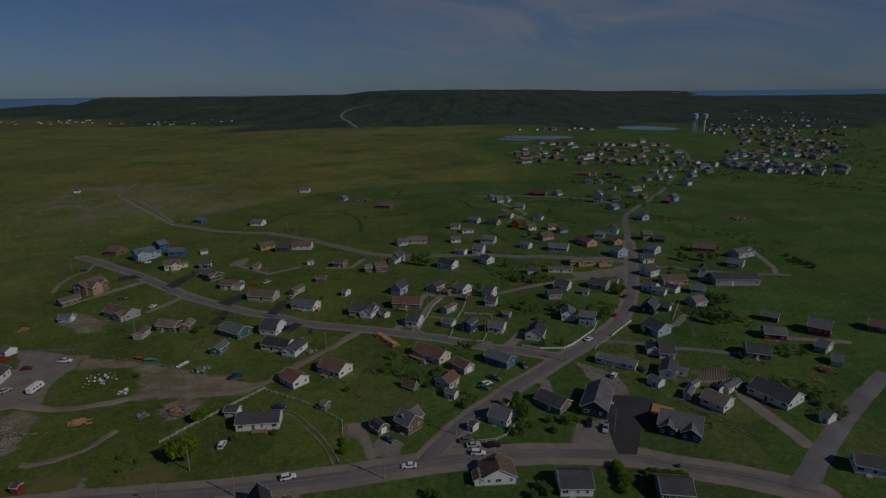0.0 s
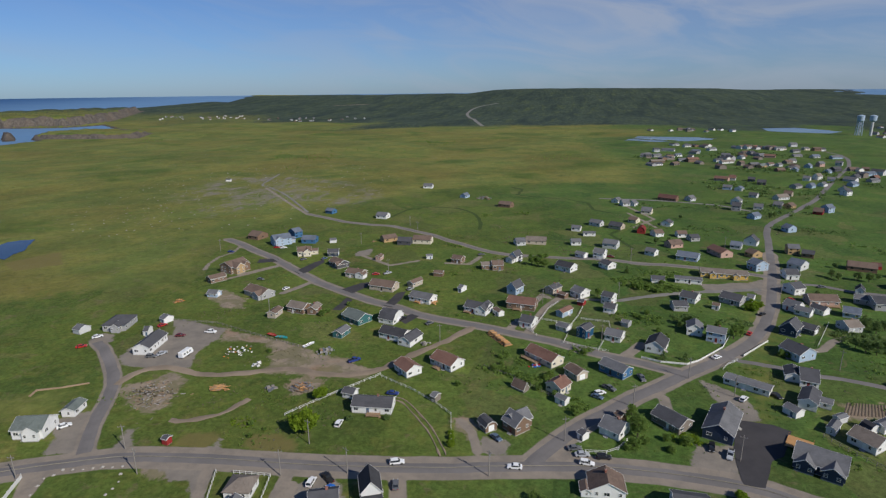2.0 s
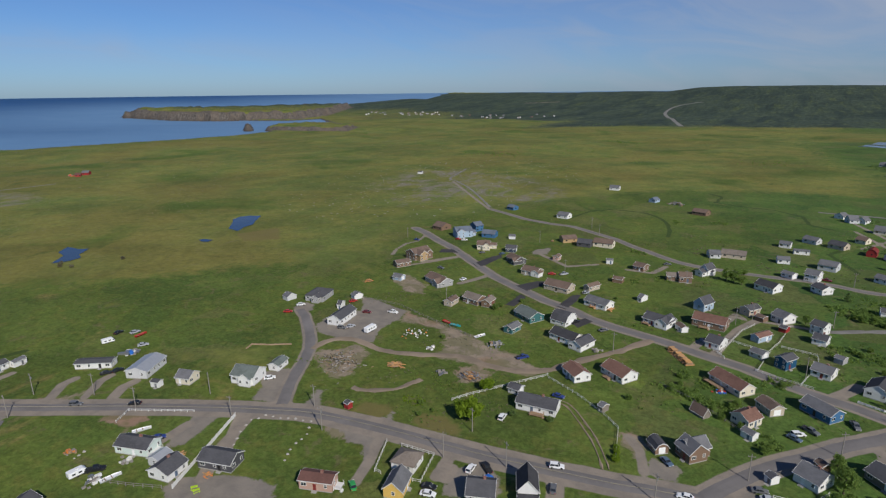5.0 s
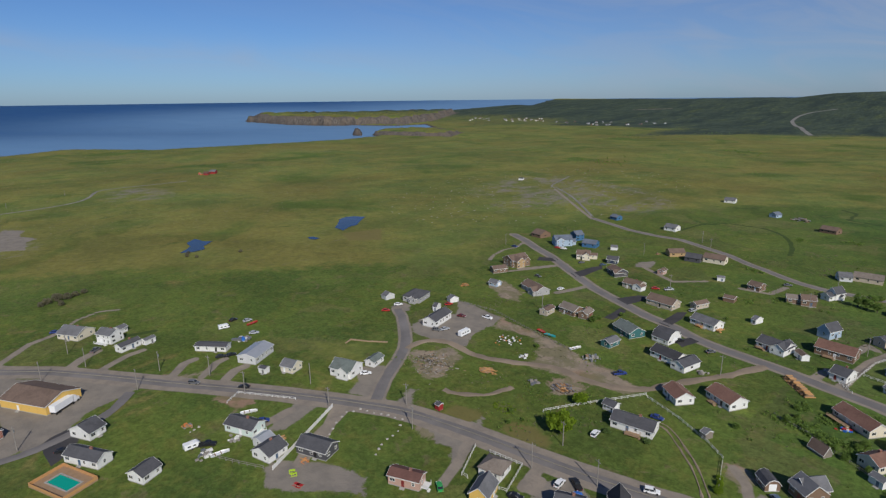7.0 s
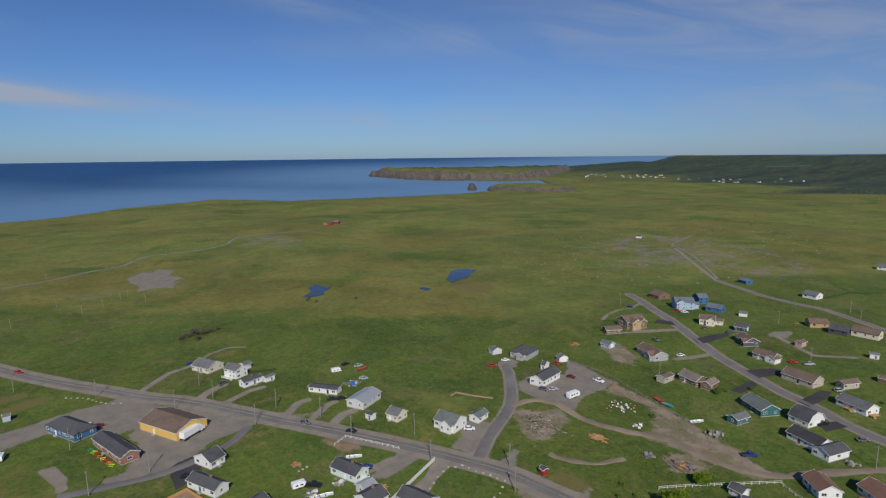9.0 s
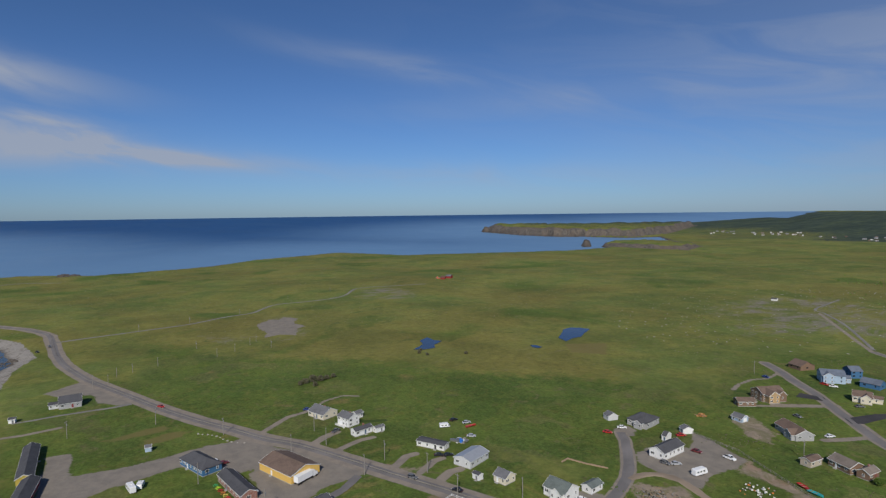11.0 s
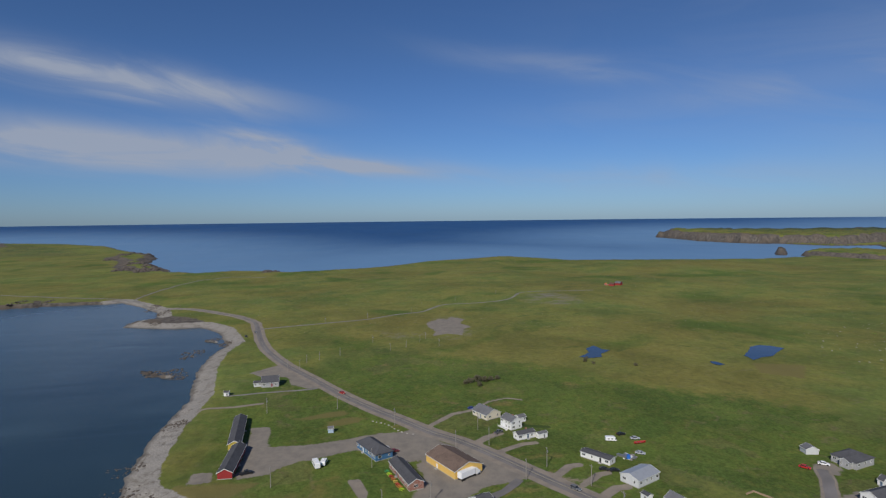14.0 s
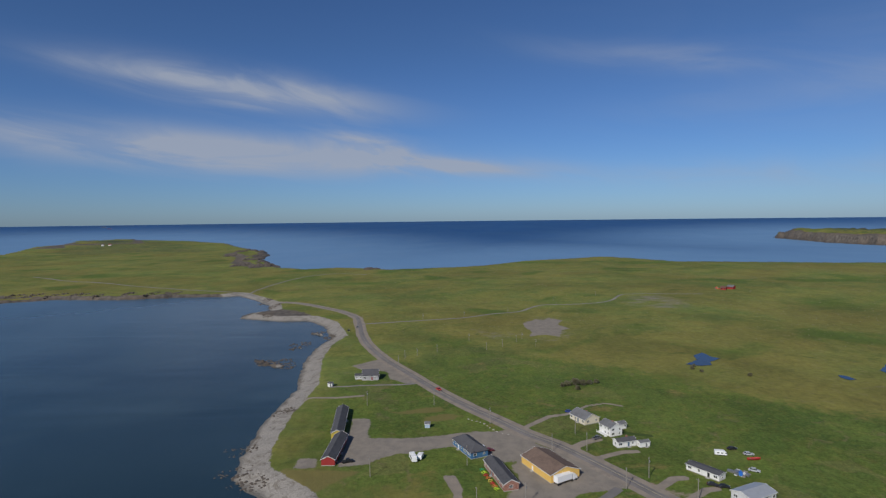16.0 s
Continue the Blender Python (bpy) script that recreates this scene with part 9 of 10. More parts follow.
def far_cluster(a0, a1, e0, e1, count, seed, label, white=0.5):
    """Houses too far off to tell apart singly, joined: walls, roofs and dark windows."""
    r = random.Random(seed)
    mats = [WALLS["white"], WALLS["grey"], WALLS["weathered"], WALLS["lightgrey"], WALLS["brown"], ROOFS["dark"], ROOFS["grey"], ROOFS["brown"], GLASS]
    verts, faces, index = [], [], []
    for i in range(count):
        a = radians(r.uniform(a0, a1))
        d = far_spot(a, radians(r.uniform(e0, e1)))
        x, y = -d * math.sin(a), d * math.cos(a)
        z, t = ground_z(x, y) - 0.5, radians(r.choice((20, 110, 35, 125)) + r.uniform(-8, 8))
        L, W, h, up = r.uniform(4.5, 8), r.uniform(3.6, 5), r.choice((3.2, 3.2, 5.2)), r.uniform(1.6, 2.6)
        if d > 2300:                             # the far row is of small cottages
            L, W, h = L * 0.7, W * 0.7, 3.0
        wall, roof = (0 if r.random() < white else r.randrange(1, 5)), r.randrange(5, 8)
        shape = [(-L, -W, 0), (L, -W, 0), (L, W, 0), (-L, W, 0), (-L, -W, h), (L, -W, h), (L, W, h), (-L, W, h), (-L, 0, h + up), (L, 0, h + up)]
        shape += [(-L - 0.4, -W - 0.5, h - 0.1), (L + 0.4, -W - 0.5, h - 0.1), (L + 0.4, 0, h + up + 0.25), (-L - 0.4, 0, h + up + 0.25), (L + 0.4, W + 0.5, h - 0.1), (-L - 0.4, W + 0.5, h - 0.1)]
        fs = [(0, 1, 5, 4), (2, 3, 7, 6), (1, 2, 6, 9, 5), (3, 0, 4, 8, 7), (10, 11, 12, 13), (13, 12, 14, 15)]
        ms = [wall] * 4 + [roof] * 2
        for u in (-0.6, 0.0, 0.6):
            k = len(shape)
            shape += [(u * L - 0.8, -W - 0.05, h - 2.2), (u * L + 0.8, -W - 0.05, h - 2.2), (u * L + 0.8, -W - 0.05, h - 0.9), (u * L - 0.8, -W - 0.05, h - 0.9)]
            fs.append((k, k + 1, k + 2, k + 3))
            ms.append(8)
        k, c, s = len(verts), math.cos(t), math.sin(t)
        verts += [(x + p * c - q * s, y + p * s + q * c, z + w) for p, q, w in shape]
        faces += [tuple(v + k for v in f) for f in fs]
        index += ms
    me = bpy.data.meshes.new("far_houses")
    me.from_pydata(verts, [], faces)
    for m in mats:
        me.materials.append(m)
    me.polygons.foreach_set("material_index", index)
    tagged(new("far_houses", me), label, "houses", kind="stuff")



# cars on the road and in the yards (front at the second place)
vehicle("estate_car", "white", -46.5, 144.1, 20, "on the asphalt road")
vehicle("saloon_car", "white", -11.0, 148.8, -176, "on the asphalt road")
vehicle("estate_car", "white", 10.3, 154.8, -4, "parked beside the road")
vehicle("saloon_car", "silver", 9.0, 158.9, 12, "parked beside the road")
vehicle("saloon_car", "grey", 6.7, 161.7, 16, "parked beside the road")
vehicle("estate_car", "black", 15.5, 158.8, 8, "parked beside the road")
vehicle("saloon_car", "steelblue", -18.3, 162.6, -42)
vehicle("estate_car", "black", 49.0, 170.4, -103)
vehicle("pickup_truck", "silver", 53.7, 167.5, -110)
vehicle("estate_car", "white", 67.1, 203.8, 55, "parked on a gravel yard")
vehicle("saloon_car", "white", 65.6, 237.8, 40, "on the asphalt road")
vehicle("saloon_car", "black", 79.5, 208.5, -67)
vehicle("saloon_car", "red", 86.1, 266.5, 60, "on the asphalt road")
vehicle("estate_car", "white", 16.2, 198.4, 30)
vehicle("pickup_truck", "grey", 19.7, 202.6, -34)
vehicle("saloon_car", "steelblue", 15.1, 195.3, -27)
vehicle("pickup_truck", "grey", 32.6, 213.2, -74)
vehicle("pickup_truck", "black", 124.5, 219.6, -65)
vehicle("saloon_car", "black", 99.1, 292.9, 45, "on the asphalt road")
vehicle("saloon_car", "red", 120.2, 317.6, -4)
vehicle("saloon_car", "grey", 144.4, 342.4, 7, "on the asphalt road")
vehicle("pickup_truck", "maroon", 31.6, 384.6, -11)
vehicle("saloon_car", "grey", -54.4, 374.6, 29)
vehicle("estate_car", "white", -72.0, 160.5, 92, "parked on the lawn")
vehicle("saloon_car", "blue", -59.8, 183.4, 0)
vehicle("pickup_truck", "blue", -83.8, 206.5, 48, "parked on dirt")
vehicle("camper_trailer", "white", -157.8, 197.8, 88, "parked on the dirt yard")
vehicle("estate_car", "grey", -171.7, 193.5, 15)
vehicle("saloon_car", "silver", -169.1, 196.9, 64)
vehicle("pickup_truck", "white", -161.8, 221.8, 3, "parked on dirt")
vehicle("saloon_car", "maroon", -173.5, 215.4, 18)
vehicle("saloon_car", "red", -210.0, 196.2, 39)
vehicle("saloon_car", "white", -211.2, 206.8, 51)
vehicle("saloon_car", "red", -190.0, 224.5, 64)
vehicle("pickup_truck", "black", -76.5, 254.0, 64)
vehicle("saloon_car", "white", -155.2, 285.3, 73)
vehicle("saloon_car", "grey", -178.7, 298.5, -10)
vehicle("saloon_car", "steelblue", -158.0, 346.8, 66)
vehicle("saloon_car", "red", -112.4, 320.5, 20)
vehicle("pickup_truck", "silver", -105.9, 323.5, 51)
vehicle("estate_car", "silver", -84.1, 297.4, 68)
vehicle("saloon_car", "grey", -61.7, 251.1, 54)
vehicle("saloon_car", "blue", -231.4, 351.3, 2)
vehicle("saloon_car", "white", -199.0, 367.9, 35)
vehicle("saloon_car", "grey", -171.5, 342.7, 58)
vehicle("saloon_car", "red", -204.4, 367.8, 3)
vehicle("estate_car", "white", -68.4, 130.3, 92)
vehicle("pickup_truck", "black", -64.4, 133.0, 139)
vehicle("saloon_car", "brightblue", -61.2, 128.8, 148)
vehicle("saloon_car", "black", -75.1, 117.3, 14)
vehicle("saloon_car", "white", -73.7, 114.5, 16)
vehicle("saloon_car", "grey", -43.9, 133.9, 106)
vehicle("saloon_car", "green", -94.4, 106.7, 141)
vehicle("estate_car", "grey", -211.6, 91.5, 33, "on the asphalt road")
vehicle("saloon_car", "black", -193.1, 102.6, -147, "on the asphalt road")
vehicle("saloon_car", "white", -164.3, 140.8, 49)
vehicle("saloon_car", "blue", -165.5, 93.6, 55)
vehicle("boat", "white", -174.6, 93.4, 63, "drawn up on the lawn")
vehicle("saloon_car", "black", -225.8, 110.8, 60)
vehicle("saloon_car", "black", -223.9, 114.5, 80)
vehicle("saloon_car", "black", -261.4, 137.1, 99)
vehicle("saloon_car", "silver", -254.9, 141.3, 80)
vehicle("saloon_car", "silver", -238.0, 134.6, 57)
vehicle("boat", "red", -249.6, 140.8, 92, "lying on the grass")
vehicle("panel_van", "white", -255.3, 128.6, 75)
vehicle("saloon_car", "blue", -315.2, 72.6, 72)
vehicle("pickup_truck", "grey", -276.4, 77.6, 124)
vehicle("saloon_car", "black", -199.8, 41.8, 51, "parked on dark asphalt")
vehicle("lorry", "white", -231.3, 52.2, 121, "parked beside the yellow hall")
vehicle("camper_trailer", "white", -255.0, -12.6, -165, "parked on the grass")
vehicle("panel_van", "white", -256.7, -9.3, 168)
vehicle("pickup_truck", "black", -253.3, -42.2, 108)
vehicle("pickup_truck", "white", -268.0, 18.4, 97)
vehicle("saloon_car", "maroon", -263.8, 23.1, 97)
vehicle("saloon_car", "black", -559.7, -89.5, 24)
vehicle("saloon_car", "grey", -576.9, -83.3, 13, "on the asphalt road")
vehicle("saloon_car", "red", -360.8, -0.7, 38, "on the asphalt road")
vehicle("panel_van", "white", -169.5, 69.9, 83)
vehicle("pickup_truck", "black", -166.9, 73.8, 48)
vehicle("boat", "white", -159.1, 73.8, 77, "lying in a cluttered yard")
vehicle("boat", "white", -109.4, 217.0, 63, "upturned beside the dirt yard")
vehicle("boat", "red", -131.0, 224.0, -21, "lying on the dirt")
vehicle("boat", "turquoise", -125.6, 222.4, -1, "lying on the dirt")

# utility poles
utility_pole(-121.7, 124.0, 8, lamp=True)
utility_pole(-78.8, 131.7, 26)
utility_pole(-59.7, 136.7, -26)
utility_pole(-134.4, 134.1, 22, lamp=True)
utility_pole(-77.3, 148.2, -15)
utility_pole(-213.4, 99.1, 16)
utility_pole(-189.9, 101.0, 21, lamp=True)
utility_pole(-175.2, 121.3, -28)
utility_pole(-154.3, 113.9, 5)
utility_pole(-283.1, 68.4, 10, lamp=True)
utility_pole(-262.2, 68.9, -19)
utility_pole(-224.2, 74.9, -5)
utility_pole(-233.7, 87.6, -8, lamp=True)
utility_pole(-299.4, 26.7, -22, lamp=True)
utility_pole(-248.7, 11.8, -23)
utility_pole(-209.1, 13.4, 12)
utility_pole(-212.5, 32.4, 27, lamp=True)
utility_pole(-332.3, -43.0, -30, lamp=True)
utility_pole(-238.2, -30.2, -6)
utility_pole(-422.8, -39.3, -6)
utility_pole(-331.6, -3.5, -21, lamp=True)
utility_pole(-261.7, 52.4, -13)
utility_pole(-18.1, 143.7, -25, lamp=True)
utility_pole(3.6, 165.6, 17)
utility_pole(27.4, 191.5, 26)
utility_pole(50.8, 217.3, -29, lamp=True)
utility_pole(19.1, 244.6, -21)
utility_pole(44.6, 378.6, 9)
utility_pole(31.2, 306.1, 16, lamp=True)
utility_pole(118.2, 326.2, 6)
utility_pole(56.1, 165.6, -21)
utility_pole(-8.9, 289.5, -26, lamp=True)
utility_pole(-2.2, 299.2, 1)
utility_pole(111.8, 419.8, -16)
utility_pole(64.4, 205.6, 27, lamp=True)
utility_pole(110.9, 235.3, -28)
utility_pole(-145.9, 249.1, -6, lamp=True)
utility_pole(-240.3, 352.5, 26)
utility_pole(-146.8, 388.9, -18)
utility_pole(-126.1, 451.2, 10, lamp=True)
utility_pole(-114.1, 430.3, -14)
utility_pole(-38.2, 339.0, 13)
utility_pole(-30.7, 379.8, -9, lamp=True)
utility_pole(-106.2, 326.5, 30)
utility_pole(-52.2, 231.5, 11)
utility_pole(-452.4, -17.8, 28, 6.5, lamp=True)
utility_pole(-462.9, -1.8, 13, 6.5)
utility_pole(-507.3, 26.9, -25, 6.5, lamp=True)
utility_pole(-481.7, 54.0, 8, 6.5)
utility_pole(-499.6, 68.3, 16, 6.5)
utility_pole(-480.8, 82.4, 19, 6.5, lamp=True)
utility_pole(-445.0, -27.1, 5, 6.5)
utility_pole(-663.7, 81.0, -18, 6.5)
utility_pole(-635.0, 28.4, -5, 6.5, lamp=True)
utility_pole(-748.8, 151.3, 15, 6.5)
utility_pole(-792.2, 219.7, -9, 6.5)
utility_pole(-615.6, -17.4, 7, 6.5, lamp=True)
utility_pole(-428.6, -31.2, -22, 6.5)
utility_pole(-471.5, 39.5, 21, 6.5)
utility_pole(-510.5, 75.0, -6, 6.5, lamp=True)

# fences
fence([(-93, 162.1), (-88.1, 169.9), (-79.6, 182.1), (-69, 196.9)], "rail", "white painted timber rail fence along a meadow", 1.1, 2.4)
fence([(-68, 195.3), (-54.1, 188.1), (-42.1, 179.7), (-35.5, 173.5), (-32.1, 156.6)], "rail", "pale weathered post and rail fence", 1.1, 2.4)
fence([(-93.2, 129.9), (-81.6, 130.7), (-78.4, 117.8), (-83.1, 116.8)], "rail", "white painted rail fence round a garden", 1.2, 1.8)
fence([(-98.7, 129.4), (-93.2, 115.5), (-90.9, 115.4)], "rail", "white painted rail fence beside a driveway", 1.2, 1.8)
fence([(-154.4, 115.6), (-145.9, 95.9), (-139.3, 80.3)], "board", "long white board fence beside a driveway", 1.5, 2.4)
fence([(-187.4, 92.2), (-190.7, 98.8), (-169.5, 110.1)], "rail", "white painted low fence along the road", 0.9, 2.4)
fence([(-20.9, 262.1), (-9.9, 247.1)], "rail", "white painted rail fence round a garden", 1.1, 2.4)
fence([(-12.2, 250.7), (-5.7, 281.6), (-0.9, 292.3)], "rail", "white painted rail fence round a garden", 1.1, 2.4)
fence([(-8.1, 266.6), (5.8, 261.9), (9.6, 274.9), (11.9, 287.1)], "rail", "white painted rail fence round a garden", 1.1, 2.4)
fence([(10.6, 270.5), (23.8, 268.5), (23.9, 262.9)], "rail", "white painted rail fence round a garden", 1.1, 2.4)
fence([(1.9, 241.1), (11.8, 237.6), (21.5, 235.4)], "rail", "white painted rail fence along the street", 1.1, 2.4)
fence([(2.6, 241.2), (4.4, 251.5)], "rail", "white painted rail fence round a garden", 1.1, 2.4)
fence([(17.4, 236), (20.2, 245.9)], "rail", "white painted rail fence round a garden", 1.1, 2.4)
fence([(34.8, 232.1), (42.1, 229.3), (52.4, 229.1), (57.9, 233.5), (70.7, 248.9), (76.1, 260.9)], "board", "white painted board fence along the corner lawn", 0.9, 2.4)
fence([(77.1, 241.6), (88, 254.8), (91.7, 259)], "board", "white painted board fence beside the street", 1, 2.4)
fence([(65.7, 227.2), (68.2, 231.7), (73.5, 236.7)], "rail", "white painted rail fence round a lawn", 1.1, 2.4)
fence([(10, 160.7), (16.5, 161.6), (20.2, 164.2), (23.4, 169.6)], "rail", "white painted rail fence round a corner lawn", 1.1, 2.4)
fence([(10.7, 172.5), (18.9, 182.4)], "old", "silvered wooden fence beside the street", 1.1, 2.4)
fence([(85.7, 183.8), (91.6, 175), (96.7, 168.4), (103.1, 157.4)], "old", "long dark wooden fence between gardens", 1.5, 2.4)
fence([(-29.1, 211.5), (-18, 205.7), (-5.3, 196.1), (0.1, 191.4)], "old", "silvered wooden fence behind a garden", 1.1, 2.4)
fence([(-189.2, 231.5), (-164.6, 232), (-139.2, 223.2), (-113.5, 215.2)], "old", "row of old wooden posts and rails along the yard", 1.2, 3)
fence([(126.6, 286.8), (111.3, 257.8)], "rail", "white painted rail fence round a garden", 1.1, 2.4)
fence([(-159.4, 71.7), (-149.9, 75.2), (-141.8, 78.7)], "old", "brown wooden fence round a cluttered yard", 1.3, 2.4)

low_wall([(-194.4, 155.3), (-195.8, 159.7), (-187.8, 163.5), (-180.2, 168.6)], "low bank of tan stones beside a lawn")

# trees and bushes
tree(-81.8, 154.5, 5, "lime", "umbrella")
tree(-85.2, 175.4, 3, "lime", "umbrella")
tree(-69.4, 163.8, 1.39, "dark")
tree(-56.9, 166.6, 1.39, "dark")
tree(-32.1, 155.9, 1.6, "lime")
tree(-32.6, 159.6, 1.3, "lime")
tree(-33.4, 162.3, 1.1, "lime")
tree(-37.0, 194.5, 1.5, "green")
tree(-67.2, 296.5, 1, "green")
tree(-14.1, 372.2, 3, "green")
tree(-10.9, 376.0, 2.5, "green")
tree(26.8, 172.4, 3.6, "green", "tree")
tree(25.5, 180.8, 2.6, "green", "tree")
tree(28.9, 177.7, 2.6, "green")
tree(25.3, 165.8, 2.4, "green")
tree(28.8, 169.4, 1.8, "green")
tree(22.9, 164.9, 1.4, "green")
tree(41.5, 171.2, 2.2, "green")
tree(36.6, 166.2, 1.7, "green")
tree(42.7, 173.0, 1.6, "green")
tree(-22.4, 215.0, 1.3, "green")
tree(-24.9, 209.6, 1.6, "green")
tree(-19.4, 207.9, 1.4, "green")
tree(-14.6, 204.7, 1.5, "green")
tree(-10.1, 200.8, 1.5, "green")
tree(-6.4, 196.9, 1.4, "green")
tree(-2.4, 208.3, 2, "green")
tree(-4.1, 206.1, 1.6, "green")
tree(-0.5, 226.9, 1.2, "green")
tree(-23.9, 221.6, 1.2, "green")
tree(7.1, 181.9, 1.8, "green")
tree(8.2, 185.0, 1.8, "green")
tree(-0.4, 193.8, 1.4, "green")
tree(11.2, 231.8, 1.6, "green")
tree(43.5, 232.2, 1.56, "dark", "fir")
tree(52.5, 233.3, 1.31, "dark", "fir")
tree(95.2, 244.0, 2.4, "green")
tree(92.4, 244.7, 2, "green")
tree(94.1, 299.2, 2.6, "lime")
tree(96.8, 297.9, 2.6, "lime")
tree(101.0, 303.4, 2.4, "lime")
tree(98.4, 307.3, 2.2, "lime")
tree(-19.0, 358.1, 3.4, "green", "tree")
tree(-14.8, 356.0, 3, "green", "tree")
tree(-10.4, 354.1, 2.6, "green", "tree")
tree(20.1, 304.7, 2, "green", "tree")
tree(39.7, 350.5, 1.8, "dark", "fir")
tree(41.2, 325.6, 2.2, "green")
tree(43.8, 320.9, 2.4, "green")
tree(48.3, 323.5, 2, "green")
tree(52.2, 318.1, 2.2, "green")
tree(57.2, 330.6, 2.2, "green")
tree(61.3, 326.1, 1.8, "green")
tree(39.5, 275.7, 1.6, "green")
tree(37.1, 279.2, 1.6, "green")
tree(43.2, 283.8, 1.5, "green")
tree(48.6, 256.0, 1.6, "green")
tree(45.7, 262.2, 1.5, "green")
tree(59.2, 272.4, 2.62, "dark", "tree")
tree(61.9, 269.9, 2.3, "dark", "tree")
tree(56.2, 267.0, 1.8, "dark", "tree")
tree(77.6, 259.7, 2.8, "green", "tree")
tree(81.4, 262.8, 2.2, "green", "tree")
tree(67.3, 258.4, 2.6, "green", "tree")
tree(73.0, 269.2, 2.2, "green", "tree")
tree(140.9, 284.3, 2.79, "dark", "tree")
tree(142.8, 278.2, 2.62, "dark", "tree")
tree(148.1, 282.4, 2.3, "dark", "tree")
tree(128.7, 255.3, 2.79, "dark", "tree")
tree(132.0, 253.4, 2.62, "dark", "tree")
tree(139.2, 259.1, 2.46, "dark", "tree")
tree(126.8, 259.9, 1.97, "dark", "tree")
tree(156.8, 362.3, 2.46, "dark", "tree")
tree(158.9, 358.0, 2.3, "dark", "tree")
tree(169.6, 359.3, 2.62, "dark", "tree")
tree(174.6, 357.7, 2.46, "dark", "tree")
tree(181.7, 363.0, 1.97, "dark", "tree")
tree(135.7, 325.5, 1.64, "dark", "tree")
tree(167.6, 384.0, 1.97, "dark", "tree")
tree(79.2, 424.0, 2.13, "dark", "tree")
tree(66.5, 425.9, 2.13, "dark", "tree")
tree(76.4, 432.0, 1.97, "dark", "tree")
tree(173.9, 528.9, 2.13, "dark", "tree")
tree(179.3, 534.3, 2.3, "dark", "tree")
tree(98.9, 514.0, 1.97, "dark", "tree")
tree(51.4, 139.8, 2, "lime")
tree(50.6, 137.0, 2, "lime")
tree(51.3, 142.2, 1.8, "lime")
tree(59.1, 141.5, 1.8, "lime")
tree(61.8, 142.5, 1.8, "lime")
tree(65.7, 140.3, 1.7, "lime")
tree(27.3, 138.2, 1.97, "dark")
tree(28.5, 135.9, 1.8, "dark")
tree(24.4, 134.8, 1.64, "dark")
tree(70.1, 147.3, 0.82, "dark")
tree(126.2, 193.9, 1.97, "dark")
tree(130.5, 196.1, 1.8, "dark")
tree(126.0, 197.2, 1.64, "dark")
tree(134.2, 185.6, 1.8, "dark")
tree(133.6, 180.8, 1.48, "dark")
tree(131.9, 188.2, 1.48, "dark")
tree(144.9, 219.1, 1.48, "dark")
tree(142.9, 221.6, 1.23, "dark")
tree(229.9, 356.8, 2.13, "dark")
tree(229.8, 350.8, 2.13, "dark")
tree(232.8, 347.3, 1.97, "dark")
tree(232.0, 340.5, 2.13, "dark")
tree(230.5, 366.7, 1.8, "dark")
tree(-4.6, 135.8, 1.8, "green")
tree(-2.2, 134.5, 1.8, "green")
tree(35.7, 172.3, 1.8, "green")
tree(35.7, 167.0, 1.2, "green")
tree(-366.3, 83.5, 2.6, "heath")
tree(-367.7, 88.8, 3, "heath")
tree(-366.6, 93.7, 2.6, "heath")
tree(-368.7, 98.4, 2.2, "heath")
tree(-363.9, 79.6, 2, "heath")
tree(-370.6, 103.5, 2, "heath")
tree(-357.1, 87.7, 2, "heath")
tree(-401.6, 180.8, 1.8, "heath")
tree(-381.9, 211.8, 1.6, "heath")
tree(-394.1, 184.3, 1.5, "heath")
tree(-409.0, 185.7, 1.4, "heath")
tree(-117.8, 251.7, 2.2, "green")
tree(-110.0, 267.8, 1.4, "green")
tree(-116.9, 256.3, 1.6, "green")
tree(-123.8, 207.8, 1.2, "green")
tree(-101.6, 154.5, 1.2, "green")
tree(-98.2, 147.8, 1, "green")
tree(-95.4, 152.4, 0.9, "green")
scatter("thicket", 70, patch(47, 329, 13, 8, 0.6, 1.5), shrub, LEAVES["green"], "tangled green thicket between gardens", "bushes", 100)
scatter("thicket", 70, patch(56, 325, 13, 8, 0.6, 1.5), shrub, LEAVES["green"], "tangled green thicket between gardens", "bushes", 101)
scatter("thicket", 70, patch(38, 276, 13, 8, 0.6, 1.5), shrub, LEAVES["green"], "tangled green thicket between gardens", "bushes", 102)
scatter("thicket", 60, patch(41, 336, 12, 7, 0.6, 1.5), shrub, LEAVES["green"], "tangled green thicket between gardens", "bushes", 105)
scatter("thicket", 60, patch(51, 332, 12, 7, 0.6, 1.5), shrub, LEAVES["green"], "tangled green thicket between gardens", "bushes", 106)
scatter("thicket", 60, patch(57, 325, 12, 7, 0.6, 1.5), shrub, LEAVES["green"], "tangled green thicket between gardens", "bushes", 107)
scatter("thicket", 60, patch(61, 351, 12, 7, 0.6, 1.5), shrub, LEAVES["green"], "tangled green thicket between gardens", "bushes", 108)
scatter("thicket", 40, patch(-26, 211, 6, 4, 0.5, 1.2), shrub, LEAVES["green"], "straggling green hedge along a garden", "bushes", 130)
scatter("thicket", 40, patch(-19, 210, 6, 4, 0.5, 1.2), shrub, LEAVES["green"], "straggling green hedge along a garden", "bushes", 131)
scatter("thicket", 40, patch(-13, 206, 6, 4, 0.5, 1.2), shrub, LEAVES["green"], "straggling green hedge along a garden", "bushes", 132)
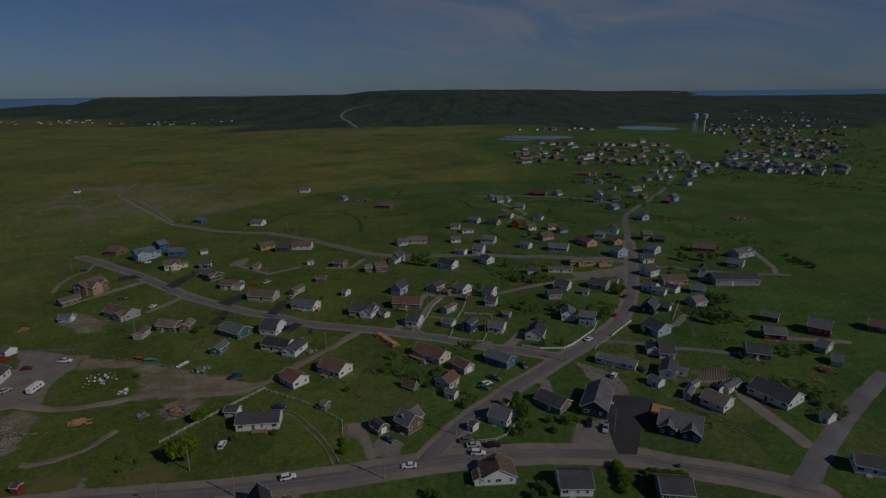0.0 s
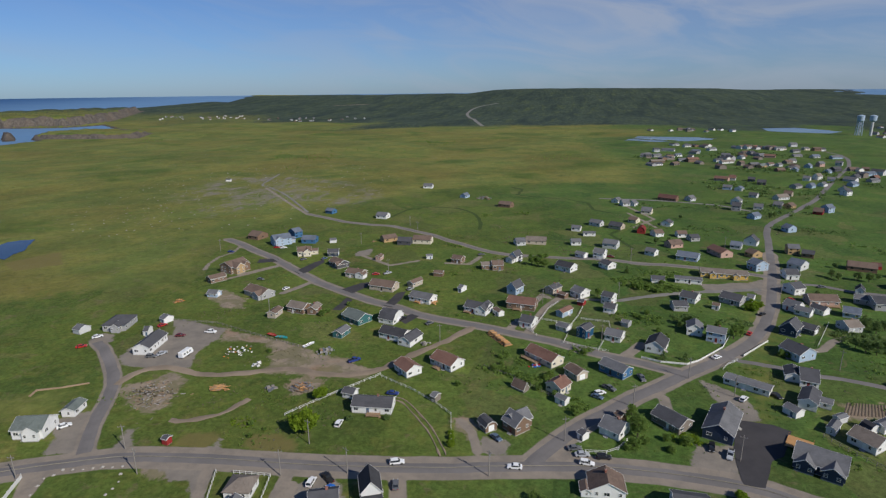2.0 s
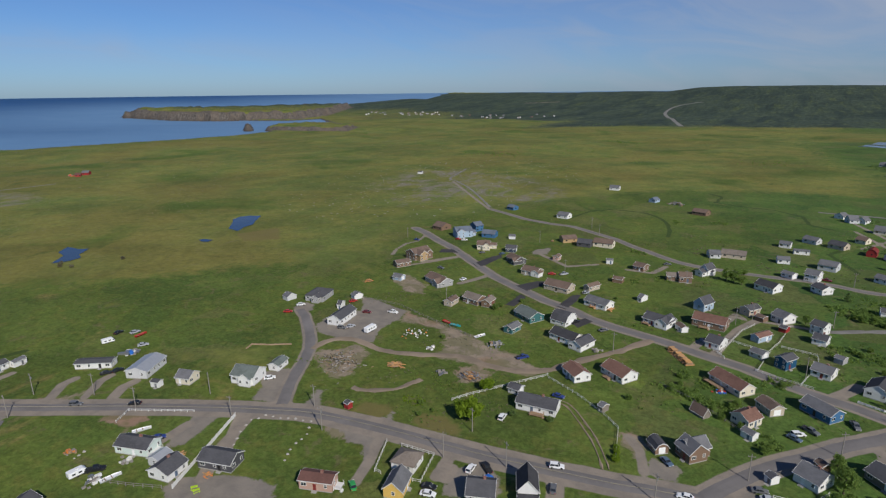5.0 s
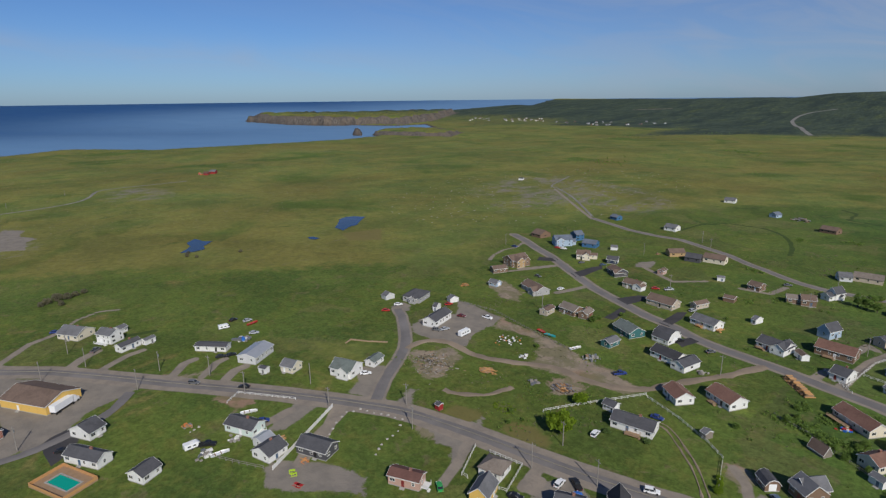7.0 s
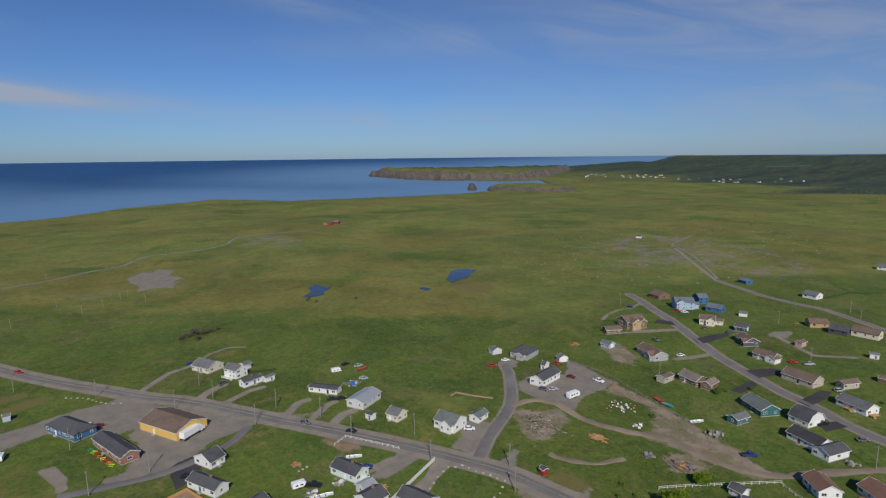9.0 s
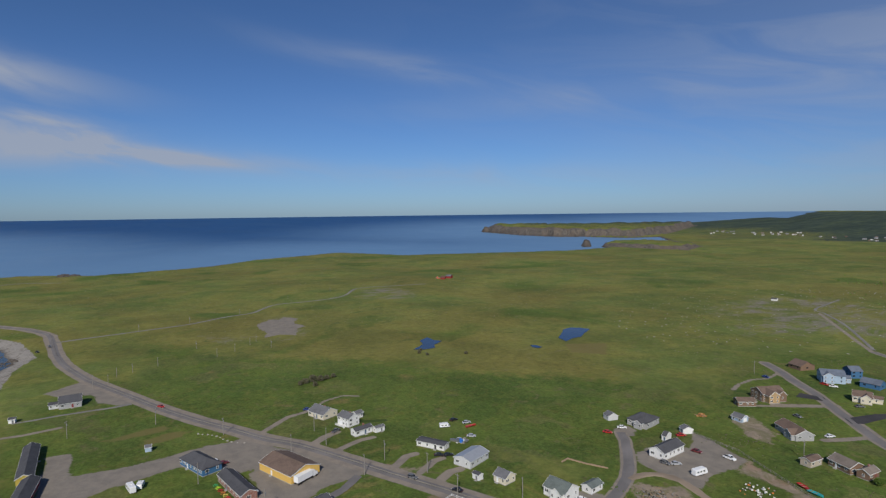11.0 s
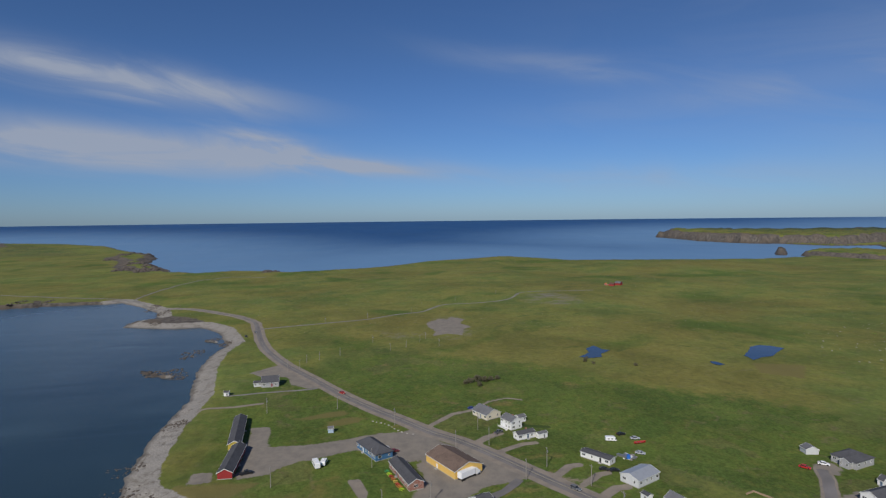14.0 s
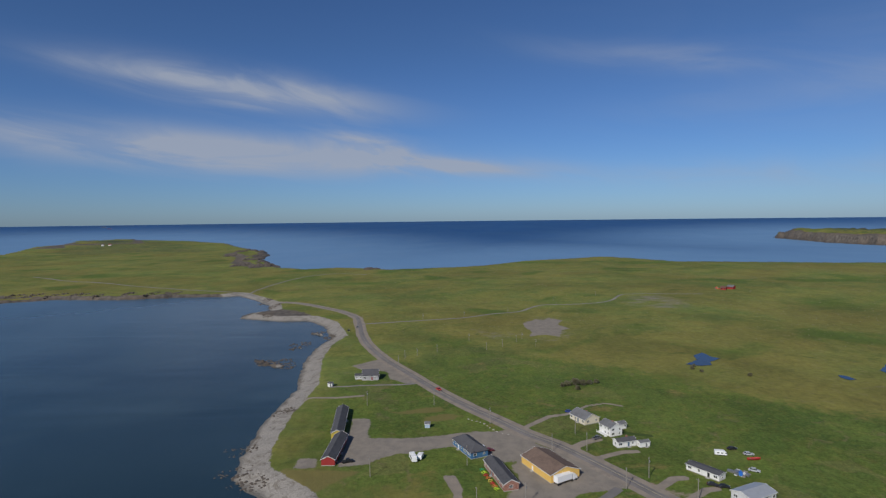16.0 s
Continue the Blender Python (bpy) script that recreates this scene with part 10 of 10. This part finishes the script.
scatter("thicket", 40, patch(-7, 204, 6, 4, 0.5, 1.2), shrub, LEAVES["green"], "straggling green hedge along a garden", "bushes", 133)
scatter("thicket", 40, patch(7, 189, 6, 4, 0.5, 1.2), shrub, LEAVES["green"], "straggling green hedge along a garden", "bushes", 134)
scatter("thicket", 26, patch(-24, 224, 5, 4, 0.5, 1.1), shrub, LEAVES["green"], "loose green shrubs in a garden", "bushes", 136)
scatter("thicket", 26, patch(-13, 220, 5, 4, 0.5, 1.1), shrub, LEAVES["green"], "loose green shrubs in a garden", "bushes", 137)
scatter("thicket", 26, patch(-1, 230, 5, 4, 0.5, 1.1), shrub, LEAVES["green"], "loose green shrubs in a garden", "bushes", 138)
scatter("thicket", 26, patch(8, 232, 5, 4, 0.5, 1.1), shrub, LEAVES["green"], "loose green shrubs in a garden", "bushes", 139)
scatter("thicket", 26, patch(11, 237, 5, 4, 0.5, 1.1), shrub, LEAVES["green"], "loose green shrubs in a garden", "bushes", 140)
scatter("thicket", 60, patch(136, 268, 10, 7, 0.8, 2.0), shrub, LEAVES["dark"], "dark thicket of low trees behind houses", "bushes", 110)
scatter("thicket", 60, patch(139, 262, 10, 7, 0.8, 2.0), shrub, LEAVES["dark"], "dark thicket of low trees behind houses", "bushes", 111)
scatter("thicket", 60, patch(146, 288, 10, 7, 0.8, 2.0), shrub, LEAVES["dark"], "dark thicket of low trees behind houses", "bushes", 112)
scatter("thicket", 60, patch(132, 270, 10, 7, 0.8, 2.0), shrub, LEAVES["dark"], "dark thicket of low trees behind houses", "bushes", 113)
scatter("thicket", 34, patch(61, 280, 8, 6, 0.6, 1.5), shrub, LEAVES["dark"], "dark bushes at the back of a garden", "bushes", 120)
scatter("thicket", 34, patch(84, 279, 8, 6, 0.6, 1.5), shrub, LEAVES["dark"], "dark bushes at the back of a garden", "bushes", 121)
scatter("thicket", 34, patch(131, 196, 8, 6, 0.6, 1.5), shrub, LEAVES["dark"], "dark bushes at the back of a garden", "bushes", 122)
scatter("thicket", 34, patch(138, 189, 8, 6, 0.6, 1.5), shrub, LEAVES["dark"], "dark bushes at the back of a garden", "bushes", 123)
scatter("thicket", 34, patch(135, 177, 8, 6, 0.6, 1.5), shrub, LEAVES["dark"], "dark bushes at the back of a garden", "bushes", 124)
scatter("thicket", 34, patch(152, 226, 8, 6, 0.6, 1.5), shrub, LEAVES["dark"], "dark bushes at the back of a garden", "bushes", 125)
scatter("thicket", 34, patch(231, 352, 8, 6, 0.6, 1.5), shrub, LEAVES["dark"], "dark bushes at the back of a garden", "bushes", 126)
scatter("thicket", 40, patch(100, 308, 5, 4, 0.5, 1.1), shrub, LEAVES["lime"], "bright green bushes beside the street", "bushes", 128)
scatter("thicket", 40, patch(42, 174, 5, 4, 0.5, 1.1), shrub, LEAVES["lime"], "bright green bushes beside the street", "bushes", 129)
scatter("thicket", 30, patch(-99, 149, 9, 6, 0.25, 0.6), shrub, LEAVES["green"], "weeds and low bushes on rough ground", "bushes", 140)
scatter("thicket", 30, patch(-82, 180, 9, 6, 0.25, 0.6), shrub, LEAVES["green"], "weeds and low bushes on rough ground", "bushes", 141)
scatter("thicket", 30, patch(-107, 172, 9, 6, 0.25, 0.6), shrub, LEAVES["green"], "weeds and low bushes on rough ground", "bushes", 142)
scatter("thicket", 30, patch(-159, 160, 9, 6, 0.25, 0.6), shrub, LEAVES["green"], "weeds and low bushes on rough ground", "bushes", 143)
scatter("thicket", 30, patch(-98, 170, 9, 6, 0.25, 0.6), shrub, LEAVES["green"], "weeds and low bushes on rough ground", "bushes", 144)
scatter("thicket", 30, patch(-84, 166, 9, 6, 0.25, 0.6), shrub, LEAVES["green"], "weeds and low bushes on rough ground", "bushes", 145)
scatter("thicket", 24, patch(-104, 155, 4, 3, 0.3, 0.6), shrub, LEAVES["lime"], "bright green weeds on rough ground", "bushes", 150)
scatter("thicket", 24, patch(-107, 156, 4, 3, 0.3, 0.6), shrub, LEAVES["lime"], "bright green weeds on rough ground", "bushes", 151)
scatter("thicket", 50, patch(225, 1021, 50, 34, 1.6, 3.4), shrub, LEAVES["dark"], "dark trees and bushes between distant houses", "bushes", 160)
scatter("thicket", 50, patch(153, 975, 50, 34, 1.6, 3.4), shrub, LEAVES["dark"], "dark trees and bushes between distant houses", "bushes", 161)
scatter("thicket", 50, patch(301, 1070, 50, 34, 1.6, 3.4), shrub, LEAVES["dark"], "dark trees and bushes between distant houses", "bushes", 162)
scatter("thicket", 50, patch(361, 1028, 50, 34, 1.6, 3.4), shrub, LEAVES["dark"], "dark trees and bushes between distant houses", "bushes", 163)
scatter("thicket", 50, patch(270, 844, 50, 34, 1.6, 3.4), shrub, LEAVES["dark"], "dark trees and bushes between distant houses", "bushes", 164)
scatter("thicket", 50, patch(319, 820, 50, 34, 1.6, 3.4), shrub, LEAVES["dark"], "dark trees and bushes between distant houses", "bushes", 165)
scatter("thicket", 50, patch(239, 665, 50, 34, 1.6, 3.4), shrub, LEAVES["dark"], "dark trees and bushes between distant houses", "bushes", 166)
scatter("thicket", 50, patch(189, 712, 50, 34, 1.6, 3.4), shrub, LEAVES["dark"], "dark trees and bushes between distant houses", "bushes", 167)
scatter("thicket", 50, patch(177, 573, 50, 34, 1.6, 3.4), shrub, LEAVES["dark"], "dark trees and bushes between distant houses", "bushes", 168)
scatter("thicket", 50, patch(343, 747, 50, 34, 1.6, 3.4), shrub, LEAVES["dark"], "dark trees and bushes between distant houses", "bushes", 169)
scatter("thicket", 50, patch(441, 857, 50, 34, 1.6, 3.4), shrub, LEAVES["dark"], "dark trees and bushes between distant houses", "bushes", 170)
scatter("thicket", 30, patch(67, 577, 18, 10, 0.7, 1.6), shrub, LEAVES["dark"], "dark bushes between gardens", "bushes", 175)
scatter("thicket", 30, patch(103, 566, 18, 10, 0.7, 1.6), shrub, LEAVES["dark"], "dark bushes between gardens", "bushes", 176)
scatter("thicket", 30, patch(70, 478, 18, 10, 0.7, 1.6), shrub, LEAVES["dark"], "dark bushes between gardens", "bushes", 177)
scatter("thicket", 30, patch(111, 482, 18, 10, 0.7, 1.6), shrub, LEAVES["dark"], "dark bushes between gardens", "bushes", 178)
scatter("thicket", 30, patch(179, 490, 18, 10, 0.7, 1.6), shrub, LEAVES["dark"], "dark bushes between gardens", "bushes", 179)
scatter("thicket", 30, patch(198, 482, 18, 10, 0.7, 1.6), shrub, LEAVES["dark"], "dark bushes between gardens", "bushes", 180)
scatter("thicket", 30, patch(220, 425, 18, 10, 0.7, 1.6), shrub, LEAVES["dark"], "dark bushes between gardens", "bushes", 181)
scatter("thicket", 30, patch(214, 383, 18, 10, 0.7, 1.6), shrub, LEAVES["dark"], "dark bushes between gardens", "bushes", 182)

for k in range(9):
    tree(51.4 + 0.06 * k, 148.3 - 1.05 * k, 1.5 + 0.2 * (k % 3), "lime")
for k in range(10):
    tree(59.6 + 1.15 * k, 144.4 - 0.24 * k, 1.25 + 0.2 * (k % 3), "lime" if k % 4 else "green")

# boulders, piles and yard clutter
boulder_row([(-140.8, 103.3), (-144.8, 109.5), (-147.8, 116.8), (-145.1, 120.9), (-139.9, 122.9), (-128.4, 125.8)], 3.2, 0.62)
boulder_row([(-128.4, 125.8), (-124.9, 120.1), (-123.4, 111.1), (-118.8, 102.9)], 3.4, 0.55)
boulder_row([(-307.1, 15.8), (-301.6, 21.6), (-288.2, 29.4), (-281.8, 37.3)], 3, 0.6)
boulder_row([(-178.9, 73.8), (-180.7, 79.5)], 2, 0.6)
heap(-126.9, 174.2, 5.5, 90, [NEWWOOD, TIMBER, NEWWOOD], "loose pile of fresh orange-brown logs", "timber pile", 0.5, 1, long=True)
heap(-95.4, 181.0, 7.5, 130, [NEWWOOD, OLDWOOD, TIMBER, STEEL], "sprawling pile of sawn timber and scrap wood", "timber pile", 0.5, 2, long=True)
log_stack(-26.2, 239.5, -53, 15.8, "long stack of fresh orange logs by the street")
garden_plot([(97.7, 199.9), (112.2, 200.7), (115.5, 209.7), (102.7, 209)], 13, "vegetable garden of ridged brown soil on a lawn")
heap(-137.8, 204.8, 8, 46, [TRIM, PAINTS["orange"], TRIM, OLDWOOD, TRIM], "scattered white buoys and orange fishing gear", "scrap pile", 0.31, 4)
heap(-99.5, 212.7, 5, 34, [OLDWOOD, STEEL, CONCRETE, TIMBER], "heap of old boards and scrap beside the track", "scrap pile", 0.6, 5)
heap(-150.4, 166.4, 14, 170, [OLDWOOD, BARK, STONE, TIMBER], "rubble and old boards strewn over bare earth", "scrap pile", 0.26, 6)
heap(-123.0, 196.0, 3, 16, [OLDWOOD, TRIM], "small heap of grey boards", "scrap pile", 0.5, 7)
heap(-107.4, 178.4, 3, 14, [OLDWOOD, PAINTS["grey"]], "old boat parts and boards on the grass", "scrap pile", 0.6, 8)
heap(-203.8, 255.9, 5, 30, [NEWWOOD, TIMBER, PAINTS["orange"]], "scattered orange boards beside the end house", "timber pile", 0.45, 9, long=True)
heap(-139.6, 396.8, 4, 18, [NEWWOOD, TIMBER], "stack of fresh timber behind the houses", "timber pile", 0.5, 10, long=True)
heap(-58.1, 228.1, 3.5, 20, [OLDWOOD, STONE], "heap of grey stone and boards", "scrap pile", 0.5, 11)
heap(-162.8, 71.4, 4, 24, [TRIM, STEEL, OLDWOOD], "white boxes and scrap in a cluttered yard", "scrap pile", 0.6, 12)
heap(-163.1, 81.1, 3, 16, [TRIM, OLDWOOD, CONCRETE], "old boards and barrels behind a house", "scrap pile", 0.5, 14)
heap(-183.4, 75.2, 2.5, 16, [PAINTS["orange"], TIMBER, OLDWOOD], "row of rusty lobster pots on the grass", "scrap pile", 0.5, 15)
heap(-151.4, 91.8, 3, 22, [NEWWOOD, TIMBER], "pile of fresh boards beside a house", "timber pile", 0.4, 16, long=True)
heap(-135.5, 89.2, 2.4, 18, [NEWWOOD, PAINTS["orange"]], "mound of firewood beside the charcoal bungalow", "timber pile", 0.35, 17, long=True)
heap(-235.3, 126.5, 5, 34, [PAINTS["brightblue"], TRIM, OLDWOOD, STEEL], "jumble of blue tarpaulin, boxes and scrap", "scrap pile", 0.7, 18)
heap(152.5, 206.5, 6, 80, [NEWWOOD, TIMBER], "sprawling piles of fresh split firewood", "timber pile", 0.45, 19, long=True)
heap(144.3, 198.5, 4, 26, [NEWWOOD, TIMBER], "sprawling piles of fresh split firewood", "timber pile", 0.45, 20, long=True)
heap(-8.4, 216.3, 2.5, 14, [PAINTS["brightblue"], PAINTS["red"], TRIM], "colourful garden things beside a deck", "scrap pile", 0.5, 22)
heap(-82.1, 586.5, 9, 46, [OLDWOOD, STEEL, STONE, TIMBER], "old machinery and boards round a farmyard", "scrap pile", 0.8, 23)
heap(254.2, 478.4, 9, 34, [OLDWOOD, TIMBER, STONE], "pile of rubble and old timber in a field", "scrap pile", 0.9, 24)
heap(-846.6, 417.4, 7, 22, [PAINTS["red"], PAINTS["orange"], OLDWOOD], "red sheds and scrap round a lone yard", "scrap pile", 0.9, 25)
picnic_set(-243.1, 18.0, 8, "green")
picnic_set(-240.4, 18.7, 27, "lime")
picnic_set(-237.7, 19.4, 46, "red")
picnic_set(-235.1, 20.1, 64, "orange")
picnic_set(-232.6, 20.7, 82, "yellow")
picnic_set(-230.1, 21.3, 9, "red")
picnic_set(-227.7, 22.0, 26, "orange")
picnic_set(-225.3, 22.6, 43, "lime")
picnic_set(-133.8, 83.5, 53, "lime")
picnic_set(-132.1, 82.9, 65, "lime")
picnic_set(-127.5, 80.7, 8, "red")
picnic_set(-126.4, 80.9, 15, "red")
swimming_pool(-181.8, 36.6, 16, 9.6, 4.2)

# the light station on the far head
building("house", -2502, -1465, 20, 16, 9, 4.5, 2.2, "white", "red", "white light station dwelling on the far head", "house", detail=1, wins=(3, 0, 1, 1))
building("house", -2516, -1442, 100, 12, 8, 4.0, 2.2, "white", "red", "white light station store on the far head", "house", detail=1, wins=(2, 0, 1, 1))

# water towers and the far town
water_tower(650, 1496, 46, 6.8, True)
water_tower(675, 1496, 46, 6.8, False)
hamlet(-35.4, -26.4, 6.24, 7.20, 52, 31, "small gable-roofed house at the edge of the town", 0.15)
far_cluster(-35.2, -26.5, 5.26, 5.97, 34, 39, "gable-roofed houses of the far town among gardens", 0.1)
far_cluster(-35.0, -27.2, 4.28, 5.01, 44, 32, "gable-roofed houses of the far town among gardens", 0.12)
far_cluster(-34.9, -24.5, 3.24, 4.06, 56, 33, "gable-roofed houses of the far town among gardens", 0.15)
far_cluster(-34.7, -26.1, 1.98, 3.02, 50, 34, "gable-roofed houses of the far town among gardens", 0.2)
far_cluster(-19.8, -7.1, 5.66, 7.07, 36, 61, "gable-roofed houses of the far town among gardens", 0.2)
far_cluster(-28.9, -23.5, 6.57, 7.56, 11, 62, "gable-roofed houses of the far town among gardens", 0.2)
far_cluster(-22.3, -9.3, 5.14, 5.30, 24, 35, "gable-roofed houses of the far town among gardens", 0.3)
far_cluster(-14.6, -7.5, 3.71, 3.87, 16, 36, "gable-roofed houses of the far town among gardens", 0.4)
far_cluster(36.1, 38.1, 2.01, 2.26, 10, 37, "row of white houses at the foot of the hill", 0.55)
far_cluster(30.8, 34.8, 2.08, 2.36, 22, 40, "row of white houses at the foot of the hill", 0.55)
far_cluster(19.2, 29.7, 2.38, 2.73, 22, 38, "row of white houses at the foot of the hill", 0.5)

# heath tussocks, scrub and shore rocks
scatter("heath_tussocks", 2600, sector(30, 105, 560, 1500, 0.2, 0.5), tuft, LEAVES["heath"], "low heath tussocks over the moor", "heath", 41)
scatter("moor_scrub", 380, clear(clumped(sector(0, 42, 560, 1900, 0.4, 1.1), 24, 12)), shrub, LEAVES["green"], "dark low scrub dotted over the moor", "scrub", 42)
scatter("garden_shrubs", 420, clear(clumped(sector(-34, 12, 190, 520, 0.6, 1.2), 3.5, 7)), shrub, LEAVES["green"], "small green shrubs gathered in the gardens", "shrubs", 43)
scatter("rough_grass", 1500, clear(clumped(sector(-34, 30, 175, 480, 0.3, 0.6), 7, 26)), tuft, LEAVES["green"], "tufts of rough grass through the village", "grass", 47)
scatter("dry_grass", 900, clear(clumped(sector(-34, 40, 175, 520, 0.3, 0.55), 7, 26)), tuft, LEAVES["heath"], "dry brownish tufts of grass", "grass", 48)
scatter("town_trees", 300, sector(-42, -27, 760, 1900, 1.6, 2.6), shrub, LEAVES["dark"], "dark trees between the houses of the far town", "trees", 46)
scatter("moor_stones", 420, patch(-355, 614, 150, 240, 0.3, 1.1), lambda r, s: lump(r, s, 0.35), STONE, "bare grey stones showing through the heath", "stones", 44)
scatter("shore_rocks", 60, patch(-454, -140, 11, 7, 0.5, 1.5), lambda r, s: lump(r, s, 0.55), DARKROCK, "dark weed-covered rocks at the waterline", "rocks", 50)
scatter("shore_rocks", 60, patch(-455, -126, 11, 7, 0.5, 1.5), lambda r, s: lump(r, s, 0.55), DARKROCK, "dark weed-covered rocks at the waterline", "rocks", 51)
scatter("shore_rocks", 60, patch(-682, -229, 11, 7, 0.5, 1.5), lambda r, s: lump(r, s, 0.55), DARKROCK, "dark weed-covered rocks at the waterline", "rocks", 52)
scatter("shore_rocks", 60, patch(-664, -200, 11, 7, 0.5, 1.5), lambda r, s: lump(r, s, 0.55), DARKROCK, "dark weed-covered rocks at the waterline", "rocks", 53)
scatter("shore_rocks", 60, patch(-570, -121, 11, 7, 0.5, 1.5), lambda r, s: lump(r, s, 0.55), DARKROCK, "dark weed-covered rocks at the waterline", "rocks", 54)
scatter("shore_rocks", 60, patch(-548, -106, 11, 7, 0.5, 1.5), lambda r, s: lump(r, s, 0.55), DARKROCK, "dark weed-covered rocks at the waterline", "rocks", 55)
scatter("shore_rocks", 60, patch(-442, -119, 11, 7, 0.5, 1.5), lambda r, s: lump(r, s, 0.55), DARKROCK, "dark weed-covered rocks at the waterline", "rocks", 56)
scatter("shore_rocks", 50, patch(-789, -241, 20, 9, 0.6, 1.8), lambda r, s: lump(r, s, 0.55), DARKROCK, "dark weed-covered rocks at the waterline", "rocks", 80)
scatter("shore_rocks", 50, patch(-742, -215, 20, 9, 0.6, 1.8), lambda r, s: lump(r, s, 0.55), DARKROCK, "dark weed-covered rocks at the waterline", "rocks", 81)
scatter("shore_rocks", 50, patch(-514, -127, 20, 9, 0.6, 1.8), lambda r, s: lump(r, s, 0.55), DARKROCK, "dark weed-covered rocks at the waterline", "rocks", 82)
scatter("shore_rocks", 40, patch(-1782, -648, 34, 16, 3, 9), lambda r, s: lump(r, s, 0.55), DARKROCK, "dark weed-covered rocks at the waterline", "rocks", 60)
scatter("shore_rocks", 40, patch(-1957, -673, 34, 16, 3, 9), lambda r, s: lump(r, s, 0.55), DARKROCK, "dark weed-covered rocks at the waterline", "rocks", 61)
scatter("shore_rocks", 40, patch(-2093, -684, 34, 16, 3, 9), lambda r, s: lump(r, s, 0.55), DARKROCK, "dark weed-covered rocks at the waterline", "rocks", 62)
scatter("shore_rocks", 40, patch(-1944, -603, 34, 16, 3, 9), lambda r, s: lump(r, s, 0.55), DARKROCK, "dark weed-covered rocks at the waterline", "rocks", 63)
scatter("shore_rocks", 40, patch(-1450, -440, 34, 16, 3, 9), lambda r, s: lump(r, s, 0.55), DARKROCK, "dark weed-covered rocks at the waterline", "rocks", 64)
scatter("shore_rocks", 40, patch(-1534, -502, 34, 16, 3, 9), lambda r, s: lump(r, s, 0.55), DARKROCK, "dark weed-covered rocks at the waterline", "rocks", 65)
scatter("shore_rocks", 40, patch(-1390, -483, 34, 16, 3, 9), lambda r, s: lump(r, s, 0.55), DARKROCK, "dark weed-covered rocks at the waterline", "rocks", 66)
scatter("shore_rocks", 40, patch(-1351, -430, 34, 16, 3, 9), lambda r, s: lump(r, s, 0.55), DARKROCK, "dark weed-covered rocks at the waterline", "rocks", 67)
scatter("shore_rocks", 40, patch(-1378, -404, 34, 16, 3, 9), lambda r, s: lump(r, s, 0.55), DARKROCK, "dark weed-covered rocks at the waterline", "rocks", 68)
scatter("shore_rocks", 40, patch(-1269, -146, 34, 16, 3, 9), lambda r, s: lump(r, s, 0.55), DARKROCK, "dark weed-covered rocks at the waterline", "rocks", 69)
scatter("shore_rocks", 40, patch(-3004, -1912, 34, 16, 3, 9), lambda r, s: lump(r, s, 0.55), DARKROCK, "dark weed-covered rocks at the waterline", "rocks", 70)
scatter("shore_rocks", 40, patch(-3693, -2096, 34, 16, 3, 9), lambda r, s: lump(r, s, 0.55), DARKROCK, "dark weed-covered rocks at the waterline", "rocks", 71)
scatter("shore_rocks", 40, patch(-3758, -1984, 34, 16, 3, 9), lambda r, s: lump(r, s, 0.55), DARKROCK, "dark weed-covered rocks at the waterline", "rocks", 72)
scatter("shore_rocks", 40, patch(-2571, -1750, 34, 16, 3, 9), lambda r, s: lump(r, s, 0.55), DARKROCK, "dark weed-covered rocks at the waterline", "rocks", 73)
scatter("shore_rocks", 45, patch(-252, -93, 7, 9, 0.4, 1.1), lambda r, s: lump(r, s, 0.55), DARKROCK, "dark weed-covered rocks at the waterline", "rocks", 70)
scatter("shore_rocks", 45, patch(-277, -99, 7, 9, 0.4, 1.1), lambda r, s: lump(r, s, 0.55), DARKROCK, "dark weed-covered rocks at the waterline", "rocks", 71)
scatter("shore_rocks", 45, patch(-240, -83, 7, 9, 0.4, 1.1), lambda r, s: lump(r, s, 0.55), DARKROCK, "dark weed-covered rocks at the waterline", "rocks", 72)
scatter("shore_rocks", 45, patch(-329, -92, 7, 9, 0.4, 1.1), lambda r, s: lump(r, s, 0.55), DARKROCK, "dark weed-covered rocks at the waterline", "rocks", 73)
scatter("shore_rocks", 26, patch(-852, -638, 26, 5, 1.0, 3.0), lambda r, s: lump(r, s, 0.55), DARKROCK, "dark weed-covered rocks at the waterline", "rocks", 90)
scatter("shore_rocks", 26, patch(-862, -612, 26, 5, 1.0, 3.0), lambda r, s: lump(r, s, 0.55), DARKROCK, "dark weed-covered rocks at the waterline", "rocks", 91)
scatter("shore_rocks", 26, patch(-865, -580, 26, 5, 1.0, 3.0), lambda r, s: lump(r, s, 0.55), DARKROCK, "dark weed-covered rocks at the waterline", "rocks", 92)
scatter("shore_rocks", 26, patch(-862, -544, 26, 5, 1.0, 3.0), lambda r, s: lump(r, s, 0.55), DARKROCK, "dark weed-covered rocks at the waterline", "rocks", 93)
scatter("shore_rocks", 26, patch(-858, -508, 26, 5, 1.0, 3.0), lambda r, s: lump(r, s, 0.55), DARKROCK, "dark weed-covered rocks at the waterline", "rocks", 94)
scatter("shore_rocks", 26, patch(-861, -471, 26, 5, 1.0, 3.0), lambda r, s: lump(r, s, 0.55), DARKROCK, "dark weed-covered rocks at the waterline", "rocks", 95)
scatter("shore_rocks", 26, patch(-864, -434, 26, 5, 1.0, 3.0), lambda r, s: lump(r, s, 0.55), DARKROCK, "dark weed-covered rocks at the waterline", "rocks", 96)
scatter("shore_rocks", 26, patch(-867, -402, 26, 5, 1.0, 3.0), lambda r, s: lump(r, s, 0.55), DARKROCK, "dark weed-covered rocks at the waterline", "rocks", 97)
